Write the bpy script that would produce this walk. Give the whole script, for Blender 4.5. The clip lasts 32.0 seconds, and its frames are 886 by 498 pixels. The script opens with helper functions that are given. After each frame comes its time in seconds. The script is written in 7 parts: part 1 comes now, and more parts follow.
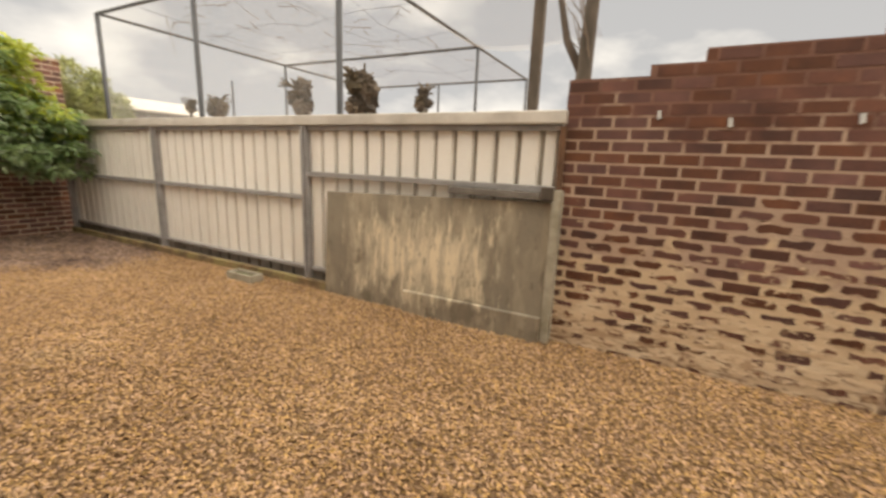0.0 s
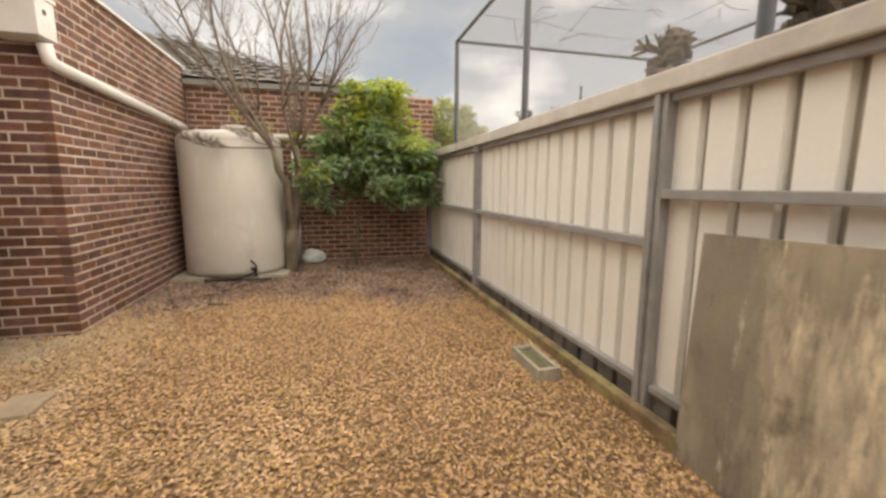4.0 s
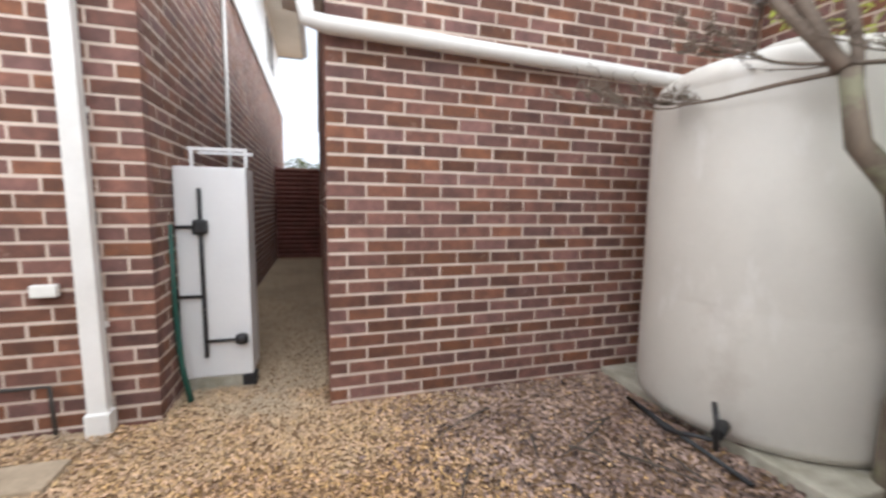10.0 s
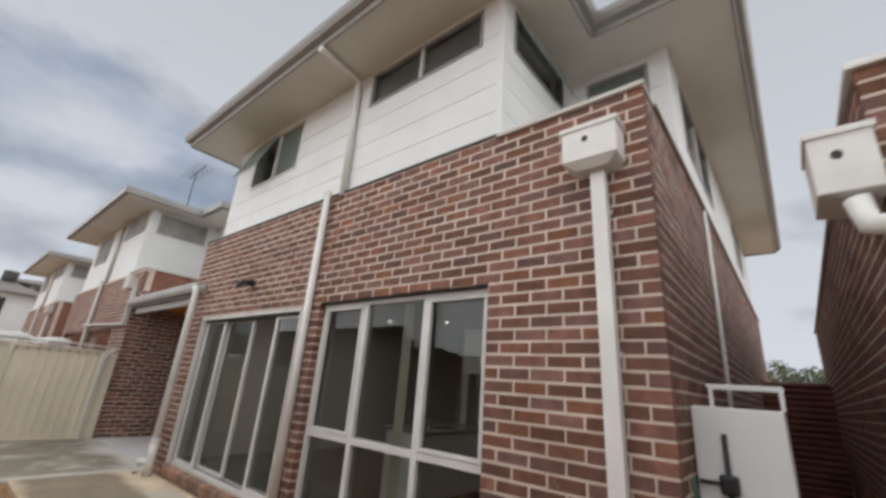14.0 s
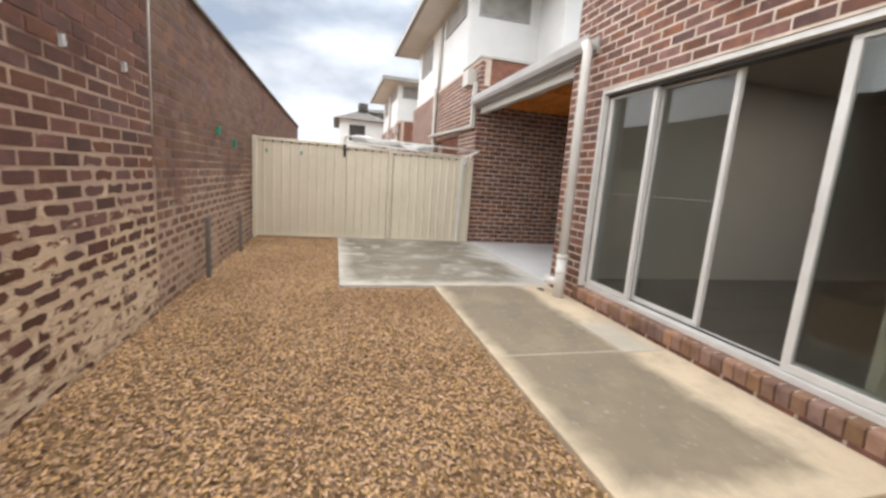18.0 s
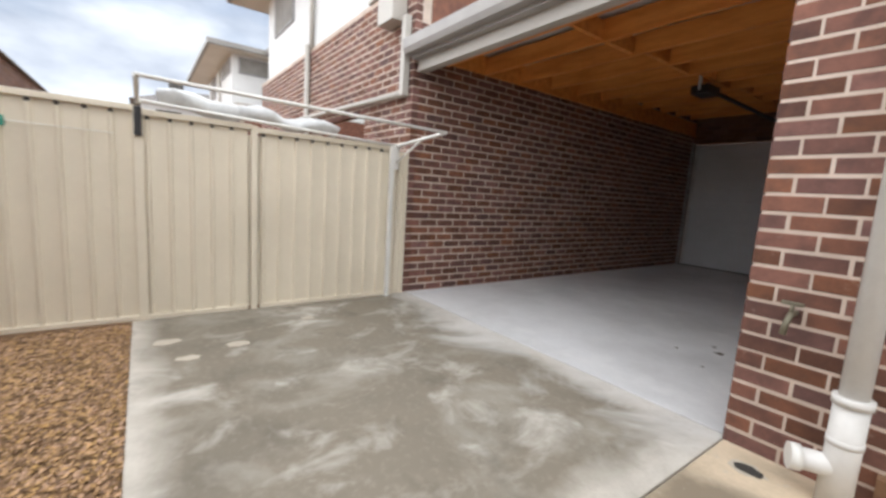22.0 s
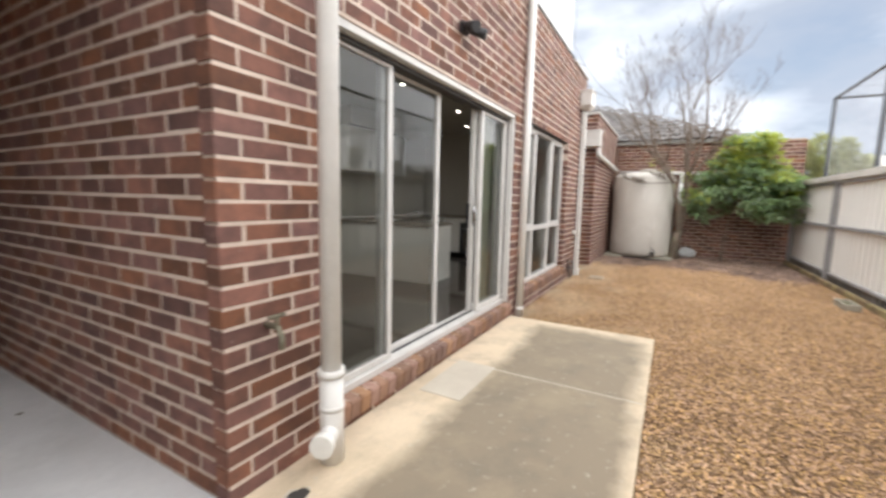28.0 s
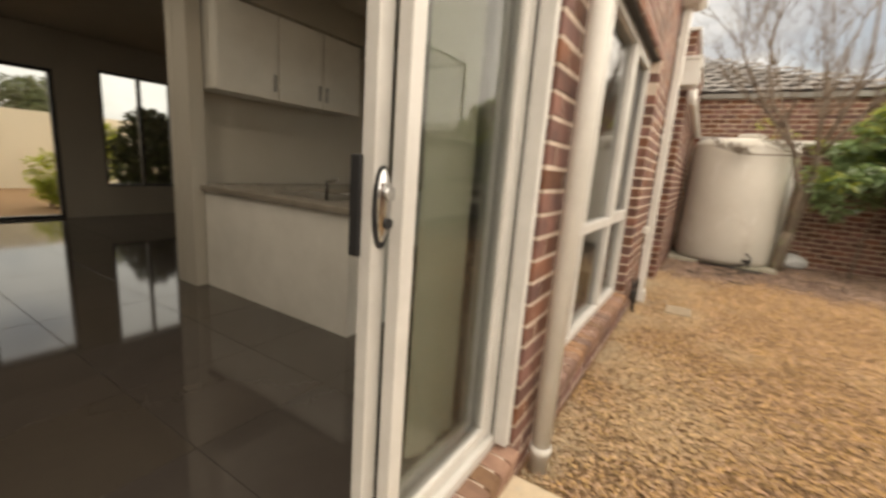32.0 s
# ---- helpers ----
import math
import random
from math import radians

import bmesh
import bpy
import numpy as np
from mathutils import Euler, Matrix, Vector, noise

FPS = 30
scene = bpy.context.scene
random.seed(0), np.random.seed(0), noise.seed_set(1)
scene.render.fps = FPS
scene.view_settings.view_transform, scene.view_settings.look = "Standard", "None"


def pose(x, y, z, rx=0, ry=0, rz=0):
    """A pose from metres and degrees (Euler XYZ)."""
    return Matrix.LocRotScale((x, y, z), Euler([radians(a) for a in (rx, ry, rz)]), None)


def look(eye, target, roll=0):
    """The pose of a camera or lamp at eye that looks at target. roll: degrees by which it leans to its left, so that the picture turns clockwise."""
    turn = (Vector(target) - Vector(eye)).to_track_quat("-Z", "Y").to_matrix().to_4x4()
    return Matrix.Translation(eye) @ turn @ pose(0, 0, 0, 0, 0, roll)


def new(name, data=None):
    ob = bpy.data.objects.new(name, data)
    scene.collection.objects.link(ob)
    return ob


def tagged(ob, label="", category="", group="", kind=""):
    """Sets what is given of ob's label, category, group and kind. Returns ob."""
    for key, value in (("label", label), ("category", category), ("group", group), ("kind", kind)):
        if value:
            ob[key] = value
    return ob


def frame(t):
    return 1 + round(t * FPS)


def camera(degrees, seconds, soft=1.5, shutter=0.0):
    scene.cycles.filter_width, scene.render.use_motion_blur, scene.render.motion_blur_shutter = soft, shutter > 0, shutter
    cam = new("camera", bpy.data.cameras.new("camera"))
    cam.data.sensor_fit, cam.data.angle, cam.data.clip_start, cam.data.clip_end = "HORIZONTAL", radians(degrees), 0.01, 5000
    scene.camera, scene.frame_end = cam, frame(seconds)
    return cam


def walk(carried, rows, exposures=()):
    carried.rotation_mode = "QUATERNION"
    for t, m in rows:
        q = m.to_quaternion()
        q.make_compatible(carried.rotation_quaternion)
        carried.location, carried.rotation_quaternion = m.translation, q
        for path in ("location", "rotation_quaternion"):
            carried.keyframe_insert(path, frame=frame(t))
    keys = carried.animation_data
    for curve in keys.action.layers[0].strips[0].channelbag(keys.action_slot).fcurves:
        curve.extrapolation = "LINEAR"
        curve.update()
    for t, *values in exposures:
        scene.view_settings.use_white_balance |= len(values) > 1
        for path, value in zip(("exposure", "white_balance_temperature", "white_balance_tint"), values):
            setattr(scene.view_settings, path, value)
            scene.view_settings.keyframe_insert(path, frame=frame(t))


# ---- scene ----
cam = camera(94.3, 32.0, soft=2.8, shutter=0.4)
EXPOSURES = [(0.0, 0.55, 7800, 10), (2.0, 0.47, 7800, 10), (3.5, 0.5, 7600, 10), (6.0, 0.63, 6650, 10), (7.0, 0.74, 6000, 10), (8.0, 0.98, 5800, 10), (9.0, 1.25, 5950, 10), (10.0, 0.8, 5900, 10), (10.5, 0.9, 6000, 10), (12.0, 0.42, 6000, 10), (13.0, 0.1, 6300, 10), (13.5, -0.1, 6200, 10), (14.0, -0.2, 6200, 10), (15.0, 0.12, 7100, 10), (18.0, 0.55, 6250, 10), (19.0, 0.55, 6000, 10), (21.0, 0.52, 6100, 10), (22.0, 0.57, 6050, 10), (23.0, 0.74, 5850, 10), (24.0, 1.12, 6000, 10), (24.5, 1.3, 6200, 10), (27.0, 1.15, 6500, 10), (28.0, 0.78, 6200, 10), (29.0, 0.52, 7000, 10), (30.5, 0.43, 7350, 10), (32.0, 0.68, 7800, 10)]
SKY, SUN, SUN_TURN, SUN_WAY = 0.09, 4.9, 160.0, (0.1, -0.3, -1.0)
CLOUD_DARK, CLOUD_LIGHT = (4.1, 4.45, 5.1, 1), (8.2, 8.4, 8.7, 1)
PATH = [
    (0, (0.377, 1.367, 1.442), (-0.519, 3.106, 1.025), 2.3),
    (0.5, (0.279, 1.526, 1.421), (-0.86, 3.128, 1.051), 1.0),
    (1, (0.146, 1.77, 1.399), (-1.208, 3.194, 1.031), 0.3),
    (1.5, (0.021, 2.007, 1.366), (-1.553, 3.186, 1.005), 1.1),
    (2, (-0.218, 2.203, 1.32), (-1.931, 3.178, 0.983), 0.4),
    (2.5, (-0.431, 2.406, 1.312), (-2.237, 3.206, 0.993), 0.2),
    (3, (-0.625, 2.677, 1.281), (-2.483, 3.338, 0.953), 1.3),
    (3.5, (-0.95, 2.863, 1.285), (-2.833, 3.463, 0.975), 0.4),
    (5.5, (-2.341, 3.802, 1.29), (-4.309, 3.866, 0.94), 1.3),
    (6, (-2.799, 3.867, 1.251), (-4.768, 3.811, 0.906), 0.4),
    (6.5, (-3.238, 3.959, 1.225), (-5.206, 3.796, 0.905), 0.8),
    (7, (-3.676, 3.994, 1.252), (-5.621, 3.701, 0.891), 0.7),
    (7.5, (-4.133, 3.962, 1.298), (-6.056, 3.546, 0.94), -0.9),
    (8, (-4.573, 3.988, 1.227), (-6.415, 3.256, 0.957), 0.4),
    (8.5, (-4.958, 3.882, 1.247), (-6.686, 2.917, 0.963), -0.1),
    (9, (-5.232, 3.746, 1.261), (-6.682, 2.395, 0.989), 0.1),
    (9.5, (-5.416, 3.597, 1.289), (-6.314, 1.828, 1.034), 1.1),
    (10, (-5.457, 3.461, 1.247), (-6.034, 1.559, 1.03), 0.7),
    (10.5, (-5.574, 3.377, 1.371), (-5.516, 1.394, 1.117), 1.7),
    (11, (-5.503, 3.434, 1.345), (-4.848, 1.555, 1.145), 1.7),
    (11.5, (-5.409, 3.461, 1.353), (-4.381, 1.749, 1.238), 1.5),
    (12, (-5.27, 3.502, 1.398), (-4.188, 1.826, 1.55), 1.4),
    (12.5, (-5.219, 3.546, 1.44), (-4.264, 1.857, 1.923), 1.5),
    (13, (-5.201, 3.557, 1.471), (-4.299, 1.93, 2.206), 2.4),
    (13.5, (-5.163, 3.475, 1.471), (-4.141, 1.964, 2.292), 4.0),
    (14, (-5.079, 3.342, 1.456), (-3.842, 1.906, 2.095), 4.5),
    (14.5, (-4.857, 3.255, 1.401), (-3.436, 1.881, 1.704), 3.9),
    (15, (-4.545, 3.223, 1.345), (-2.935, 2.038, 1.322), 3.9),
    (15.5, (-4.176, 3.198, 1.319), (-2.386, 2.343, 1.064), 3.8),
    (17.5, (-2.434, 3.409, 1.242), (-0.502, 3.006, 0.917), 3.6),
    (18, (-1.934, 3.406, 1.215), (-0.032, 2.889, 0.878), 4.2),
    (18.5, (-1.454, 3.399, 1.209), (0.45, 2.896, 0.857), 3.2),
    (19, (-0.962, 3.362, 1.207), (0.93, 2.816, 0.855), 3.1),
    (19.5, (-0.489, 3.315, 1.217), (1.403, 2.774, 0.863), 3.1),
    (20, (-0.012, 3.296, 1.237), (1.87, 2.706, 0.907), 2.6),
    (20.5, (0.464, 3.252, 1.242), (2.341, 2.629, 0.948), 3.6),
    (21, (0.938, 3.266, 1.242), (2.768, 2.51, 0.963), 3.3),
    (21.5, (1.373, 3.257, 1.248), (3.116, 2.315, 0.981), 4.0),
    (22, (1.801, 3.237, 1.184), (3.396, 2.061, 0.914), 3.7),
    (22.5, (2.162, 3.164, 1.182), (3.569, 1.765, 0.931), 3.1),
    (23, (2.519, 3.017, 1.207), (3.701, 1.415, 1.013), 3.3),
    (23.5, (2.85, 2.877, 1.226), (3.77, 1.11, 1.044), 2.6),
    (24, (3.103, 2.711, 1.234), (3.807, 0.844, 1.092), 2.9),
    (24.5, (3.33, 2.547, 1.245), (3.807, 0.609, 1.127), 3.0),
    (26.5, (3.996, 2.262, 1.29), (3.214, 0.427, 1.134), 2.1),
    (27, (3.916, 2.287, 1.323), (2.742, 0.679, 1.132), 1.5),
    (27.5, (3.716, 2.313, 1.32), (2.225, 0.997, 1.112), 1.9),
    (28, (3.488, 2.334, 1.311), (1.751, 1.374, 1.067), 1.3),
    (28.5, (3.196, 2.317, 1.307), (1.314, 1.696, 1.039), 0.9),
    (29, (2.845, 2.314, 1.335), (0.9, 1.963, 1.025), 1.3),
    (29.5, (2.479, 2.266, 1.288), (0.514, 2.083, 0.968), 1.8),
    (30, (2.085, 2.156, 1.307), (0.114, 2.078, 0.979), 2.0),
    (30.5, (1.663, 2.047, 1.299), (-0.306, 1.919, 0.975), 3.2),
    (31, (1.262, 1.845, 1.282), (-0.688, 1.562, 0.939), 3.4),
    (31.5, (0.889, 1.542, 1.277), (-0.98, 0.928, 0.916), 4.8),
    (32, (0.593, 1.293, 1.257), (-1.073, 0.259, 0.862), 4.3),
]
walk(cam, [(t, look(eye, target, roll)) for t, eye, target, roll in PATH], EXPOSURES)

# ---- world, sun ----
def nd(tree, kind, **inputs):
    node = tree.nodes.new(kind)
    for key, value in inputs.items():
        node.inputs[key.replace("_", " ")].default_value = value
    return node


def make_world():
    world = bpy.data.worlds.new("sky")
    scene.world = world
    world.use_nodes = True
    tree = world.node_tree
    tree.nodes.clear()
    lk = tree.links.new
    sky = tree.nodes.new("ShaderNodeTexSky")
    sky.sky_type = "NISHITA"
    sky.sun_disc = False
    sky.sun_elevation, sky.sun_rotation = radians(63), radians(SUN_TURN)
    sky.air_density, sky.dust_density = 1.2, 2.0
    co = tree.nodes.new("ShaderNodeTexCoord")
    mp = tree.nodes.new("ShaderNodeMapping")
    mp.inputs["Scale"].default_value = (1.0, 1.0, 2.3)
    big = nd(tree, "ShaderNodeTexNoise", Scale=1.55, Detail=7.0, Roughness=0.55)
    cover = tree.nodes.new("ShaderNodeValToRGB")
    cover.color_ramp.elements[0].position, cover.color_ramp.elements[1].position = 0.22, 0.46
    shade = tree.nodes.new("ShaderNodeValToRGB")
    e = shade.color_ramp.elements
    e[0].position, e[0].color = 0.38, CLOUD_DARK
    e[1].position, e[1].color = 0.575, CLOUD_LIGHT
    fine = nd(tree, "ShaderNodeTexNoise", Scale=2.9, Detail=6.0, Roughness=0.5)
    mix = tree.nodes.new("ShaderNodeMix")
    mix.data_type = "RGBA"
    bg = nd(tree, "ShaderNodeBackground", Strength=SKY)
    out = tree.nodes.new("ShaderNodeOutputWorld")
    lk(co.outputs["Generated"], mp.inputs["Vector"])
    lk(mp.outputs["Vector"], big.inputs["Vector"])
    lk(mp.outputs["Vector"], fine.inputs["Vector"])
    lk(big.outputs["Fac"], cover.inputs["Fac"])
    lean = tree.nodes.new("ShaderNodeVectorMath")
    lean.operation = "DOT_PRODUCT"
    lean.inputs[1].default_value = (0.05, -0.13, 0.0)
    both = tree.nodes.new("ShaderNodeMath")
    both.operation = "ADD"
    up = tree.nodes.new("ShaderNodeSeparateXYZ")
    lk(co.outputs["Generated"], up.inputs[0])
    high = tree.nodes.new("ShaderNodeMapRange")
    high.inputs["From Min"].default_value, high.inputs["From Max"].default_value = 0.12, 0.75
    high.inputs["To Min"].default_value, high.inputs["To Max"].default_value = 1.04, 0.84
    lk(up.outputs[2], high.inputs["Value"])
    dim = tree.nodes.new("ShaderNodeMix")
    dim.data_type, dim.blend_type = "RGBA", "MULTIPLY"
    dim.inputs["Factor"].default_value = 1.0
    lk(shade.outputs["Color"], dim.inputs["A"])
    lk(high.outputs[0], dim.inputs["B"])
    lk(co.outputs["Generated"], lean.inputs[0])
    lk(lean.outputs["Value"], both.inputs[0])
    lk(fine.outputs["Fac"], both.inputs[1])
    lk(both.outputs[0], shade.inputs["Fac"])
    lk(cover.outputs["Color"], mix.inputs["Factor"])
    lk(sky.outputs["Color"], mix.inputs["A"])
    lk(dim.outputs["Result"], mix.inputs["B"])
    lk(mix.outputs["Result"], bg.inputs["Color"])
    lk(bg.outputs["Background"], out.inputs["Surface"])


make_world()
sun = new("sun", bpy.data.lights.new("sun", "SUN"))
sun.data.energy, sun.data.angle, sun.data.color = SUN, radians(165), (1.0, 0.95, 0.88)
sun.matrix_world = look((0, 0, 0), SUN_WAY)


# ---- materials ----
def material(name, color, rough=0.7, metal=0.0, alt=None, scale=3.0, fine=40.0, var=0.5, grain=0.12, bump=0.15,
             rand="", spread=0.35, depth=0.004, stretch=(1, 1, 1), spec=0.5):
    """A surface with two scales of variation; rand: 'object' or 'island' varies pieces one by one."""
    m = bpy.data.materials.new(name)
    m.use_nodes = True
    tree = m.node_tree
    lk = tree.links.new
    bsdf = tree.nodes["Principled BSDF"]
    bsdf.inputs["Roughness"].default_value = rough
    bsdf.inputs["Metallic"].default_value = metal
    bsdf.inputs["Specular IOR Level"].default_value = spec
    geo = tree.nodes.new("ShaderNodeNewGeometry")
    mp = tree.nodes.new("ShaderNodeMapping")
    mp.inputs["Scale"].default_value = stretch
    lk(geo.outputs["Position"], mp.inputs["Vector"])
    n1 = nd(tree, "ShaderNodeTexNoise", Scale=scale, Detail=5.0, Roughness=0.6)
    n2 = nd(tree, "ShaderNodeTexNoise", Scale=fine, Detail=4.0, Roughness=0.6)
    lk(mp.outputs["Vector"], n1.inputs["Vector"])
    lk(mp.outputs["Vector"], n2.inputs["Vector"])
    alt = alt or tuple(c * 0.7 for c in color)
    ramp = tree.nodes.new("ShaderNodeValToRGB")
    ramp.color_ramp.elements[0].position, ramp.color_ramp.elements[1].position = 0.5 - 0.5 * var * 0.6, 0.5 + 0.5 * var * 0.6
    ramp.color_ramp.elements[0].color, ramp.color_ramp.elements[1].color = (*alt, 1), (*color, 1)
    lk(n1.outputs["Fac"], ramp.inputs["Fac"])
    last = ramp.outputs["Color"]
    hsv = nd(tree, "ShaderNodeHueSaturation")
    mul = tree.nodes.new("ShaderNodeMath")
    mul.operation = "MULTIPLY_ADD"
    lk(n2.outputs["Fac"], mul.inputs[0])
    mul.inputs[1].default_value, mul.inputs[2].default_value = 2 * grain, 1 - grain
    value = mul.outputs[0]
    if rand:
        info = tree.nodes.new("ShaderNodeObjectInfo") if rand == "object" else geo
        r = info.outputs["Random" if rand == "object" else "Random Per Island"]
        ra = tree.nodes.new("ShaderNodeMath")
        ra.operation = "MULTIPLY_ADD"
        lk(r, ra.inputs[0])
        ra.inputs[1].default_value, ra.inputs[2].default_value = 2 * spread, 1 - spread
        pr = tree.nodes.new("ShaderNodeMath")
        pr.operation = "MULTIPLY"
        lk(ra.outputs[0], pr.inputs[0])
        lk(value, pr.inputs[1])
        value = pr.outputs[0]
        wn = tree.nodes.new("ShaderNodeTexWhiteNoise")
        wn.noise_dimensions = "1D"
        lk(r, wn.inputs["W"])
        hu = tree.nodes.new("ShaderNodeMath")
        hu.operation = "MULTIPLY_ADD"
        lk(wn.outputs["Value"], hu.inputs[0])
        hu.inputs[1].default_value, hu.inputs[2].default_value = 0.022, 0.489
        sa = tree.nodes.new("ShaderNodeMath")
        sa.operation = "MULTIPLY_ADD"
        lk(wn.outputs["Value"], sa.inputs[0])
        sa.inputs[1].default_value, sa.inputs[2].default_value = 0.35, 0.80
        lk(sa.outputs[0], hsv.inputs["Saturation"])
        lk(hu.outputs[0], hsv.inputs["Hue"])
    lk(value, hsv.inputs["Value"])
    lk(last, hsv.inputs["Color"])
    lk(hsv.outputs["Color"], bsdf.inputs["Base Color"])
    if bump:
        b = nd(tree, "ShaderNodeBump", Strength=bump, Distance=depth)
        lk(n2.outputs["Fac"], b.inputs["Height"])
        lk(b.outputs["Normal"], bsdf.inputs["Normal"])
    return m


def stained(m, color, lo, hi, scale, edge=(0.5, 0.58), axis=2, amount=1.0, stretch=(1, 1, 1), top_up=0.07, piece=0.0, detail=6.0, twist=0.0):
    """Lays a ragged stain of another colour over m, between two heights."""
    tree = m.node_tree
    lk = tree.links.new
    bsdf = tree.nodes["Principled BSDF"]
    old = bsdf.inputs["Base Color"].links[0].from_socket
    geo = tree.nodes.new("ShaderNodeNewGeometry")
    sep = tree.nodes.new("ShaderNodeSeparateXYZ")
    lk(geo.outputs["Position"], sep.inputs[0])
    mp = tree.nodes.new("ShaderNodeMapping")
    mp.inputs["Scale"].default_value = stretch
    lk(geo.outputs["Position"], mp.inputs["Vector"])
    n = nd(tree, "ShaderNodeTexNoise", Scale=scale, Detail=detail, Roughness=0.62, Distortion=twist)
    lk(mp.outputs["Vector"], n.inputs["Vector"])
    rng = tree.nodes.new("ShaderNodeMapRange")
    rng.inputs["From Min"].default_value, rng.inputs["From Max"].default_value = lo, hi
    rng.inputs["To Min"].default_value, rng.inputs["To Max"].default_value = top_up, -0.3
    lk(sep.outputs[axis], rng.inputs["Value"])
    add = tree.nodes.new("ShaderNodeMath")
    add.operation = "ADD"
    lk(n.outputs["Fac"], add.inputs[0])
    lk(rng.outputs[0], add.inputs[1])
    if piece:
        info = tree.nodes.new("ShaderNodeObjectInfo")
        one = tree.nodes.new("ShaderNodeMath")
        one.operation = "MULTIPLY_ADD"
        lk(info.outputs["Random"], one.inputs[0])
        one.inputs[1].default_value, one.inputs[2].default_value = 2 * piece, -piece
        more = tree.nodes.new("ShaderNodeMath")
        more.operation = "ADD"
        lk(add.outputs[0], more.inputs[0])
        lk(one.outputs[0], more.inputs[1])
        add = more
    ramp = tree.nodes.new("ShaderNodeValToRGB")
    ramp.color_ramp.elements[0].position, ramp.color_ramp.elements[1].position = edge
    ramp.color_ramp.elements[1].color = (amount, amount, amount, 1)
    lk(add.outputs[0], ramp.inputs["Fac"])
    mix = tree.nodes.new("ShaderNodeMix")
    mix.data_type = "RGBA"
    lk(ramp.outputs["Color"], mix.inputs["Factor"])
    lk(old, mix.inputs["A"])
    mix.inputs["B"].default_value = (*color, 1)
    lk(mix.outputs["Result"], bsdf.inputs["Base Color"])
    return m


def glass_material(name, tint):
    m = bpy.data.materials.new(name)
    m.use_nodes = True
    tree = m.node_tree
    lk = tree.links.new
    tree.nodes.clear()
    out = tree.nodes.new("ShaderNodeOutputMaterial")
    clear = nd(tree, "ShaderNodeBsdfTransparent")
    clear.inputs["Color"].default_value = (*tint, 1)
    gloss = nd(tree, "ShaderNodeBsdfGlossy", Roughness=0.01)
    fres = nd(tree, "ShaderNodeFresnel", IOR=1.52)
    mix = tree.nodes.new("ShaderNodeMixShader")
    lk(fres.outputs[0], mix.inputs[0])
    lk(clear.outputs[0], mix.inputs[1])
    lk(gloss.outputs[0], mix.inputs[2])
    lk(mix.outputs[0], out.inputs["Surface"])
    return m


def net_material(name, color, cover):
    m = bpy.data.materials.new(name)
    m.use_nodes = True
    tree = m.node_tree
    lk = tree.links.new
    tree.nodes.clear()
    out = tree.nodes.new("ShaderNodeOutputMaterial")
    clear = nd(tree, "ShaderNodeBsdfTransparent")
    dif = nd(tree, "ShaderNodeBsdfDiffuse")
    dif.inputs["Color"].default_value = (*color, 1)
    mix = nd(tree, "ShaderNodeMixShader", Fac=cover)
    lk(clear.outputs[0], mix.inputs[1])
    lk(dif.outputs[0], mix.inputs[2])
    lk(mix.outputs[0], out.inputs["Surface"])
    return m


def lamp_material(name, color, strength):
    m = bpy.data.materials.new(name)
    m.use_nodes = True
    b = m.node_tree.nodes["Principled BSDF"]
    b.inputs["Emission Color"].default_value, b.inputs["Emission Strength"].default_value = (*color, 1), strength
    return m


RED, RED_DARK = (0.195, 0.084, 0.057), (0.112, 0.052, 0.039)
M_BRICK = material("brick red", RED, 0.85, alt=RED_DARK, scale=9, fine=90, rand="object", spread=0.35, bump=0.5, depth=0.004)
M_BRICKS = material("brick red joined", RED, 0.85, alt=RED_DARK, scale=9, fine=90, rand="island", spread=0.35, bump=0.5, depth=0.004)
stained(M_BRICK, (0.42, 0.32, 0.25), 0, 99, 15.0, (0.62, 0.74), amount=0.4, top_up=0)
stained(M_BRICKS, (0.42, 0.32, 0.25), 0, 99, 15.0, (0.62, 0.74), amount=0.4, top_up=0)
M_OLD = material("old brick", (0.185, 0.094, 0.062), 0.9, alt=(0.122, 0.063, 0.045), scale=5, fine=70, rand="object", spread=0.3, bump=0.6)
M_OLDS = material("old brick joined", (0.185, 0.094, 0.062), 0.9, alt=(0.122, 0.063, 0.045), scale=5, fine=70, rand="island", spread=0.3, bump=0.6)
SALT = (0.70, 0.56, 0.40)
M_MORTAR = material("mortar", (0.64, 0.53, 0.445), 0.95, alt=(0.48, 0.39, 0.32), scale=4, fine=120, bump=0.4)
M_MORTAR_OLD = material("old mortar", (0.23, 0.122, 0.09), 0.95, alt=(0.15, 0.078, 0.06), scale=4, fine=60, bump=1.0, depth=0.014)
M_SALT = material("salted brick", (0.152, 0.062, 0.042), 0.9, alt=(0.098, 0.042, 0.032), scale=5, fine=70, rand="object", spread=0.34, bump=0.8, depth=0.008)
stained(M_SALT, SALT, 0.1, 1.8, 9.0, (0.53, 0.60), stretch=(0.8, 1, 1.6), top_up=0.08, piece=0.08)
stained(M_SALT, (0.42, 0.285, 0.18), 0.0, 1.5, 16.0, (0.54, 0.64), stretch=(0.7, 1, 1.4), amount=0.65, top_up=0.05)
stained(M_MORTAR_OLD, (0.50, 0.37, 0.285), 1.45, 2.15, 3.0, (0.40, 0.56), top_up=0.18, amount=0.92)
stained(M_MORTAR_OLD, (0.66, 0.515, 0.355), 0.45, 1.45, 3.2, (0.42, 0.54), top_up=0.12, amount=0.95)
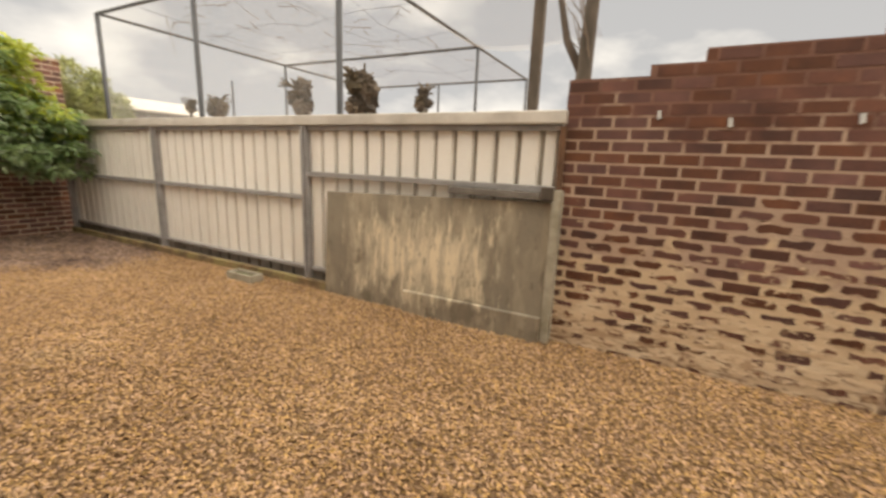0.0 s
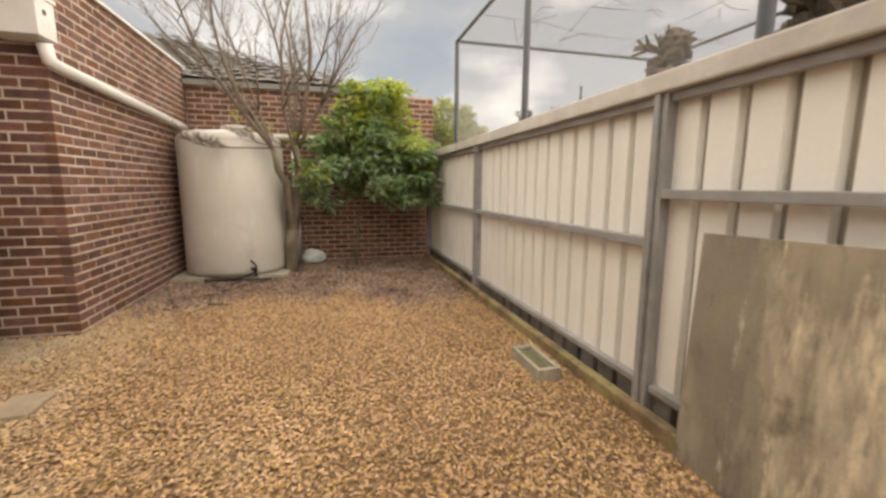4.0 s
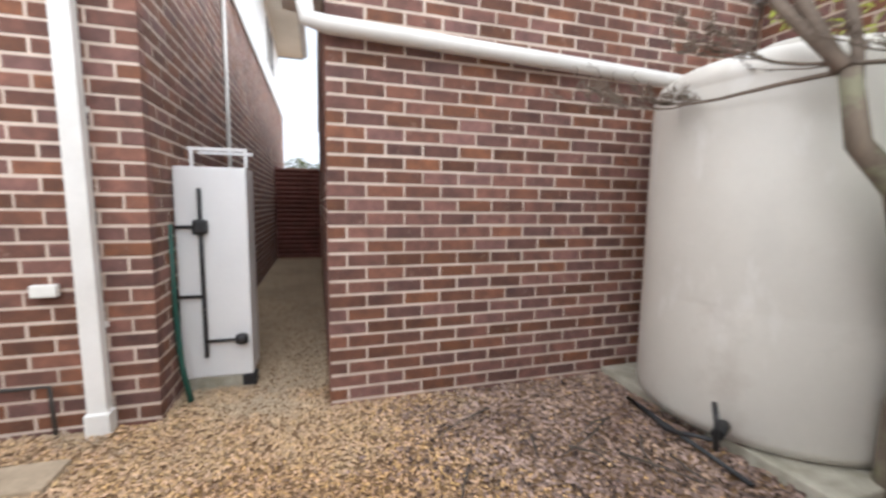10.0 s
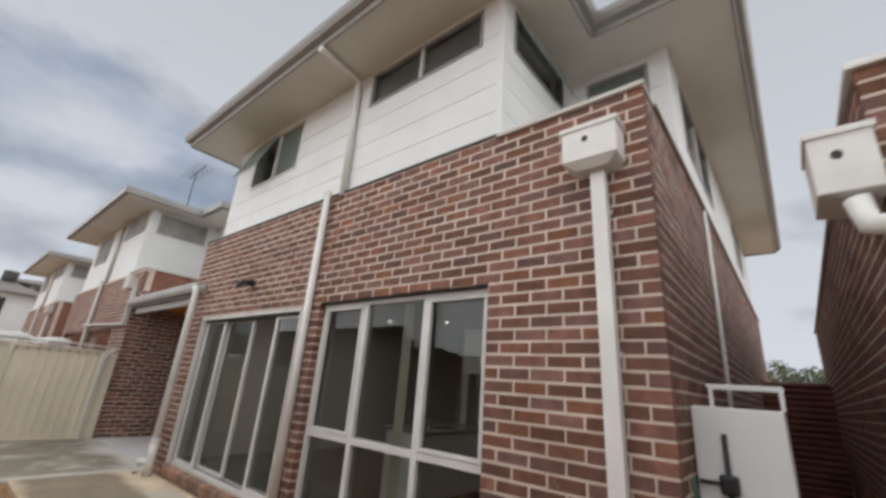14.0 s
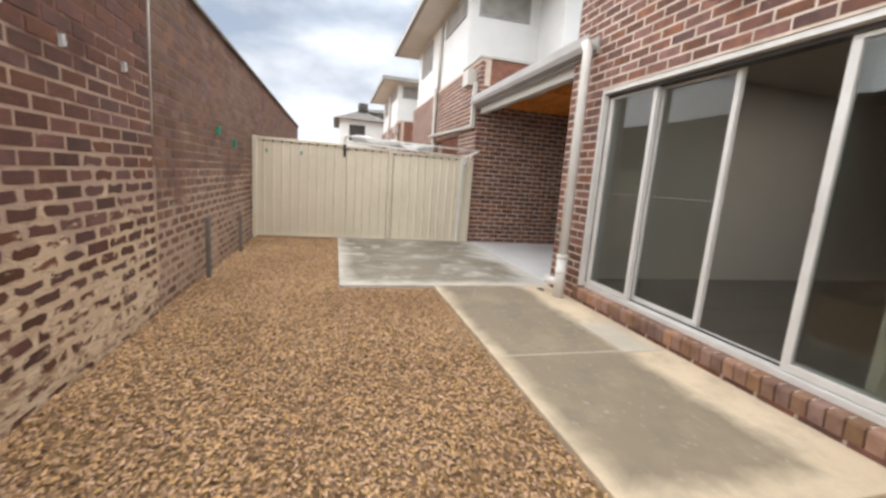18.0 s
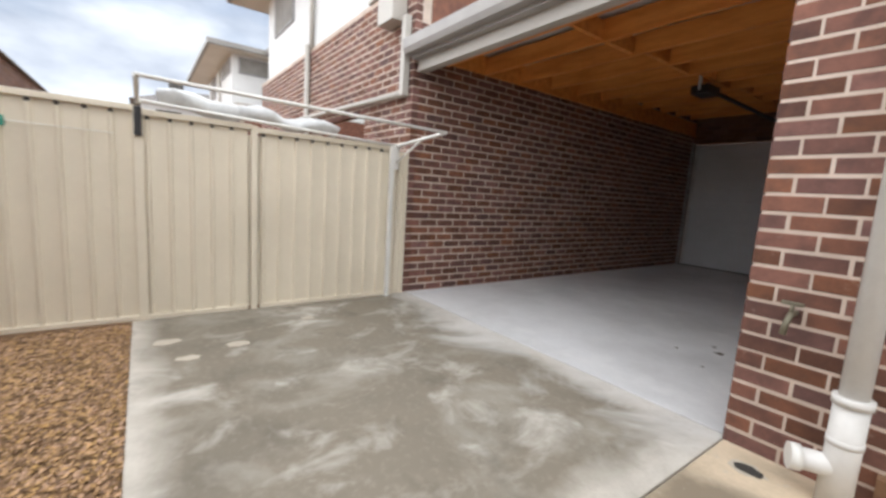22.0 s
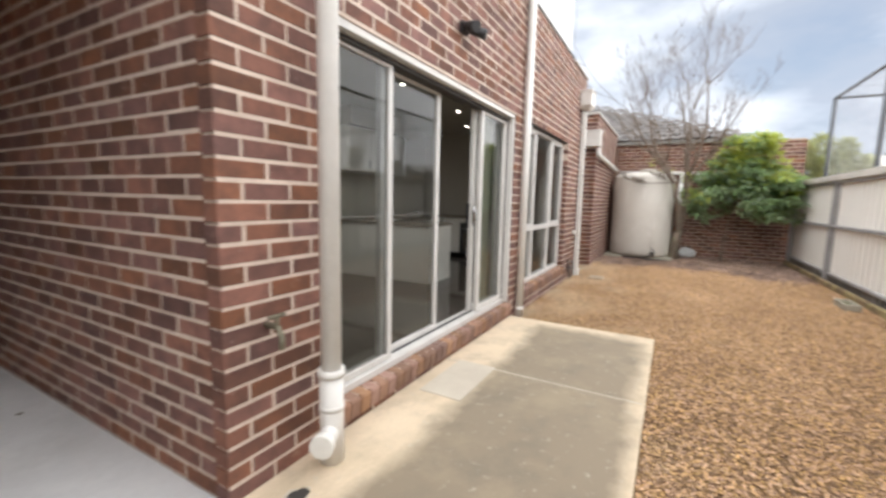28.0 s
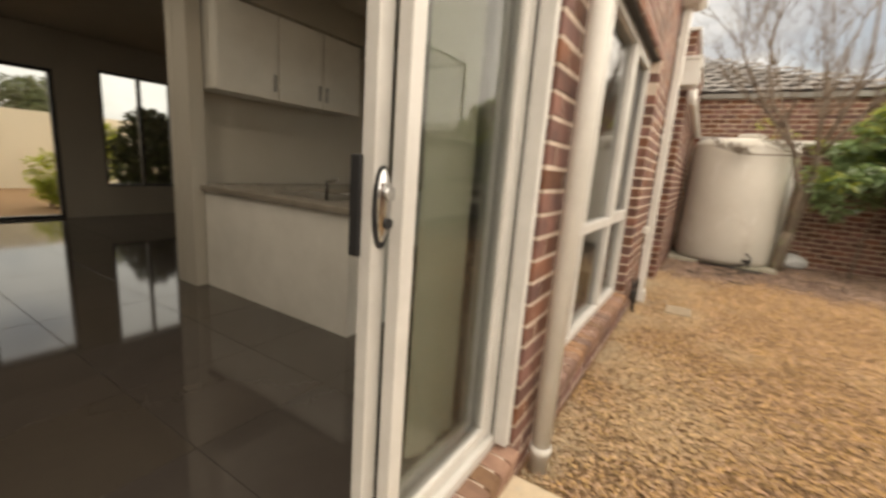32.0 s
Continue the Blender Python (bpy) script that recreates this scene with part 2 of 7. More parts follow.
stained(M_MORTAR_OLD, (0.36, 0.23, 0.145), -0.2, 2.2, 6.0, (0.50, 0.62), stretch=(0.5, 1, 1.8), top_up=0.03, amount=0.6)
stained(M_MORTAR_OLD, (0.76, 0.64, 0.48), 0.1, 1.6, 7.0, (0.52, 0.62), stretch=(0.7, 1, 1.5), top_up=0.05, amount=0.7)
stained(M_MORTAR_OLD, (0.21, 0.115, 0.075), -0.2, 1.8, 17.0, (0.53, 0.62), stretch=(0.4, 1, 2.0), top_up=0.04, amount=0.8)
M_MORTAR_FAR = material("smeared old mortar", (0.21, 0.135, 0.105), 0.95, alt=(0.16, 0.10, 0.08), scale=4, fine=100, bump=0.6)
stained(M_MORTAR_FAR, (0.47, 0.345, 0.26), 0.7, 1.9, 1.6, (0.38, 0.58), top_up=0.14, amount=0.95)
# Copy of the house mortar, darkened to paint in the end wall's shade.
M_MORTAR_SHADED = material("shaded mortar", (0.54, 0.43, 0.345), 0.95, alt=(0.42, 0.33, 0.26), scale=4, fine=120, bump=0.4)
M_OLDD = stained(M_OLD, (0.44, 0.33, 0.24), 0.3, 2.6, 4.0, (0.54, 0.62), amount=0.75, stretch=(0.7, 1, 1.3))
M_OLDDS = stained(M_OLDS, (0.44, 0.33, 0.24), 0.3, 2.6, 4.0, (0.54, 0.62), amount=0.75, stretch=(0.7, 1, 1.3))
for m in (M_OLD, M_OLDS):
    stained(m, (0.22, 0.142, 0.105), 0, 99, 1.6, (0.42, 0.66), amount=0.5, top_up=0)
M_CREAM = material("cream painted steel", (0.51, 0.485, 0.44), 0.45, alt=(0.45, 0.425, 0.38), scale=2, var=0.9, grain=0.04, bump=0.03)
M_WHITE = material("white weatherboard", (0.72, 0.73, 0.725), 0.55, alt=(0.66, 0.67, 0.665), scale=1.5, grain=0.04, bump=0.05)
M_SOFFIT = material("white soffit sheet", (0.70, 0.68, 0.62), 0.7, alt=(0.63, 0.61, 0.55), scale=1.2, grain=0.03, bump=0.03)
M_GUTTER = material("grey beige gutter", (0.27, 0.26, 0.242), 0.45, alt=(0.22, 0.212, 0.198), scale=2, grain=0.05, bump=0.03)
M_ALU = material("off-white aluminium", (0.64, 0.625, 0.60), 0.4, alt=(0.56, 0.545, 0.52), scale=4, grain=0.04, bump=0.02)
M_PIPE = material("pale grey downpipe paint", (0.73, 0.715, 0.685), 0.4, alt=(0.64, 0.625, 0.59), scale=3, grain=0.05, bump=0.03)
M_DOTS = material("faded safety dots", (0.30, 0.30, 0.29), 0.6, scale=9)
M_GUTTER_GREY = material("grey carport gutter", (0.38, 0.365, 0.345), 0.45, alt=(0.31, 0.295, 0.28), scale=2, grain=0.05, bump=0.03)
M_GLASS = glass_material("window glass", (0.82, 0.845, 0.84))
M_GLASS_FRONT = glass_material("clear front glass", (0.95, 0.96, 0.95))
M_BLIND = material("cream blind fabric", (0.84, 0.78, 0.62), 0.85, scale=6, alt=(0.78, 0.72, 0.57), grain=0.05)
CONC, CONC_ALT = (0.68, 0.56, 0.405), (0.57, 0.465, 0.33)
M_CONC = material("pale concrete", CONC, 0.85, alt=CONC_ALT, scale=1.4, fine=55, var=0.9, grain=0.14, bump=0.35)
M_APRON = material("worn apron concrete", (0.64, 0.60, 0.53), 0.85, alt=(0.54, 0.505, 0.44), scale=1.4, fine=55, var=0.9, grain=0.14, bump=0.35)


def grimed(m, rects, color, soft, amount, rough, axes=(0, 1), scale=2.2, stretch=(1, 1, 1)):
    """A coat that gathers in the middle of each rectangle and leaves its edges bare."""
    tree = m.node_tree
    lk = tree.links.new
    bsdf = tree.nodes["Principled BSDF"]
    old = bsdf.inputs["Base Color"].links[0].from_socket
    geo = tree.nodes.new("ShaderNodeNewGeometry")
    sep = tree.nodes.new("ShaderNodeSeparateXYZ")
    lk(geo.outputs["Position"], sep.inputs[0])
    n = nd(tree, "ShaderNodeTexNoise", Scale=scale, Detail=6.0, Roughness=0.65)
    mp = tree.nodes.new("ShaderNodeMapping")
    mp.inputs["Scale"].default_value = stretch
    lk(geo.outputs["Position"], mp.inputs["Vector"])
    lk(mp.outputs["Vector"], n.inputs["Vector"])
    along, across = sep.outputs[axes[0]], sep.outputs[axes[1]]
    def op(kind, a, b):
        x = tree.nodes.new("ShaderNodeMath")
        x.operation = kind
        for i, v in enumerate((a, b)):
            if isinstance(v, float):
                x.inputs[i].default_value = v
            else:
                lk(v, x.inputs[i])
        return x.outputs[0]
    total = None
    for x0, x1, y0, y1 in rects:
        d = op("MINIMUM", op("MINIMUM", op("SUBTRACT", along, x0), op("SUBTRACT", x1, along)),
               op("MINIMUM", op("SUBTRACT", across, y0), op("SUBTRACT", y1, across)))
        total = d if total is None else op("MAXIMUM", total, d)
    k = op("ADD", op("MULTIPLY", total, soft), op("MULTIPLY", op("SUBTRACT", n.outputs["Fac"], 0.5), rough))
    ramp = tree.nodes.new("ShaderNodeValToRGB")
    ramp.color_ramp.elements[0].position, ramp.color_ramp.elements[1].position = 0.15, 0.85
    ramp.color_ramp.elements[1].color = (amount, amount, amount, 1)
    lk(k, ramp.inputs["Fac"])
    mix = tree.nodes.new("ShaderNodeMix")
    mix.data_type = "RGBA"
    lk(ramp.outputs["Color"], mix.inputs["Factor"])
    lk(old, mix.inputs["A"])
    mix.inputs["B"].default_value = (*color, 1)
    lk(mix.outputs["Result"], bsdf.inputs["Base Color"])


grimed(M_CONC, ((-0.82, 2.7, 1.10, 2.33),), (0.20, 0.163, 0.115), 4.5, 0.90, 1.5)
stained(M_CONC, (0.36, 0.295, 0.20), 0, 99, 1.8, (0.48, 0.66), amount=0.5, top_up=0)
stained(M_CONC, (0.135, 0.122, 0.10), 0, 99, 3.2, (0.50, 0.74), amount=0.4, top_up=0, detail=4.0)
stained(M_CONC, (0.50, 0.46, 0.38), 0, 99, 16.0, (0.60, 0.70), amount=0.5, top_up=0)
grimed(M_APRON, ((2.55, 7.6, 0.78, 3.36),), (0.20, 0.172, 0.128), 3.6, 0.93, 1.2)
stained(M_APRON, (0.15, 0.135, 0.105), 0, 99, 1.3, (0.46, 0.70), amount=0.5, stretch=(1, 0.7, 1), top_up=0, detail=3.0)
stained(M_APRON, (0.44, 0.415, 0.36), 0, 99, 1.7, (0.50, 0.70), amount=0.6, stretch=(1.2, 0.9, 1), top_up=0, detail=7.0, twist=0.4)
stained(M_APRON, (0.64, 0.61, 0.55), 0, 99, 2.3, (0.54, 0.72), amount=0.75, stretch=(1.2, 0.9, 1), top_up=0, detail=8.0, twist=0.5)
stained(M_APRON, (0.12, 0.105, 0.08), 0, 99, 3.1, (0.54, 0.70), amount=0.45, stretch=(1, 1.2, 1), top_up=0, detail=8.0)
stained(M_APRON, (0.62, 0.605, 0.57), 0.75, 1.9, 1.3, (0.46, 0.72), axis=1, amount=0.85, top_up=0.16, detail=4.0, twist=0.8)
stained(M_APRON, (0.40, 0.37, 0.31), 0, 99, 22.0, (0.52, 0.70), amount=0.25, top_up=0)
M_CONC_IN = material("smooth grey concrete", (0.78, 0.785, 0.79), 0.45, alt=(0.60, 0.60, 0.60), scale=0.9, fine=30, var=0.8, grain=0.07, bump=0.1)
stained(M_CONC_IN, (0.46, 0.455, 0.445), 0, 99, 1.1, (0.50, 0.72), amount=0.5, top_up=0)
stained(M_CONC_IN, (0.80, 0.80, 0.79), 0, 99, 3.0, (0.52, 0.68), amount=0.5, top_up=0)
M_PATCH = material("new cement patch", (0.53, 0.48, 0.395), 0.8, alt=(0.46, 0.41, 0.335), scale=3, fine=60, grain=0.08)
M_CPANEL = material("weathered concrete sheet", (0.30, 0.262, 0.205), 0.9, alt=(0.19, 0.165, 0.13), scale=2.4, fine=60, var=0.9, bump=0.5)
stained(M_CPANEL, (0.42, 0.36, 0.27), 0, 99, 2.2, (0.46, 0.62), stretch=(2.2, 1, 0.5), top_up=0, amount=0.7)
grimed(M_CPANEL, ((-2.5, -0.75, 0.05, 1.05),), (0.54, 0.47, 0.355), 2.0, 0.85, 3.0, (0, 2), 3.4, (3.2, 1, 0.8))
grimed(M_CPANEL, ((-2.3, -0.85, 0.10, 0.95),), (0.76, 0.66, 0.49), 1.6, 0.9, 4.2, (0, 2), 4.6, (3.4, 1, 0.8))
stained(M_CPANEL, (0.52, 0.48, 0.40), -0.62, 2.0, 5.0, (0.50, 0.62), axis=0, stretch=(2.5, 1, 0.6), amount=0.6, top_up=-0.3)
stained(M_CPANEL, (0.155, 0.13, 0.098), 0.0, 1.6, 3.4, (0.54, 0.62), stretch=(1.3, 1, 0.9), amount=0.75, top_up=0.03)
stained(M_CPANEL, (0.14, 0.115, 0.085), 0, 99, 14.0, (0.56, 0.68), stretch=(1.4, 1, 0.5), amount=0.5, top_up=0)
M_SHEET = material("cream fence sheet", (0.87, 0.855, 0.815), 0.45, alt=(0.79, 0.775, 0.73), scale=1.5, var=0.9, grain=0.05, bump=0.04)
# Rib colour mixes dirt with the shade inside the sheet's folds.
M_RIB = material("dirty rib with painted shade", (0.40, 0.37, 0.315), 0.6, alt=(0.30, 0.275, 0.23), scale=2, grain=0.1, stretch=(1, 1, 0.3))
stained(M_SHEET, (0.45, 0.41, 0.34), -0.3, 2.6, 2.0, (0.60, 0.80), amount=0.28, stretch=(5, 5, 0.5))
M_SILL = material("dusty sill brick", (0.30, 0.175, 0.12), 0.9, alt=(0.20, 0.11, 0.078), scale=9, fine=80, rand="object", spread=0.3, bump=0.5)
M_GATE = material("beige gate sheet", (0.77, 0.70, 0.56), 0.45, alt=(0.70, 0.635, 0.505), scale=1.5, grain=0.04, bump=0.03)
M_GREYWOOD = material("grey weathered timber", (0.22, 0.20, 0.18), 0.9, alt=(0.12, 0.108, 0.095), scale=3, fine=50, stretch=(1, 1, 1), grain=0.25, bump=0.5)
M_FENCEPOST = material("grey fence steel", (0.34, 0.335, 0.34), 0.5, alt=(0.23, 0.225, 0.225), scale=4, grain=0.1, bump=0.1)
M_CAP = material("pale fence cap", (0.60, 0.575, 0.53), 0.6, alt=(0.44, 0.415, 0.375), scale=3, grain=0.1, bump=0.15)
M_PLINTH = material("muddy timber plinth", (0.27, 0.185, 0.10), 0.9, alt=(0.12, 0.085, 0.05), scale=4, grain=0.25, bump=0.5)
stained(M_PLINTH, (0.33, 0.285, 0.125), 0, 99, 5.0, (0.46, 0.60), amount=0.65, top_up=0)
M_TANK = material("beige poly tank", (0.62, 0.59, 0.53), 0.45, alt=(0.55, 0.52, 0.465), scale=1.6, var=0.8, grain=0.03, bump=0.03)
stained(M_TANK, (0.50, 0.475, 0.43), 0, 99, 1.3, (0.50, 0.66), amount=0.5, top_up=0, stretch=(1, 1, 0.7))
stained(M_TANK, (0.74, 0.72, 0.69), 0, 99, 5.0, (0.56, 0.70), amount=0.4, top_up=0, stretch=(1, 1, 0.4))
stained(M_TANK, (0.36, 0.31, 0.26), 0.3, 3.2, 2.2, (0.62, 0.80), amount=0.5)
M_BARKDARK = material("dark old bark", (0.11, 0.088, 0.07), 0.95, alt=(0.06, 0.05, 0.04), scale=7, fine=50, stretch=(1, 1, 0.3), grain=0.25, bump=0.7)
M_POSTBROWN = material("brown rotten post", (0.16, 0.085, 0.05), 0.95, alt=(0.09, 0.05, 0.03), scale=6, grain=0.3, bump=0.6)
M_BARK = material("grey brown bark", (0.20, 0.155, 0.115), 0.9, alt=(0.11, 0.088, 0.066), scale=9, fine=60, stretch=(1, 1, 0.25), grain=0.2, bump=0.6)
stained(M_BARK, (0.24, 0.25, 0.15), 0, 99, 6.0, (0.52, 0.64), amount=0.5, top_up=0)
M_TWIG = material("bare twig bark", (0.20, 0.155, 0.12), 0.9, scale=8, grain=0.15)
M_LEAF = material("glossy green leaf", (0.31, 0.42, 0.245), 0.28, alt=(0.13, 0.195, 0.10), scale=2.5, rand="island", spread=0.6, bump=0, spec=0.9)
M_FROST = material("frosted pale glass", (0.34, 0.38, 0.355), 0.2, alt=(0.29, 0.33, 0.31), scale=1.5, grain=0.02, bump=0.02)
M_LEAF_NEW = material("lime new leaf", (0.44, 0.48, 0.11), 0.35, alt=(0.25, 0.34, 0.09), scale=2.5, rand="island", spread=0.35, bump=0)
def sheer(m, color, share=0.35):
    """Lets light through thin leaves."""
    tree = m.node_tree
    out = tree.nodes["Material Output"]
    bsdf = tree.nodes["Principled BSDF"]
    thin = nd(tree, "ShaderNodeBsdfTranslucent")
    thin.inputs["Color"].default_value = (*color, 1)
    mix = nd(tree, "ShaderNodeMixShader", Fac=share)
    tree.links.new(bsdf.outputs[0], mix.inputs[1])
    tree.links.new(thin.outputs[0], mix.inputs[2])
    tree.links.new(mix.outputs[0], out.inputs["Surface"])


sheer(M_LEAF, (0.32, 0.45, 0.14), 0.36)
sheer(M_LEAF_NEW, (0.52, 0.55, 0.08), 0.4)
sheer(M_FROST, (0.55, 0.62, 0.58), 0.6)
M_PALELEAF = material("pale feathery leaf", (0.44, 0.46, 0.22), 0.7, alt=(0.32, 0.35, 0.16), scale=1.5, rand="island", spread=0.4, bump=0)
M_FAR = material("far foliage", (0.085, 0.105, 0.045), 0.8, alt=(0.14, 0.15, 0.08), scale=0.8, rand="island", spread=0.5, bump=0)
M_EARTH = material("brown earth", (0.27, 0.172, 0.10), 0.95, alt=(0.19, 0.12, 0.07), scale=2.0, fine=90, var=0.9, grain=0.3, bump=0.8, depth=0.012, spec=0.1)
M_CHIP = material("tan wood chips", (0.485, 0.315, 0.176), 0.85, alt=(0.375, 0.235, 0.128), scale=1.2, fine=50, rand="island", spread=0.64, bump=0.1, spec=0.1)
stained(M_CHIP, (0.37, 0.315, 0.235), 0.2, 1.5, 2.0, (0.42, 0.60), axis=1, amount=0.75, top_up=0.2)
stained(M_CHIP, (0.56, 0.435, 0.29), 0.8, 4.0, 1.3, (0.44, 0.62), axis=1, amount=0.45)
M_CHIPDARK = material("brown leaf litter", (0.31, 0.22, 0.172), 0.9, alt=(0.17, 0.115, 0.095), scale=2, rand="island", spread=0.8, bump=0.1, spec=0.1)
M_PINE = material("pine joist", (0.82, 0.335, 0.075), 0.6, alt=(0.62, 0.215, 0.038), scale=4, fine=30, stretch=(0.4, 3, 3), grain=0.14, bump=0.15)
M_ZINC = material("zinc roof sheet", (0.55, 0.56, 0.57), 0.5, metal=0.15, alt=(0.42, 0.43, 0.44), scale=2, grain=0.05)
M_TILE = material("grey roof tile", (0.17, 0.155, 0.145), 0.8, alt=(0.11, 0.10, 0.095), scale=3, rand="island", spread=0.25, grain=0.15)
M_DOOR = material("pale grey garage door", (0.76, 0.80, 0.82), 0.4, alt=(0.68, 0.72, 0.74), scale=1.2, grain=0.04, bump=0.05)
M_STILE = material("bright steel stile", (0.80, 0.80, 0.80), 0.35, metal=0.85, scale=5, grain=0.06)
M_GALV = material("galvanised steel", (0.45, 0.45, 0.45), 0.4, metal=0.6, scale=5, grain=0.08)
M_POLE = material("aviary pole", (0.055, 0.06, 0.07), 0.6, scale=3, grain=0.1)
M_NET = net_material("bird net", (0.60, 0.61, 0.62), 0.13)
M_BLACK = material("black plastic", (0.02, 0.02, 0.022), 0.5, scale=6, grain=0.1)
M_DARK = material("dark gap", (0.05, 0.045, 0.04), 0.8, scale=3)
M_UNIT = material("white enamel steel", (0.74, 0.74, 0.74), 0.35, alt=(0.69, 0.69, 0.69), scale=2, grain=0.03, bump=0.02)
M_PVC = material("white plastic", (0.78, 0.77, 0.73), 0.4, alt=(0.7, 0.69, 0.64), scale=5, grain=0.04, bump=0.02)
M_BRASS = material("brass tap", (0.21, 0.19, 0.135), 0.55, metal=0.5, scale=20, grain=0.2)
M_CHROME = material("chrome", (0.7, 0.7, 0.7), 0.15, metal=1.0, scale=20, grain=0.03, bump=0)
M_RUST = material("rust red ribbed steel", (0.19, 0.065, 0.05), 0.7, alt=(0.11, 0.04, 0.03), scale=3, grain=0.1)
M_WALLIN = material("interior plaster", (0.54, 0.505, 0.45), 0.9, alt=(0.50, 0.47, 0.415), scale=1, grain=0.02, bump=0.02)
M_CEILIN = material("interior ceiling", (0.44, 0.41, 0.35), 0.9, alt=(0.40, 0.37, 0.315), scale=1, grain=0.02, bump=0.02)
M_FLOORIN = material("dark polished floor tile", (0.066, 0.055, 0.047), 0.06, alt=(0.056, 0.047, 0.041), scale=2, rand="object", spread=0.08, grain=0.05, bump=0.015, spec=1.0)
M_GROUT = material("floor grout", (0.085, 0.072, 0.062), 0.6, scale=5)
M_CAB = material("white laminate", (0.84, 0.82, 0.78), 0.35, alt=(0.71, 0.69, 0.65), scale=1.5, grain=0.02, bump=0.01)
M_TOP = material("stone bench top", (0.30, 0.27, 0.23), 0.25, alt=(0.24, 0.21, 0.18), scale=9, fine=60, grain=0.15, bump=0.02)
M_LAMP = lamp_material("downlight glow", (1.0, 0.9, 0.75), 9.0)
M_MOSS = material("mossy soil", (0.17, 0.15, 0.08), 0.95, alt=(0.10, 0.105, 0.05), scale=12, grain=0.25, bump=0.6)
M_STONE = material("grey cast stone", (0.42, 0.39, 0.32), 0.9, alt=(0.28, 0.26, 0.2), scale=8, grain=0.15, bump=0.5)
M_DUSTY = material("dusty paver", (0.36, 0.285, 0.20), 0.95, alt=(0.27, 0.21, 0.145), scale=5, grain=0.2, bump=0.4)
M_GREEN = material("green plastic", (0.03, 0.35, 0.24), 0.4, scale=6)
M_HOSE = material("green hose", (0.015, 0.09, 0.065), 0.45, scale=6)
M_DRY = material("dry brown fern", (0.13, 0.095, 0.06), 0.9, alt=(0.07, 0.055, 0.04), scale=10, rand="island", spread=0.5, bump=0)
M_BAG = material("white plastic bag", (0.62, 0.63, 0.63), 0.35, alt=(0.5, 0.51, 0.51), scale=10, grain=0.08)
M_BLINDGREY = material("grey roller blind", (0.30, 0.29, 0.27), 0.85, scale=3, grain=0.04)


# ---- mesh helpers ----
def part(name, bm, mat, parent=None, label=""):
    """Links a bmesh as one mesh object, under a thing or a part where one is given."""
    me = bpy.data.meshes.new(name)
    bm.to_mesh(me)
    bm.free()
    me.materials.append(mat)
    ob = new(name, me)
    if parent is not None:
        ob.parent = parent
    if label:
        tagged(ob, label)
    return ob


def thing(name, label, category, group="", kind="", at=None):
    ob = new(name)
    ob.empty_display_size = 0.1
    if at:
        ob.matrix_basis = pose(*at)
    return tagged(ob, label, category, group, kind)


def single(name, bm, mat, label, category, group="", kind=""):
    return tagged(part(name, bm, mat), label, category, group, kind)


def box(x0, x1, y0, y1, z0, z1, bev=0.0, bm=None):
    bm = bm or bmesh.new()
    vs = bmesh.ops.create_cube(bm, size=1.0)["verts"]
    bmesh.ops.scale(bm, vec=(abs(x1 - x0), abs(y1 - y0), abs(z1 - z0)), verts=vs)
    bmesh.ops.translate(bm, vec=((x0 + x1) / 2, (y0 + y1) / 2, (z0 + z1) / 2), verts=vs)
    if bev:
        es = {e for v in vs for e in v.link_edges}
        bmesh.ops.bevel(bm, geom=list(es), offset=bev, segments=2, affect="EDGES", profile=0.6)
    return bm


def rod(points, r, bm=None, n=10, r_end=None):
    """A round bar along points."""
    bm = bm or bmesh.new()
    pts = [Vector(p) for p in points]
    rings = []
    side = None
    for i, p in enumerate(pts):
        a = pts[max(i - 1, 0)]
        b = pts[min(i + 1, len(pts) - 1)]
        way = (b - a).normalized()
        if side is None:
            side = way.orthogonal().normalized()
        side = (side - way * side.dot(way)).normalized()
        up = way.cross(side)
        k = i / max(len(pts) - 1, 1)
        rr = r if r_end is None else r + (r_end - r) * k
        rings.append([bm.verts.new(p + rr * (math.cos(2 * math.pi * j / n) * side + math.sin(2 * math.pi * j / n) * up)) for j in range(n)])
    for a, b in zip(rings, rings[1:]):
        for j in range(n):
            f = bm.faces.new((a[j], a[(j + 1) % n], b[(j + 1) % n], b[j]))
            f.smooth = True
    bm.faces.new(rings[0][::-1])
    bm.faces.new(rings[-1])
    return bm


def lathe(profile, x, y, n=48):
    """A turned shape from (radius, height) pairs round the upright at x, y."""
    bm = bmesh.new()
    rings = [[bm.verts.new((x + r * math.cos(2 * math.pi * j / n), y + r * math.sin(2 * math.pi * j / n), z)) for j in range(n)] for r, z in profile]
    for a, b in zip(rings, rings[1:]):
        for j in range(n):
            f = bm.faces.new((a[j], a[(j + 1) % n], b[(j + 1) % n], b[j]))
            f.smooth = True
    bm.faces.new(rings[0][::-1])
    bm.faces.new(rings[-1])
    return bm


def prism(outline, a, b, axis):
    """An outline of pairs, drawn along an axis from a to b."""
    bm = bmesh.new()
    def at(p, v):
        return {"x": (v, p[0], p[1]), "y": (p[0], v, p[1]), "z": (p[0], p[1], v)}[axis]
    r0 = [bm.verts.new(at(p, a)) for p in outline]
    r1 = [bm.verts.new(at(p, b)) for p in outline]
    bm.faces.new(r0[::-1])
    bm.faces.new(r1)
    for i in range(len(outline)):
        j = (i + 1) % len(outline)
        bm.faces.new((r0[i], r0[j], r1[j], r1[i]))
    bmesh.ops.recalc_face_normals(bm, faces=bm.faces)
    return bm


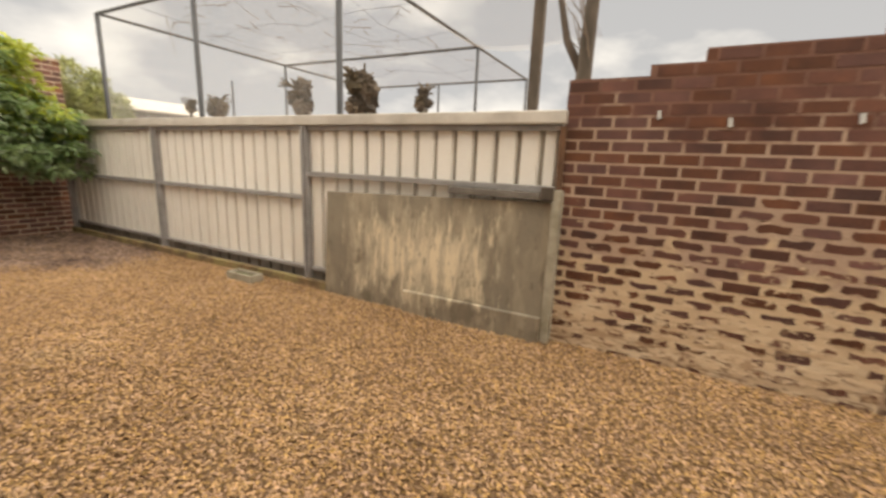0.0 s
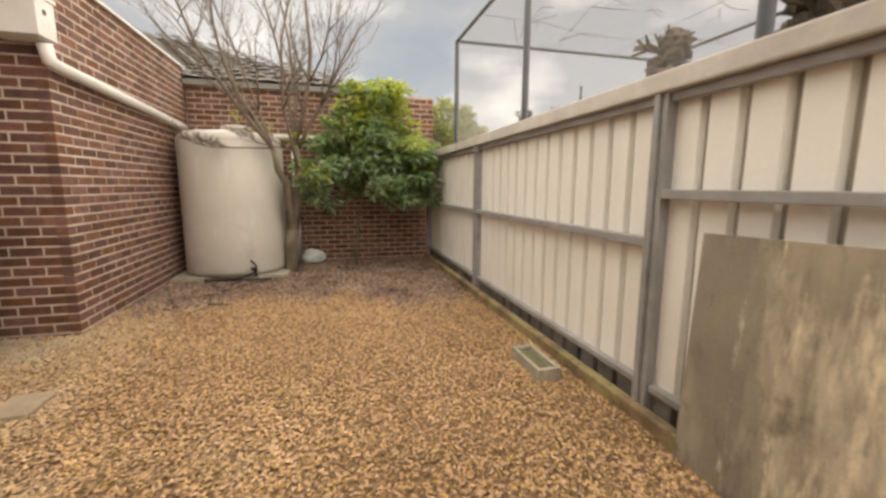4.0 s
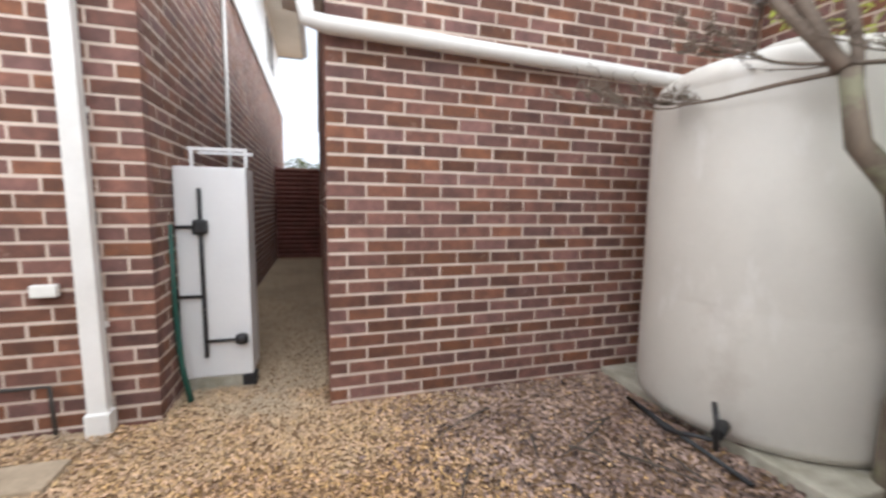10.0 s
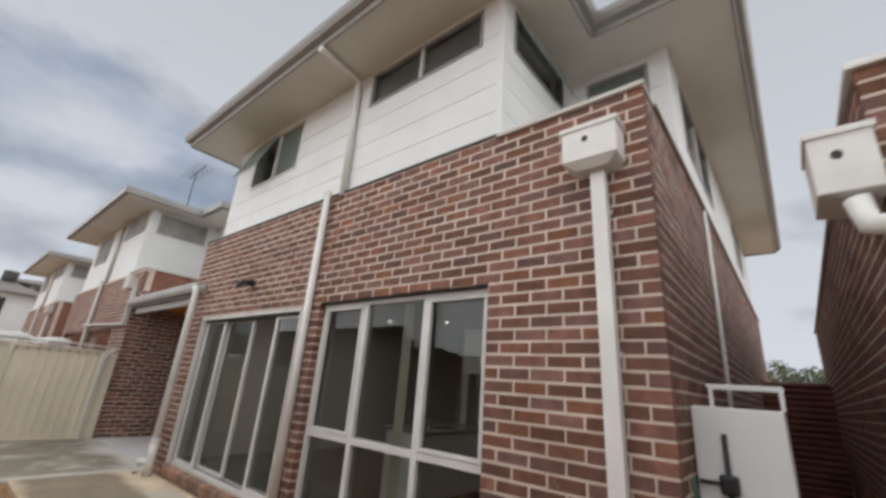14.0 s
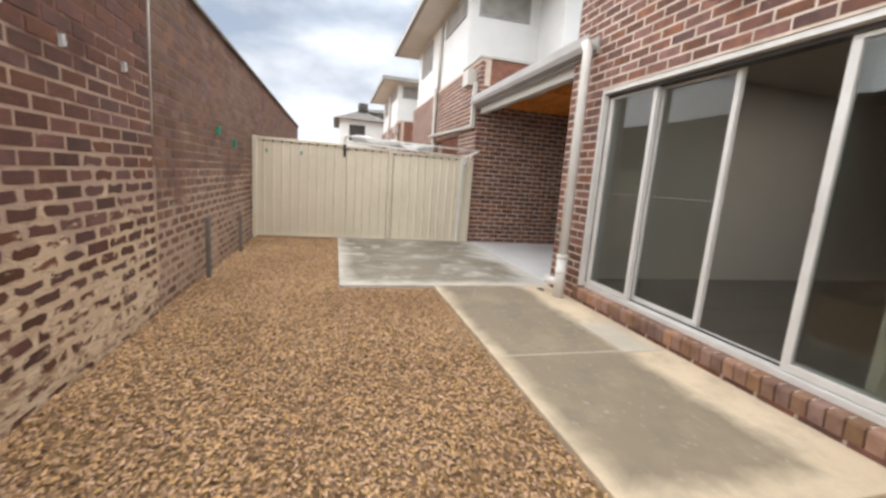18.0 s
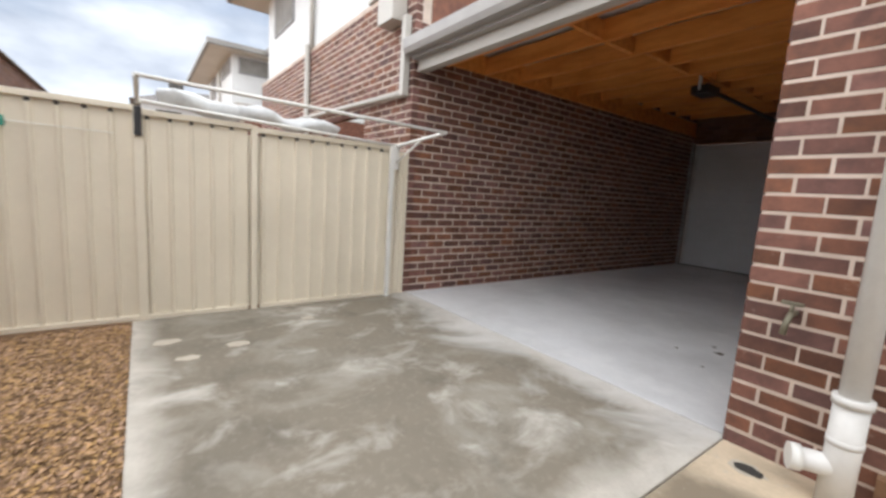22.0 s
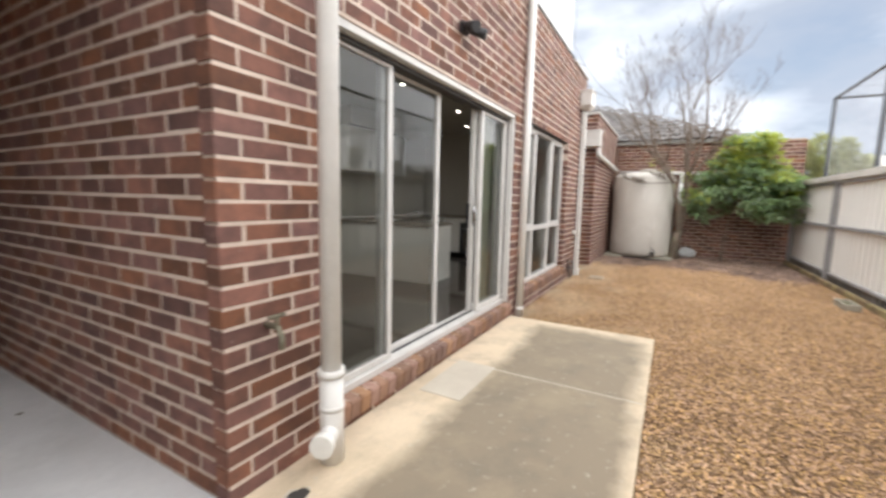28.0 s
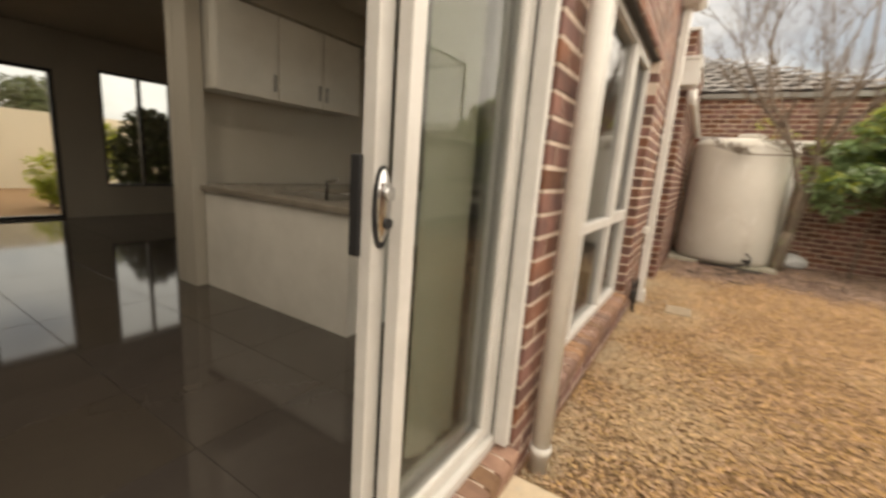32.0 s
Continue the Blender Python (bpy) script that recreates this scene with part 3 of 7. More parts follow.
def raw(name, verts, faces, mat, parent=None, smooth=False):
    me = bpy.data.meshes.new(name)
    me.from_pydata(verts, [], faces)
    me.materials.append(mat)
    if smooth:
        me.polygons.foreach_set("use_smooth", [True] * len(me.polygons))
    ob = new(name, me)
    if parent is not None:
        ob.parent = parent
    return ob


# ---- brickwork ----
COURSE, PITCH, JOINT = 0.0862, 0.2425, 0.0135
BRICK_FACES = [(0, 1, 5, 4), (1, 2, 6, 5), (2, 3, 7, 6), (3, 0, 4, 7), (4, 5, 9, 8), (5, 6, 10, 9), (6, 7, 11, 10), (7, 4, 8, 11), (8, 9, 10, 11)]
BRICK_MESH = {}


def brick_shape(length, height=COURSE - JOINT):
    c, back = 0.004, -0.085
    v = []
    for y, i in ((back, 0.0), (-c, 0.0), (0.0, c)):
        v += [(i, y, i), (length - i, y, i), (length - i, y, height - i), (i, y, height - i)]
    return v


def brick_mesh(length, mat):
    key = (round(length, 2), mat.name)
    if key not in BRICK_MESH:
        me = bpy.data.meshes.new("brick")
        me.from_pydata(brick_shape(key[0]), [], BRICK_FACES)
        me.materials.append(mat)
        BRICK_MESH[key] = me
    return BRICK_MESH[key]


def minus(spans, a, b):
    out = []
    for s, e in spans:
        if b <= s or a >= e:
            out.append((s, e))
            continue
        if a > s:
            out.append((s, a))
        if b < e:
            out.append((b, e))
    return out


PENDING = []


def worn_brick(length, height, wear, rng, mat):
    """A brick eaten back from its edges to an uneven face."""
    n, ring = 5, []
    for i in range(n):
        ring.append((length * (i + 0.5) / n + rng.uniform(-0.3, 0.3) * length / n, height * wear * rng.uniform(0.0, 0.42)))
    ring.append((length * (1 - 0.22 * wear * rng.random()), height * rng.uniform(0.35, 0.65)))
    for i in range(n):
        ring.append((length * (n - i - 0.5) / n + rng.uniform(-0.3, 0.3) * length / n, height * (1 - wear * rng.uniform(0.0, 0.42))))
    ring.append((length * 0.22 * wear * rng.random(), height * rng.uniform(0.35, 0.65)))
    if wear < 0.25:
        ring = [(0, 0), (length, 0), (length, height), (0, height)]
    k = len(ring)
    cx, cz = sum(p[0] for p in ring) / k, sum(p[1] for p in ring) / k
    v = [(x, -0.03, z) for x, z in ring] + [(x + (cx - x) * 0.05, 0.0, z + (cz - z) * 0.08) for x, z in ring]
    me = bpy.data.meshes.new("brick")
    me.from_pydata(v, [], [(i, (i + 1) % k, k + (i + 1) % k, k + i) for i in range(k)] + [tuple(range(k, 2 * k))])
    me.materials.append(mat)
    return me


def brick_wall(name, label, origin, u, n, length, z0, z1, thick, holes=(), near=(), mats=(None, None, None), start=0.0):
    """A wall of mortar with every brick laid on it; holes and near are (u0, u1, z0, z1). Bricks in the near stretches are objects."""
    one, many, mortar = mats
    u, n, o = Vector(u), Vector(n), Vector(origin)
    us = sorted({0.005, length - 0.005, *[min(max(h[i], 0.005), length - 0.005) for h in holes for i in (0, 1)]})
    zs = sorted({z0, z1, *[min(max(h[i], z0), z1) for h in holes for i in (2, 3)]})
    bm = bmesh.new()
    grid = {}
    def vert(a, d, z):
        k = (round(a, 4), d, round(z, 4))
        if k not in grid:
            grid[k] = bm.verts.new(o + u * a + n * (-0.002 - d * thick) + Vector((0, 0, z)))
        return grid[k]
    solid = {}
    for i in range(len(us) - 1):
        for k in range(len(zs) - 1):
            cu, cz = (us[i] + us[i + 1]) / 2, (zs[k] + zs[k + 1]) / 2
            solid[i, k] = not any(h[0] < cu < h[1] and h[2] < cz < h[3] for h in holes)
    for (i, k), s in solid.items():
        if not s:
            continue
        a, b, c, d = us[i], us[i + 1], zs[k], zs[k + 1]
        bm.faces.new((vert(a, 0, c), vert(b, 0, c), vert(b, 0, d), vert(a, 0, d)))
        bm.faces.new((vert(a, 1, c), vert(a, 1, d), vert(b, 1, d), vert(b, 1, c)))
        if not solid.get((i - 1, k)):
            bm.faces.new((vert(a, 0, c), vert(a, 0, d), vert(a, 1, d), vert(a, 1, c)))
        if not solid.get((i + 1, k)):
            bm.faces.new((vert(b, 0, c), vert(b, 1, c), vert(b, 1, d), vert(b, 0, d)))
        if not solid.get((i, k - 1)):
            bm.faces.new((vert(a, 0, c), vert(a, 1, c), vert(b, 1, c), vert(b, 0, c)))
        if not solid.get((i, k + 1)):
            bm.faces.new((vert(a, 0, d), vert(b, 0, d), vert(b, 1, d), vert(a, 1, d)))
    bmesh.ops.recalc_face_normals(bm, faces=bm.faces)
    wall = single(name, bm, mortar, label, "wall", kind="structure")
    PENDING.append((wall, o, u, n, length, z0, z1, holes, near, one, many, start))
    return wall


def lay_bricks():
    rng = random.Random(5)
    for wall, o, u, n, length, z0, z1, holes, near, one, many, start in PENDING:
        base = Matrix((u, n, (0, 0, 1))).transposed().to_4x4()
        verts, faces, count = [], [], 0
        halves = max(1, round((length + JOINT) / (PITCH / 2)))
        pitch = 2 * (length + JOINT) / halves
        for i in range(int((z1 - z0 + 0.02) / COURSE)):
            z = z0 + i * COURSE + JOINT / 2
            x = -start - (pitch / 2 if i % 2 else 0.0)
            while x < length:
                spans = [(max(x, 0.0), min(x + pitch - JOINT, length))]
                for h in holes:
                    if h[2] < z + 0.04 < h[3]:
                        spans = minus(spans, h[0] + 0.002, h[1] - 0.002)
                for s, e in spans:
                    if e - s < 0.035:
                        continue
                    cu = (s + e) / 2
                    proud = rng.uniform(-0.0015, 0.0025)
                    wear = 0.0
                    if one is M_SALT:
                        wear = min(max((1.38 - z) / 1.05, 0.0), 0.7) * rng.uniform(0.45, 1.15)
                        wear = min(max(wear + (0.55 * noise.noise(Vector((cu * 1.9, z * 2.6, 3.0))) if z < 1.5 else 0.0), 0.0), 1.1)
                        if wear > 0.78 and rng.random() < 0.16:
                            continue
                    elif one is M_OLDD:
                        wear = min(max((1.75 - z) / 1.5, 0.0), 1.0) * rng.uniform(0.25, 0.8)
                    at = o + u * s + n * proud + Vector((0, 0, z + rng.uniform(-0.001, 0.001)))
                    if count < 300 and one is not None and any(a < cu < b and c < z < d for a, b, c, d in near):
                        ob = new("brick", worn_brick(e - s, COURSE - JOINT, wear, rng, one) if one in (M_SALT, M_OLDD) else brick_mesh(e - s, one))
                        ob.parent = wall
                        ob.matrix_basis = Matrix.Translation(at) @ base
                        count += 1
                    else:
                        k = len(verts)
                        m3 = base.to_3x3()
                        verts += [at + m3 @ Vector(v) for v in brick_shape(e - s)]
                        faces += [tuple(k + j for j in f) for f in BRICK_FACES]
                x += pitch
        if verts:
            tagged(raw("bricks", verts, faces, many, wall), kind="stuff")


def sheet(name, x0, x1, z0, z1, y, pitch, rib, depth, mat, parent=None, axis="x", rib_out=1):
    """A ribbed metal sheet: flat pans between folded ribs. Runs along x at y, or along y at x."""
    prof = []
    x = x0
    while x < x1 - 1e-6:
        w = min(pitch, x1 - x)
        prof += [(x, 0), (x + max(w - rib, 0.001), 0)]
        if w > rib + 0.02:
            prof += [(x + w - rib * 0.75, depth), (x + w - rib * 0.25, depth)]
        x += pitch
    prof.append((x1, 0))
    verts, faces = [], []
    for a, d in prof:
        for z in (z0, z1):
            verts.append((a, y + d * rib_out, z) if axis == "x" else (y + d * rib_out, a, z))
    for i in range(len(prof) - 1):
        faces.append((2 * i, 2 * i + 2, 2 * i + 3, 2 * i + 1))
    ob = raw(name, verts, faces, mat, parent)
    sol = ob.modifiers.new("thickness", "SOLIDIFY")
    sol.thickness, sol.offset = 0.002, 0
    return ob

# ---- ground and paving ----
HY = 0.80          # brick face of the house
FENCE_Y, WALL_Y = 4.80, 4.78
HOUSE_W, PIER, GARAGE_E = -4.56, 2.52, 5.865
BRICKS = (M_BRICK, M_BRICKS, M_MORTAR)

bm = bmesh.new()
R = 400
ring = [-R, -60, -12, -9, 0, 6, 12, 60, R]
rows = [[bm.verts.new((x, y, -0.045 + (0.0 if abs(x) < 20 and abs(y) < 20 else -0.1))) for x in ring] for y in ring]
for i in range(len(ring) - 1):
    for j in range(len(ring) - 1):
        bm.faces.new((rows[i][j], rows[i][j + 1], rows[i + 1][j + 1], rows[i + 1][j]))
single("ground", bm, M_EARTH, "bare brown earth under the gravel yard", "ground", kind="structure")

single("pavement", box(-0.90, PIER - 0.004, HY, 2.28, -0.16, 0.0, 0.008), M_CONC, "stained pale concrete path along the house", "path", kind="structure")
single("pavement", box(PIER + 0.004, GARAGE_E, HY - 0.05, 3.33, -0.16, 0.0, 0.008), M_APRON, "stained pale concrete apron before the carport", "path", kind="structure")
single("floor", box(PIER, GARAGE_E + 0.05, -6.3, HY - 0.058, -0.16, 0.001, 0.004), M_CONC_IN, "smooth grey concrete carport floor", "floor", kind="structure")
for x in (0.61,):
    single("trim", box(x - 0.006, x + 0.006, HY + 0.01, 2.26, -0.02, 0.002), M_PATCH, "worn tooled joint in the concrete path", "joint", kind="structure")
single("cement_patch", box(0.58, 1.20, 0.91, 1.22, -0.02, 0.005, 0.002), M_PATCH, "pale new cement patch in the concrete path", "patch", kind="structure")

rng = random.Random(21)
for x, y, r in ((5.20, 3.12, 0.10), (4.83, 3.02, 0.075), (4.96, 2.71, 0.085), (5.35, 2.07, 0.06)):
    ring = []
    for i in range(16):
        a, k = i * math.pi / 8, r * rng.uniform(0.72, 1.1)
        ring.append((x + 0.7 * k * math.cos(a), y + k * math.sin(a)))
    single("cement_splash", prism(ring, -0.01, 0.004, "z"), M_PATCH, "dried pale cement splash on the concrete", "splash", "cement splashes", kind="structure")


def chips(name, label, count, area, keep, size, mat, seed, lift=0.0):
    rng = np.random.default_rng(seed)
    x = rng.uniform(area[0], area[1], count)
    y = rng.uniform(area[2], area[3], count)
    ok = keep(x, y, rng)
    x, y = x[ok], y[ok]
    k = len(x)
    s = rng.uniform(0.6, 1.3, k) * size
    yaw, tilt = rng.uniform(0, 6.28, k), rng.uniform(-0.5, 0.5, k)
    base = np.array([(-1, -0.5, 0), (0.9, -0.6, 0), (1.1, 0.5, 0), (-0.8, 0.6, 0), (0.1, 0.05, 0.55)], dtype=float)
    p = base[None] * s[:, None, None]
    z = p[..., 2] + p[..., 0] * np.sin(tilt)[:, None] * 0.7
    c, n = np.cos(yaw)[:, None], np.sin(yaw)[:, None]
    xx = p[..., 0] * c - p[..., 1] * n + x[:, None]
    yy = p[..., 0] * n + p[..., 1] * c + y[:, None]
    zz = z + (-0.042 + lift + rng.uniform(0.0, 0.02, k))[:, None]
    v = np.stack([xx, yy, zz], -1).reshape(-1, 3)
    f = np.array([(0, 1, 4), (1, 2, 4), (2, 3, 4), (3, 0, 4)])
    faces = (f[None] + (np.arange(k) * 5)[:, None, None]).reshape(-1, 3)
    ob = raw(name, v.tolist(), faces.tolist(), mat)
    return tagged(ob, label, "gravel", kind="stuff")


def litter_share(x, y):
    edge = -5.9 - 0.35 * np.clip((y - 1.1) / 1.0, 0, 1) + 0.55 * np.clip((y - 3.2) / 0.5, 0, 1)
    edge = edge + 0.12 * np.sin(y * 5.1) + 0.08 * np.sin(y * 11.3 + x * 4.0)
    return np.clip((edge + 0.35 - x) / 0.8, 0, 1) ** 1.3


def in_yard(x, y, rng):
    paved = ((x > -0.91) & (x < 2.53) & (y < 2.285)) | ((x > 2.5) & (y < 3.335))
    inside = (y > HY + 0.02) & (y < WALL_Y - 0.02) & (x < 5.84) & (x > -8.7)
    side = (x > -5.5) & (x < HOUSE_W) & (y <= HY + 0.02) & (y > -6.3)
    litter = np.clip(litter_share(x, y), 0, 0.93)
    return ((inside & ~paved) | side) & (rng.uniform(0, 1, len(x)) > litter)


def in_litter(x, y, rng):
    share = litter_share(x, y)
    return (y > 0.9) & (y < 4.7) & (x > -8.75) & (rng.uniform(0, 1, len(x)) < share)


chips("gravel", "tan wood chip gravel over the yard", 900000, (-8.75, 5.85, -6.3, 4.78), in_yard, 0.0102, M_CHIP, 3)
chips("leaf_litter", "brown leaf litter and mulch by the tank", 42000, (-8.75, -5.0, 0.9, 4.7), in_litter, 0.0145, M_CHIPDARK, 4)

# ---- brick walls ----
FW, FE = HOUSE_W, PIER
def fx(x):
    return x - FW
front_holes = [(fx(-0.86), fx(1.945), 0.06, 2.215), (fx(-3.37), fx(-1.19), 0.13, 2.235)]
brick_wall("wall_front", "red-brown brick house wall with cream mortar", (FW, HY, 0), (1, 0, 0), (0, 1, 0), FE - FW, -0.1, 3.54, 0.20, front_holes,
           [(fx(1.9), fx(2.6), -0.1, 2.4), (0, fx(-3.37), -0.1, 1.9), (fx(-1.2), fx(-0.85), -0.1, 2.3)], BRICKS)
brick_wall("wall_west", "red-brown brick side wall of the house", (FW, -9.0, 0), (0, 1, 0), (-1, 0, 0), HY - 0.086 + 9.0, -0.1, 3.54, 0.20, (),
           [(8.6, 9.9, -0.1, 1.9)], BRICKS)
brick_wall("wall_carport_west", "red-brown brick wall inside the carport", (PIER, HY - 0.086, 0), (0, -1, 0), (1, 0, 0), HY + 6.26, -0.0, 3.0, 0.20, (),
           [(0, 2.3, 0, 2.6)], BRICKS)
brick_wall("wall_carport_east", "red-brown brick wall inside the carport", (GARAGE_E, -6.3, 0), (0, 1, 0), (-1, 0, 0), HY - 0.086 + 6.3, -0.0, 3.0, 0.20, (),
           [(4.6, 7.2, 0, 2.6)], BRICKS)
# Darker brick and mortar than the side walls paint in the deep shade.
brick_wall("wall_carport_end", "brick wall round the garage door, coloured dark for shade", (PIER, -6.0, 0), (1, 0, 0), (0, 1, 0), GARAGE_E - PIER, 0.0, 3.05, 0.20,
           [(2.81 - PIER, 5.83 - PIER, 0, 2.5)], (), (M_OLD, M_OLDS, M_MORTAR_FAR))
brick_wall("wall_block", "red-brown brick wall behind the water tank", (-8.85, 0.88, 0), (1, 0, 0), (0, 1, 0), 8.85 - 5.51, -0.1, 3.08, 0.20, (),
           [(1.2, 3.5, -0.1, 2.1)], BRICKS)
brick_wall("wall_block_side", "red-brown brick wall along the side passage", (-5.51, 0.88 - 0.086, 0), (0, -1, 0), (1, 0, 0), 8.96, -0.1, 3.08, 0.20, (),
           [(0, 1.2, -0.1, 2.2)], BRICKS)
# Mortar colour on this wall holds the shade behind the shrub.
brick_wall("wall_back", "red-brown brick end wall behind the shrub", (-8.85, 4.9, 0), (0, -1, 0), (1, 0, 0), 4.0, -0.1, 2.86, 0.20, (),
           [(0.1, 2.6, -0.1, 1.5)], (M_BRICK, M_BRICKS, M_MORTAR_SHADED))
steps = [(-1, 0.56, 2.09, 9), (0.56, 0.89, 2.165, 9), (0.89, 1.78, 2.25, 9), (1.78, 1.95, 2.42, 9), (1.95, 3, 2.6, 9)]
brick_wall("wall_boundary", "old red brick wall eaten by salt at its foot", (1.80, WALL_Y, 0), (-1, 0, 0), (0, -1, 0), 2.15, -0.08, 2.72, 0.11,
           [(2.15 - b, 2.15 - a, c, d) for a, b, c, d in steps], [(0, 2.2, -0.1, 2.7)], (M_SALT, M_OLDS, M_MORTAR_OLD))
brick_wall("wall_boundary_far", "old dark brick boundary wall with worn joints", (15.0, WALL_Y + 0.025, 0), (-1, 0, 0), (0, -1, 0), 13.2, -0.08, 2.74, 0.20, (),
           [(8.2, 13.3, -0.1, 1.45)], (M_OLDD, M_OLDDS, M_MORTAR_FAR))
single("trim", box(1.801, 1.822, WALL_Y - 0.006, WALL_Y + 0.02, 0.2, 1.15, 0.008), M_MORTAR_OLD, "pale cement edge where the wall thickens", "cement edge", kind="structure")
single("cord", rod([(1.90, WALL_Y + 0.015, 2.70), (1.862, WALL_Y + 0.012, 2.04), (1.84, WALL_Y + 0.012, 1.38)], 0.006, n=6), M_PVC, "thin white cord hanging on the brick wall", "cord")
single("trim", box(1.8, 15.0, WALL_Y - 0.02, WALL_Y + 0.25, 2.715, 2.75, 0.006), M_GREYWOOD, "dark flashing along the boundary wall", "flashing", kind="structure")


def on_edge_sill(parent, x0, x1, top):
    """Bricks laid on edge below an opening, leaning outwards."""
    x = x0
    me = None
    while x < x1 - 0.03:
        w = min(0.078, x1 - x - 0.004)
        ob = part("brick", prism([(HY - 0.10, top - 0.11), (HY + 0.018, top - 0.125), (HY + 0.030, top - 0.025), (HY + 0.022, top - 0.012), (HY - 0.10, top)], x, x + w, "x"), M_SILL, parent) if me is None else new("brick", me)
        if me is None:
            me = ob.data
            first = x
        else:
            ob.parent = parent
            ob.matrix_basis = Matrix.Translation((x - first, 0, 0))
        x += 0.0885
wall_front = bpy.data.objects["wall_front"]
single("trim", box(-0.845, 1.945, HY - 0.11, HY - 0.002, 0.055, 0.15), M_MORTAR, "mortar bed under the brick door sill", "sill", kind="structure")
single("trim", box(-3.37, -1.19, HY - 0.11, HY - 0.002, 0.125, 0.228), M_MORTAR, "mortar bed under the brick window sill", "sill", kind="structure")
on_edge_sill(wall_front, -0.855, 1.94, 0.160)
on_edge_sill(wall_front, -3.365, -1.195, 0.238)


# ---- windows and sliding door ----
def frame_bars(x0, x1, z0, z1, y0, y1, w, bev=0.004):
    bm = box(x0, x1, y0, y1, z0, z0 + w, bev)
    box(x0, x1, y0, y1, z1 - w, z1, bev, bm)
    box(x0, x0 + w, y0, y1, z0 + w, z1 - w, bev, bm)
    box(x1 - w, x1, y0, y1, z0 + w, z1 - w, bev, bm)
    return bm


def pane(parent, x0, x1, y, z0, z1, mat=None, axis="y"):
    """A sheet of glass whose two sides both look outwards, so that it mirrors once and clearly."""
    bm = box(x0, x1, y - 0.003, y + 0.003, z0, z1) if axis == "y" else box(y - 0.003, y + 0.003, x0, x1, z0, z1)
    bm.normal_update()
    way = Vector((0, 1, 0)) if axis == "y" else Vector((-1, 0, 0))
    bmesh.ops.reverse_faces(bm, faces=[f for f in bm.faces if f.normal.dot(way) < -0.5])
    ob = part("pane", bm, mat or M_GLASS, parent)
    ob.visible_shadow = False
    return ob


door = thing("door_1", "open four-panel white aluminium sliding glass door", "sliding door", kind="structure")
X0, X1, Z0, Z1 = -0.845, 1.945, 0.155, 2.215
bm = frame_bars(X0 + 0.003, X1 - 0.003, Z0, Z1, 0.575, 0.735, 0.045)
for a, b in ((X0 + 0.003, X0 + 0.040), (X1 - 0.040, X1 - 0.003)):
    box(a, b, 0.737, 0.788, Z0 + 0.02, Z1 - 0.045, 0.004, bm)
box(X0 + 0.003, X1 - 0.003, 0.737, 0.788, Z1 - 0.043, Z1, 0.004, bm)
part("door_frame", bm, M_ALU, door)
# Dark strips laid on the jambs paint the shade of frame channels.
for x in (X0 + 0.0485, X1 - 0.0505):
    for y in (0.655, 0.722):
        part("groove", box(x, x + 0.002, y, y + 0.010, Z0 + 0.06, Z1 - 0.06), M_DARK, door, "dark strip for the shade of a frame channel")
part("head_track", box(X0 + 0.05, X1 - 0.05, 0.64, 0.735, Z1 - 0.075, Z1 - 0.047), M_DARK, door, "dark head track")
part("track", box(X0 + 0.05, X1 - 0.05, 0.64, 0.66, Z0 + 0.045, Z0 + 0.055), M_BLACK, door, "dark sliding track")


def door_panel(x0, x1, y, name, w=0.042):
    p = part(name, frame_bars(x0, x1, Z0 + 0.05, Z1 - 0.05, y - 0.02, y + 0.02, w), M_ALU, door)
    pane(p, x0 + w - 0.005, x1 - w + 0.005, y, Z0 + 0.095, Z1 - 0.095)
    return p


door_panel(1.255, X1 - 0.05, 0.69, "fixed_panel")
door_panel(X0 + 0.05, -0.160, 0.69, "fixed_panel", 0.052)
door_panel(0.525, 1.30, 0.625, "sliding_panel")
leaf = door_panel(-0.80, -0.120, 0.632, "sliding_panel", 0.052)
LX = -0.147
def oval(a, b, y0, y1, z):
    return prism([(LX + a * math.cos(i * math.pi / 14), z + b * math.sin(i * math.pi / 14)) for i in range(28)], y0, y1, "y")
part("lock_rim", oval(0.030, 0.098, 0.652, 0.660, 1.150), M_BLACK, leaf, "black oval lock surround")
bm = bmesh.new()
bmesh.ops.create_uvsphere(bm, u_segments=24, v_segments=14, radius=1.0, matrix=Matrix.Translation((LX, 0.660, 1.155)) @ Matrix.Diagonal((0.025, 0.016, 0.088, 1)))
part("lock_plate", bm, M_CHROME, leaf, "oval chrome lock plate")
part("finger_pull", rod([(LX, 0.672, 1.185), (LX, 0.684, 1.185)], 0.017, n=16), M_CHROME, leaf, "round chrome pull")
part("keyhole", rod([(LX, 0.668, 1.115), (LX, 0.681, 1.115)], 0.013, n=12), M_BLACK, leaf, "dark key cylinder")
part("handle", box(-0.118, -0.106, 0.590, 0.622, 1.03, 1.27, 0.005), M_BLACK, leaf, "black pull handle")
for x0, x1 in ((1.33, 1.86), (0.6, 1.24)):
    bm = bmesh.new()
    x = x0
    while x < x1:
        box(x, x + 0.012, 0.6935 if x0 > 1.3 else 0.6285, 0.6945 if x0 > 1.3 else 0.6295, 1.185, 1.197, 0, bm)
        x += 0.048
    part("dots", bm, M_DOTS, door, "row of pale safety dots on the glass")

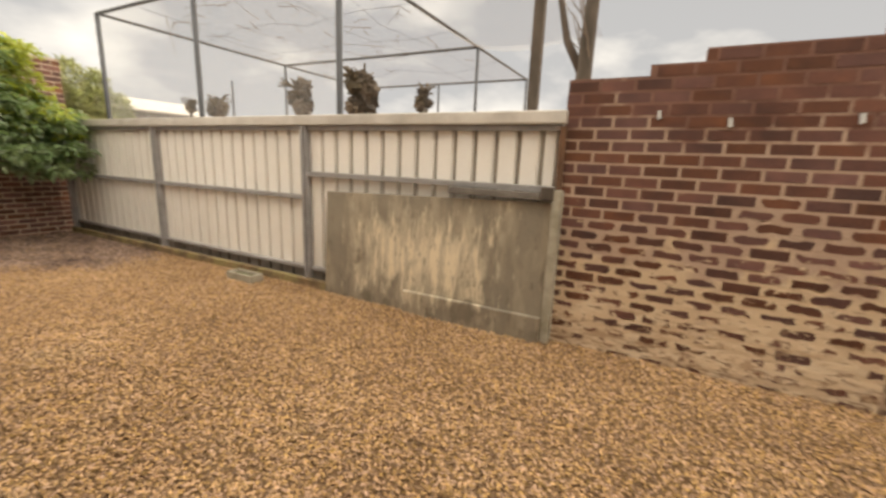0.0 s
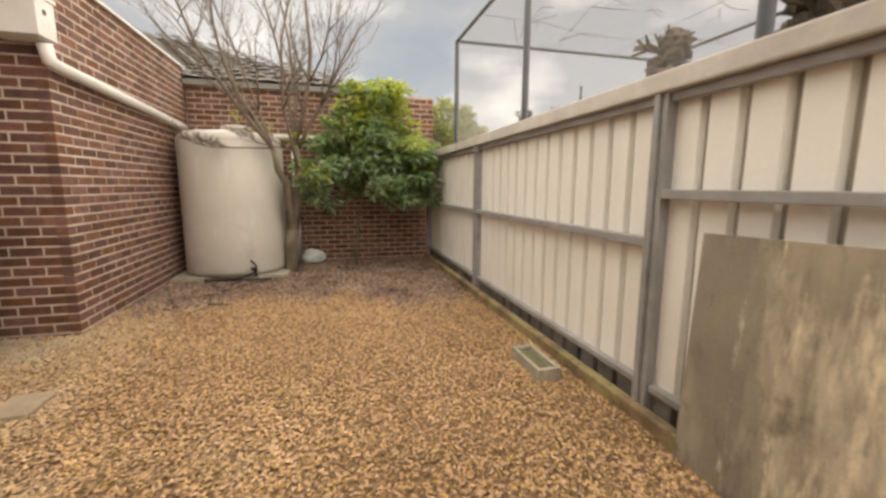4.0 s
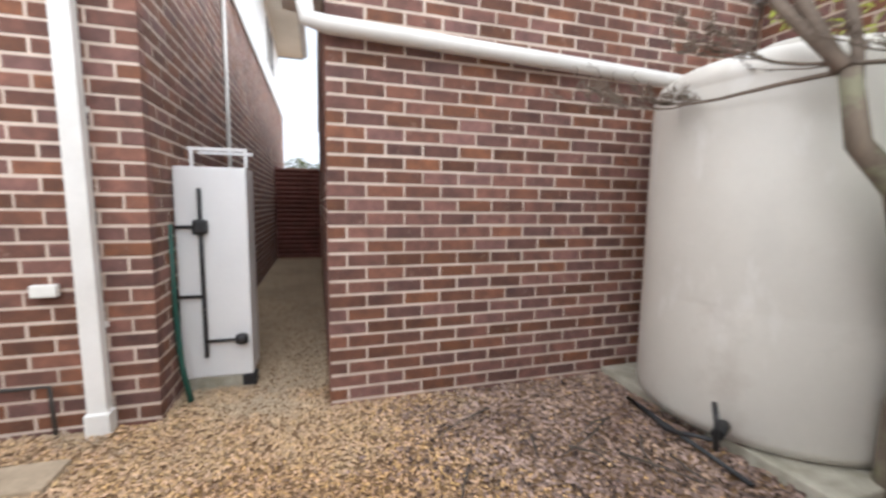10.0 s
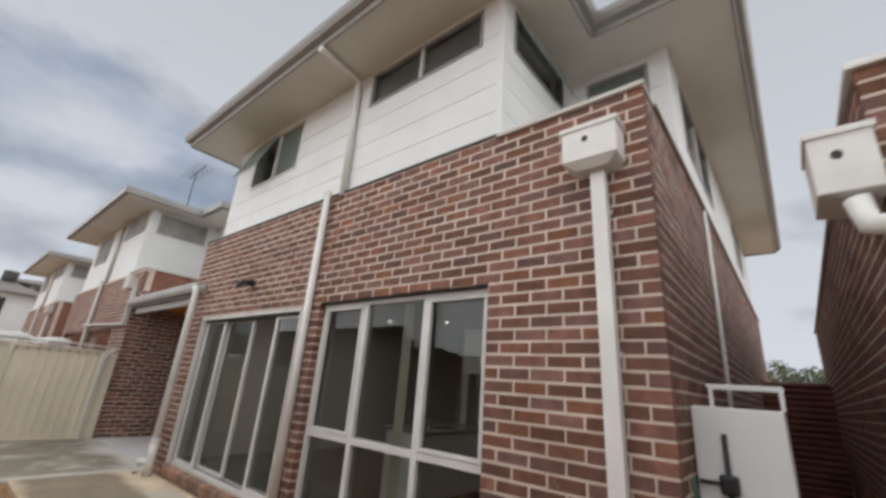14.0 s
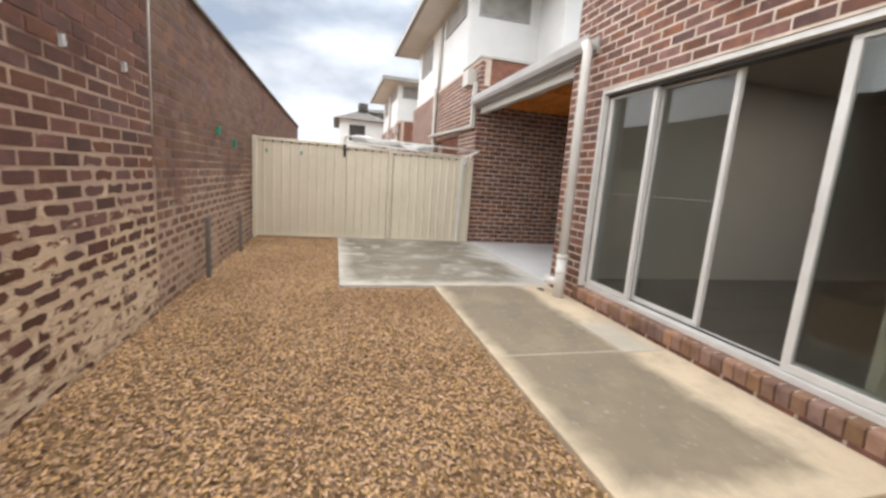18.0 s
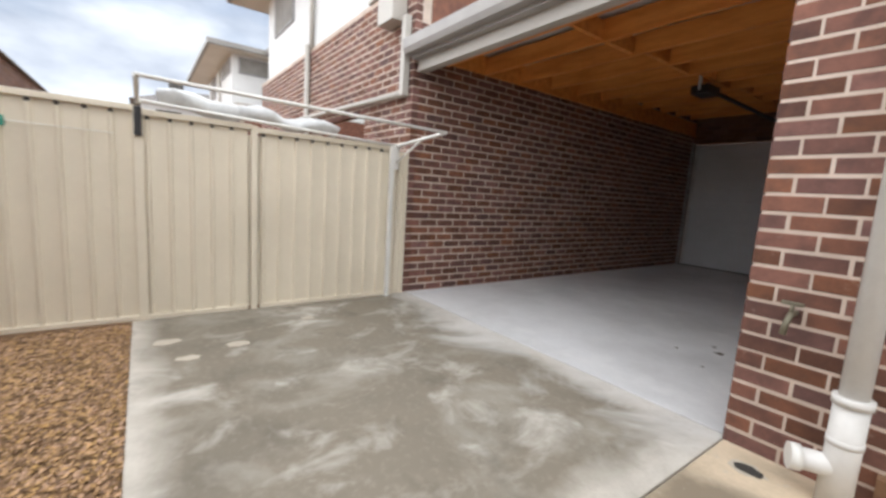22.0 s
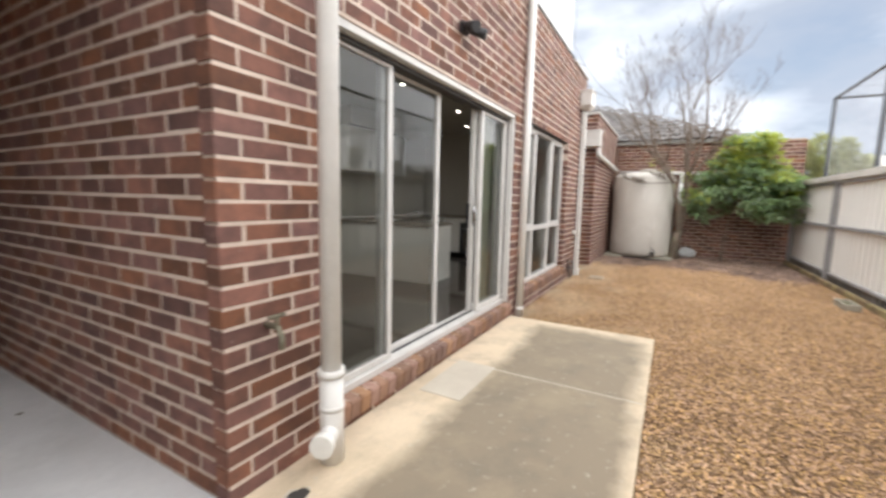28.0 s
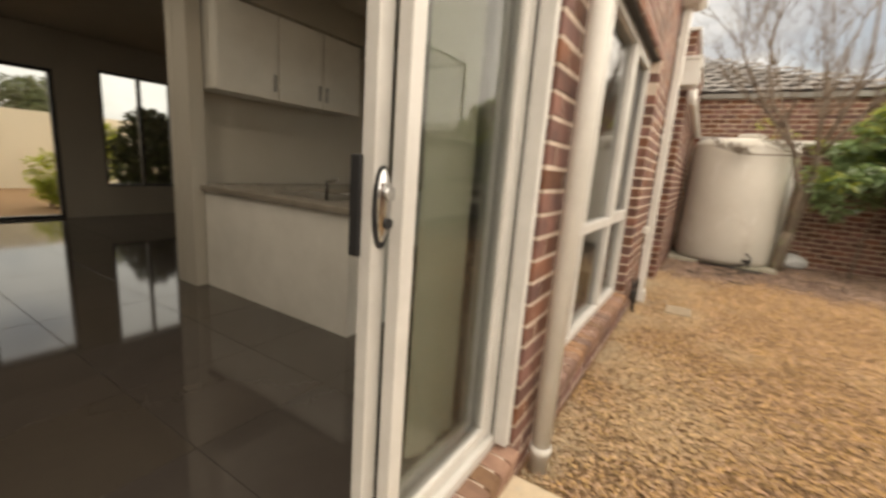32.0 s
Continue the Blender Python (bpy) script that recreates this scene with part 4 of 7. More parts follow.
win = thing("window_1", "white aluminium window of six lights", "window", kind="structure")
X0, X1, Z0, Z1 = -3.37, -1.19, 0.238, 2.235
part("window_frame", frame_bars(X0 + 0.003, X1 - 0.003, Z0, Z1 - 0.01, 0.62, 0.725, 0.045), M_ALU, win)
# Thin dark strip paints the shadow below the brick lintel.
part("head_shadow", box(X0 + 0.003, X1 - 0.003, 0.727, 0.785, Z1 - 0.016, Z1 - 0.003, 0.003), M_DARK, win, "dark strip painting the shadow over the window")
for x in (-1.88, -2.68):
    part("mullion", box(x - 0.03, x + 0.03, 0.63, 0.72, Z0 + 0.045, Z1 - 0.055, 0.004), M_ALU, win)
xs = [X0 + 0.048, -2.71, -2.65, -1.91, -1.85, X1 - 0.048]
for i in range(3):
    a, b = xs[2 * i], xs[2 * i + 1]
    part("transom", box(a, b, 0.63, 0.72, 0.915, 0.972, 0.004), M_ALU, win)
    pane(win, a, b, 0.68, Z0 + 0.045, 0.915)
    pane(win, a, b, 0.68, 0.972, Z1 - 0.055)
for i in (0, 2):
    a, b = xs[2 * i], xs[2 * i + 1]
    part("sash", frame_bars(a + 0.002, b - 0.002, 0.975, Z1 - 0.058, 0.69, 0.728, 0.03), M_ALU, win)


# ---- upper storey, eaves and roof ----
SOF, GUT = 5.24, 5.42
UY, UW, UE = 0.75, -3.40, 2.10
U2Y, U2W = -0.85, -4.50


def boards(parent, a0, a1, z0, z1, out, face, holes=(), depth=0.02, pitch=0.30):
    """Board by board, cut round the holes. face: 'y' looks to +y at y=out, 'w' looks to -x at x=out."""
    z = z0
    while z < z1 - 0.01:
        top = min(z + pitch - 0.008, z1)
        spans_z = sorted({z, top, *[h[i] for h in holes for i in (2, 3) if z < h[i] < top]})
        for za, zb in zip(spans_z, spans_z[1:]):
            spans = [(a0, a1)]
            for h in holes:
                if h[2] < (za + zb) / 2 < h[3]:
                    spans = minus(spans, h[0], h[1])
            for s, e in spans:
                bm = box(s, e, out - depth, out, za, zb) if face == "y" else box(out, out + depth, s, e, za, zb)
                part("board", bm, M_WHITE, parent)
        z += pitch


def core_wall(bm, a0, a1, z0, z1, lo, hi, face, holes):
    """One solid sheet with openings through it."""
    us = sorted({a0, a1, *[h[i] for h in holes for i in (0, 1)]})
    zs = sorted({z0, z1, *[h[i] for h in holes for i in (2, 3)]})
    got = {}
    def vert(i, k, d):
        if (i, k, d) not in got:
            got[i, k, d] = bm.verts.new((us[i], (lo, hi)[d], zs[k]) if face == "y" else ((lo, hi)[d], us[i], zs[k]))
        return got[i, k, d]
    cells = {(i, k) for i in range(len(us) - 1) for k in range(len(zs) - 1)
             if not any(h[0] < (us[i] + us[i + 1]) / 2 < h[1] and h[2] < (zs[k] + zs[k + 1]) / 2 < h[3] for h in holes)}
    for i, k in cells:
        for d in (0, 1):
            bm.faces.new((vert(i, k, d), vert(i + 1, k, d), vert(i + 1, k + 1, d), vert(i, k + 1, d)))
        for (di, dk), (p, q) in (((-1, 0), ((i, k), (i, k + 1))), ((1, 0), ((i + 1, k), (i + 1, k + 1))), ((0, -1), ((i, k), (i + 1, k))), ((0, 1), ((i, k + 1), (i + 1, k + 1)))):
            if (i + di, k + dk) not in cells:
                bm.faces.new((vert(*p, 0), vert(*q, 0), vert(*q, 1), vert(*p, 1)))
    bmesh.ops.recalc_face_normals(bm, faces=bm.faces)


main_holes = [(0.08, 1.48, 4.31, 5.16), (-3.16, -1.45, 4.69, 5.18)]
west_holes = [(-0.60, 0.55, 4.66, 5.18)]
back_holes = [(-4.30, -3.60, 4.55, 5.12)]
side_holes = [(-3.3, -1.4, 4.2, 5.1), (-7.4, -6.2, 4.2, 5.1)]


def clad(name, a0, a1, out, face, holes):
    """A white upper wall: a core with wide boards laid on it."""
    bm = bmesh.new()
    core_wall(bm, a0, a1, 3.50, SOF, out - 0.16 if face == "y" else out + 0.02, out - 0.02 if face == "y" else out + 0.16, face, holes)
    w = single(name, bm, M_WHITE, "white clad upper wall with wide board grooves", "wall", kind="structure")
    boards(w, a0, a1, 3.555, SOF, out, face, holes)


clad("wall_upper_front", UW + 0.022, UE, UY, "y", main_holes)
clad("wall_upper_return", U2Y + 0.005, UY - 0.024, UW, "w", west_holes)
clad("wall_upper_back", U2W + 0.022, UW, U2Y, "y", back_holes)
clad("wall_upper_side", -9.0, U2Y - 0.024, U2W, "w", side_holes)
for x, y in ((UW, UY), (U2W, U2Y)):
    single("trim", box(x - 0.004, x + 0.06, y - 0.06, y + 0.004, 3.545, SOF - 0.001, 0.003), M_WHITE, "white corner board of the upper wall", "corner board", kind="structure")
single("wall_upper_infill", box(UW + 0.03, UE - 0.17, -8.9, U2Y - 0.2, 3.5, SOF - 0.01), M_WALLIN, "inner partition of the upper floor", "wall", kind="structure")
single("wall_upper_east", box(UE - 0.16, UE, -9.0, UY - 0.165, 3.0, SOF), M_WHITE, "white clad upper wall over the carport", "wall", kind="structure")


def awning_window(name, label, x0, x1, z0, z1, y, face, lights, blind, open_light=None, pale=False):
    w = thing(name, label, "window", kind="structure")
    def bar(a0, a1, za, zb, d0, d1):
        return box(a0, a1, y - d1, y + d0, za, zb, 0.004) if face == "y" else box(y - d0, y + d1, a0, a1, za, zb, 0.004)
    f = 0.035
    for a in (bar(x0, x1, z0, z0 + f, 0.012, 0.08), bar(x0, x1, z1 - f, z1, 0.012, 0.08), bar(x0, x0 + f, z0 + f, z1 - f, 0.01, 0.08), bar(x1 - f, x1, z0 + f, z1 - f, 0.01, 0.08)):
        part("window_frame", a, M_FENCEPOST if blind else M_ALU, w)
    step = (x1 - x0) / lights
    for i in range(lights):
        a, b = x0 + i * step, x0 + (i + 1) * step
        if i:
            part("mullion", bar(a - 0.02, a + 0.02, z0 + f, z1 - f, 0.008, 0.08), M_ALU, w)
        if i == open_light:
            bm = bar(a + 0.02, b - 0.02, z0 + 0.03, z1 - 0.03, 0.015, 0.0)
            sash = part("open_sash", bm, M_FROST, w, "pale sash tilted open")
            hinge = Matrix.Translation((0, y, z1)) if face == "y" else Matrix.Translation((y, 0, z1))
            sash.matrix_basis = hinge @ pose(0, 0, 0, 22) @ hinge.inverted() if face == "y" else hinge @ pose(0, 0, 0, 0, 22) @ hinge.inverted()
        else:
            lo, hi = a + 0.025, b - 0.025
            if pale:
                part("pane", box(lo, hi, y - 0.033, y - 0.027, z0 + f, z1 - f), M_FROST, w, "pale frosted pane")
            elif face == "y":
                pane(w, lo, hi, y - 0.03, z0 + f, z1 - f, M_GLASS)
                part("blind", box(lo, hi, y - 0.075, y - 0.065, z0 + f, z1 - f), M_BLINDGREY if blind else M_CAB, w)
            else:
                pane(w, lo, hi, y + 0.03, z0 + f, z1 - f, M_GLASS, "x")
                part("blind", box(y + 0.065, y + 0.075, lo, hi, z0 + f, z1 - f), M_BLINDGREY if blind else M_CAB, w)
    return w


awning_window("window_2", "upper window with one pale sash tilted open", 0.08, 1.48, 4.31, 5.16, UY, "y", 2, False, 1, True)
awning_window("window_3", "wide low upper window with dark glass", -3.16, -1.45, 4.69, 5.18, UY, "y", 2, True)
awning_window("window_4", "upper corner window tilted open", -0.60, 0.55, 4.66, 5.18, UW, "w", 1, True, 0)
awning_window("window_5", "upper window over the parapet", -4.30, -3.60, 4.55, 5.12, U2Y, "y", 1, True, None, True)
awning_window("window_6", "upper side window", -3.3, -1.4, 4.2, 5.1, U2W, "w", 2, True)
awning_window("window_7", "upper side window", -7.4, -6.2, 4.2, 5.1, U2W, "w", 2, True)

EAVES = [(2.74, 1.43), (-3.90, 1.43), (-3.90, -0.25), (-5.14, -0.25), (-5.14, -9.2), (2.74, -9.2)]
bm = prism(EAVES, SOF, SOF + 0.02, "z")
single("soffit", bm, M_SOFFIT, "white flat eaves soffit", "soffit", kind="structure")
roof = thing("roof_main", "low hipped roof with beige grey gutters", "roof", kind="structure")
for (ax, ay), (bx, by) in zip(EAVES, EAVES[1:] + EAVES[:1]):
    a, b = Vector((ax, ay, 0)), Vector((bx, by, 0))
    way = (b - a).normalized()
    out = Vector((-way.y, way.x, 0))
    outw = out if (a + b).dot(out) / 2 > Vector((-1, -4, 0)).dot(out) else -out
    bm = bmesh.new()
    prof = [(-0.02, SOF - 0.025), (0.0, SOF - 0.025), (0.012, SOF + 0.03), (0.075, SOF + 0.06), (0.105, SOF + 0.12), (0.115, GUT), (0.10, GUT), (0.085, SOF + 0.13), (-0.02, SOF + 0.1)]
    ends = []
    for p, s in ((a, -1), (b, 1)):
        ends.append([bm.verts.new(p + outw * d + way * (s * (d if d > 0 else 0)) + Vector((0, 0, z))) for d, z in prof])
    for i in range(len(prof)):
        j = (i + 1) % len(prof)
        bm.faces.new((ends[0][i], ends[0][j], ends[1][j], ends[1][i]))
    bm.faces.new(ends[0])
    bm.faces.new(ends[1])
    bmesh.ops.recalc_face_normals(bm, faces=bm.faces)
    part("gutter", bm, M_GUTTER, roof)
bm = bmesh.new()
base = [bm.verts.new((x, y, GUT - 0.02)) for x, y in EAVES]
peak = [bm.verts.new((x, y, GUT + 0.75)) for x, y in ((-0.5, -2.0), (-0.5, -6.5))]
bm.faces.new((base[0], base[1], peak[0]))
bm.faces.new((base[1], base[2], base[3], peak[0]))
bm.faces.new((base[3], base[4], peak[1], peak[0]))
bm.faces.new((base[4], base[5], peak[1]))
bm.faces.new((base[5], base[0], peak[0], peak[1]))
part("roof_sheet", bm, M_TILE, roof)
# parapet roof, dark flashing line and cap
single("trim", box(FW - 0.012, UW - 0.01, HY - 0.24, HY + 0.03, 3.50, 3.535, 0.004), M_CREAM, "cream metal parapet cap", "cap", kind="structure")
single("trim", box(FW - 0.03, FW + 0.20, -9.0, HY - 0.245, 3.50, 3.535, 0.004), M_CREAM, "cream metal parapet cap", "cap", kind="structure")
single("trim", box(UW, PIER, HY - 0.16, HY + 0.012, 3.528, 3.552), M_DARK, "dark flashing between brick and boards", "flashing", kind="structure")
single("roof_flat", box(FW + 0.2, UW, -9, HY - 0.2, 3.3, 3.36), M_ZINC, "low sheet roof behind the parapet", "roof", kind="structure")
single("roof_flat", box(UE, PIER + 0.2, -9, HY - 0.2, 3.40, 3.47), M_ZINC, "low sheet roof beside the upper floor", "roof", kind="structure")


# ---- pipes ----
def round_pipe(name, label, points, r, brackets=(), mat=None):
    p = thing(name, label, "downpipe")
    part("pipe", rod(points, r, n=16), mat or M_PIPE, p)
    for z in brackets:
        x, y = points[0][0], points[0][1]
        part("collar", rod([(x, y, z - 0.02), (x, y, z + 0.02)], r + 0.006, n=16), mat or M_PIPE, p)
    return p


d1 = round_pipe("downpipe", "cream round downpipe beside the carport pier", [(2.065, 0.94, 0.02), (2.065, 0.94, 2.60), (2.09, 0.96, 2.70)], 0.048)
part("collar", rod([(2.065, 0.94, 0.44), (2.065, 0.94, 0.475)], 0.066, n=16), M_PIPE, d1)
part("socket", rod([(2.065, 0.94, 0.0), (2.065, 0.94, 0.445)], 0.058, n=16), M_PIPE, d1)
part("joint_ring", rod([(2.065, 0.94, 0.27), (2.065, 0.94, 0.295)], 0.061, n=16), M_PIPE, d1)
part("cleanout", rod([(2.065, 0.94, 0.16), (2.13, 0.975, 0.165), (2.19, 1.005, 0.165)], 0.046, n=16), M_PIPE, d1, "cream branch pipe")
part("cap", rod([(2.18, 1.0, 0.165), (2.215, 1.018, 0.165)], 0.056, n=16), M_PVC, d1, "white screw cap")
d2 = round_pipe("downpipe", "cream round downpipe between door and window", [(-1.05, 0.86, -0.04), (-1.06, 0.86, 3.58)], 0.041, (0.06, 3.56))
part("upper_pipe", rod([(-1.27, 0.80, 3.5), (-1.215, 0.80, 5.10), (-1.215, 0.82, 5.17), (-1.24, 1.05, 5.18), (-1.26, 1.44, 5.19)], 0.042, n=12), M_PIPE, d2)
d3 = thing("downpipe", "square white downpipe below a rainwater box", "downpipe")
bm = box(-4.30, -4.205, HY + 0.015, HY + 0.085, -0.03, 2.94, 0.006)
for v in bm.verts:
    v.co.x -= 0.03 * (1 - v.co.z / 2.94)
part("pipe", bm, M_PIPE, d3)
for z in (0.55, 1.7, 2.6):
    part("strap", box(-4.32 - 0.01 * (2 - z), -4.19 - 0.01 * (2 - z), HY + 0.004, HY + 0.014, z, z + 0.03), M_PIPE, d3)
part("shoe", box(-4.345, -4.225, HY + 0.01, HY + 0.105, -0.04, 0.09, 0.01), M_PIPE, d3)


def rain_head(x0, x1, y0, y1, z0, z1, drop=0.05):
    h = thing("rain_head", "cream square rainwater box with an overflow hole", "rain head")
    part("body", box(x0, x1, y0, y1, z0 + drop + 0.002, z1, 0.006), M_PIPE, h)
    part("rim", box(x0 - 0.012, x1 + 0.012, y0, y1 + 0.012, z1 - 0.03, z1 + 0.004, 0.004), M_PIPE, h)
    bm = box(x0, x1, y0, y1, z0, z0 + drop)
    for v in bm.verts:
        if v.co.z < z0 + 0.01:
            v.co.x += (0.07 if v.co.x < (x0 + x1) / 2 else -0.07)
            v.co.y += (-0.05 if v.co.y > (y0 + y1) / 2 else 0.0)
    part("funnel", bm, M_PIPE, h)
    part("overflow", rod([((x0 + x1) / 2 + 0.02, y1 + 0.001, z0 + 0.2), ((x0 + x1) / 2 + 0.02, y1 + 0.004, z0 + 0.2)], 0.022, n=14), M_DARK, h, "dark round overflow hole")
    return h


rain_head(-4.42, -4.06, HY + 0.003, HY + 0.19, 2.90, 3.21)
rain_head(-5.505, -5.275, 0.66, 0.98, 2.40, 2.73, 0.012)
tp = thing("gutter_pipe", "cream pipe running along the wall to the tank", "pipe")
part("pipe", rod([(-5.40, 0.94, 2.38), (-5.42, 0.95, 2.26), (-5.52, 0.96, 2.235), (-8.0, 0.96, 2.16), (-8.45, 0.96, 2.14)], 0.05, n=16), M_PIPE, tp)
part("pipe", rod([(-8.77, 1.0, 2.12), (-8.77, 4.6, 2.02)], 0.045, n=14), M_PIPE, tp)
single("trim", box(-8.85, -5.48, 0.63, 0.91, 3.075, 3.11, 0.004), M_PIPE, "cream metal cap on the brick wall", "cap", kind="structure")
single("trim", box(-5.715, -5.48, -8.1, 0.625, 3.075, 3.11, 0.004), M_PIPE, "cream metal cap on the brick wall", "cap", kind="structure")

# ---- carport roof, fascia, garage door ----
def roof_z(y):
    return 2.63 - 0.054 * y
bm = bmesh.new()
for i in range(11):
    y = 0.41 - 0.60 * i
    z = roof_z(y)
    box(PIER + 0.05, GARAGE_E - 0.05, y - 0.045, y, z, z + 0.195, 0.003, bm)
    x = 4.25 + (0.03 if i % 2 else -0.03)
    if i < 10:
        box(x - 0.022, x + 0.022, y - 0.60, y - 0.046, roof_z(y - 0.3) + 0.03, roof_z(y - 0.3) + 0.188, 0.002, bm)
for x in (PIER + 0.012, GARAGE_E - 0.06):
    box(x, x + 0.036, -5.9, 0.44, 2.64, 2.90, 0.003, bm)
single("ceiling", bm, M_PINE, "exposed orange pine joists of the carport roof", "ceiling", kind="structure")
verts, faces = [], []
k = 0
y = 0.9
while y > -6.3:
    for x in (PIER - 0.1, GARAGE_E + 0.1):
        verts.append((x, y, roof_z(y) + 0.205 + (0.016 if k % 2 else 0.0)))
    k += 1
    y -= 0.035
for i in range(k - 1):
    faces.append((2 * i, 2 * i + 1, 2 * i + 3, 2 * i + 2))
tagged(raw("roof_carport", verts, faces, M_ZINC, smooth=True), "corrugated zinc carport roof", "roof", kind="structure")
beam = thing("carport_beam", "cream painted carport fascia with a gutter", "fascia", kind="structure")
part("fascia", box(PIER - 0.38, GARAGE_E + 0.02, HY - 0.10, HY - 0.06, 2.49, 2.74, 0.004), M_CREAM, beam)
part("fascia_edge", box(PIER - 0.0, GARAGE_E + 0.02, HY - 0.16, HY - 0.105, 2.49, 2.60, 0.004), M_CREAM, beam)
bm = prism([(HY + 0.03, 2.63), (HY + 0.12, 2.63), (HY + 0.145, 2.68), (HY + 0.15, 2.775), (HY + 0.135, 2.775), (HY + 0.125, 2.69), (HY + 0.03, 2.66)], PIER - 0.45, GARAGE_E + 0.0, "x")
part("gutter", bm, M_GUTTER_GREY, beam)
part("gutter_back", box(PIER - 0.45, GARAGE_E, HY - 0.055, HY + 0.028, 2.60, 2.77), M_GUTTER_GREY, beam)

gd = thing("door_2", "grey sectional garage door seen from inside", "garage door", kind="structure")
for i in range(4):
    z = 0.012 + i * 0.62
    part("panel", box(2.82, 5.82, -6.06, -6.02, z, z + 0.612, 0.004), M_DOOR, gd)
for x, w in ((2.86, 0.03), (4.35, 0.045), (5.78, 0.03)):
    part("stile", box(x - w, x + w, -6.018, -5.995, 0.03, 2.46, 0.004), M_DOOR if x < 3 else M_STILE, gd, "" if x < 3 else "bright steel stile")
for z in (0.63, 1.25, 1.87):
    part("rib", box(2.84, 5.80, -6.017, -6.003, z - 0.02, z + 0.02, 0.004), M_DOOR, gd)
for i in range(12):
    z = 0.11 + i * 0.205
    part("groove", box(2.90, 4.29, -6.018, -6.004, z, z + 0.05, 0.006), M_DOOR, gd)
    part("groove", box(4.41, 5.74, -6.018, -6.004, z, z + 0.05, 0.006), M_DOOR, gd)
for x in (2.79, 5.85):
    part("track", box(x - 0.02, x + 0.02, -5.998, -5.94, 0.0, 2.52, 0.004), M_GALV, gd)
part("seal", box(2.80, 5.84, -6.075, -6.0, -0.002, 0.022, 0.003), M_BLACK, gd, "black rubber bottom seal")
part("latch", box(3.9, 4.15, -6.015, -5.99, 2.25, 2.33, 0.005), M_UNIT, gd)
op = thing("garage_opener", "ceiling garage door opener with a rail", "opener")
part("motor", box(4.20, 4.42, -2.75, -2.42, 2.62, 2.73, 0.015), M_BLACK, op)
part("bracket", box(4.30, 4.325, -2.44, -2.41, 2.66, 2.84), M_UNIT, op, "pale hanging bracket")
part("rail", box(4.29, 4.33, -5.95, -2.7, 2.69, 2.73), M_BLACK, op)
sw = thing("meter_box", "small white switch box on the brick wall", "switch box")
part("body", box(PIER + 0.004, PIER + 0.10, -4.09, -3.85, 1.24, 1.51, 0.01), M_UNIT, sw)
part("conduit", rod([(PIER + 0.03, -5.0, 0.1), (PIER + 0.03, -5.0, 2.3)], 0.02), M_PVC, sw)
part("switch", box(PIER + 0.004, PIER + 0.035, -4.28, -4.20, 1.14, 1.22, 0.006), M_UNIT, sw)
ot = thing("power_outlet", "white weatherproof power outlet on brick", "outlet")
part("plate", box(PIER + 0.004, PIER + 0.05, -1.99, -1.82, 1.06, 1.145, 0.01), M_UNIT, ot)
part("cover", box(PIER + 0.05, PIER + 0.07, -1.97, -1.84, 1.07, 1.135, 0.008), M_PVC, ot)
bk = thing("bucket", "small pale plastic bucket on the carport floor", "bucket")
part("body", lathe([(0.06, 0.002), (0.075, 0.15), (0.078, 0.15), (0.07, 0.145)], 2.72, -5.55, 20), M_PVC, bk)
for i, (x, y, r) in enumerate(((3.05, -0.6, 0.05), (2.95, -1.0, 0.02), (3.3, -0.4, 0.025), (2.7, -0.9, 0.02), (3.0, -0.15, 0.018), (3.15, -0.75, 0.03))):
    bm = bmesh.new()
    rng = random.Random(i)
    vs = [bm.verts.new((x + r * rng.uniform(0.4, 1.2) * math.cos(a * 0.7), y + r * rng.uniform(0.3, 0.8) * math.sin(a * 0.7), 0.006 + rng.uniform(0, 0.006))) for a in range(9)]
    bm.faces.new(vs)
    single("dry_leaf", bm, M_DRY, "dark dry leaf on the concrete floor", "leaf", "dry leaves on the floor")

# ---- metal fence ----
fence = thing("fence", "cream ribbed metal fence with grey rails and a timber plinth", "fence")
POSTS = [-8.72, -6.02, -3.13, -0.33]
for a, b in zip(POSTS, POSTS[1:]):
    top_lo = 1.01 if b < -0.5 else 1.275
    sheet("sheet", a + 0.03, b - 0.03, 0.175, 1.76, FENCE_Y + 0.02, 0.20, 0.056, 0.05, M_SHEET, fence)
    # Added dark sheet stands in for the shaded gap under the bottom rail.
    sheet("gap_shade", a + 0.03, b - 0.03, -0.05, 0.145, FENCE_Y + 0.012, 0.20, 0.056, 0.03, M_GREYWOOD, fence)
    x = a + 0.03 + 0.20
    while x < b - 0.05:
        # Strip in each fold, coloured dark for the recess shade and dirt.
        part("rib", box(x - 0.043, x - 0.013, FENCE_Y + 0.055, FENCE_Y + 0.066, 0.18, 1.758), M_RIB, fence, "dirty rib with painted shade")
        x += 0.20
    part("rail", box(a + 0.045, b - 0.045, FENCE_Y - 0.05, FENCE_Y + 0.005, top_lo - 0.05, top_lo, 0.006), M_FENCEPOST, fence, "grey middle rail")
    part("bottom_rail", box(a + 0.045, b - 0.045, FENCE_Y - 0.03, FENCE_Y + 0.03, 0.146, 0.186, 0.005), M_FENCEPOST, fence, "grey bottom rail")
    part("plinth", box(a - 0.02, b - 0.022, FENCE_Y - 0.10, FENCE_Y - 0.03, -0.09, 0.055, 0.012), M_PLINTH, fence)
    part("top_rail", box(a + 0.045, b - 0.045, FENCE_Y - 0.03, FENCE_Y + 0.01, 1.715, 1.762, 0.005), M_FENCEPOST, fence)
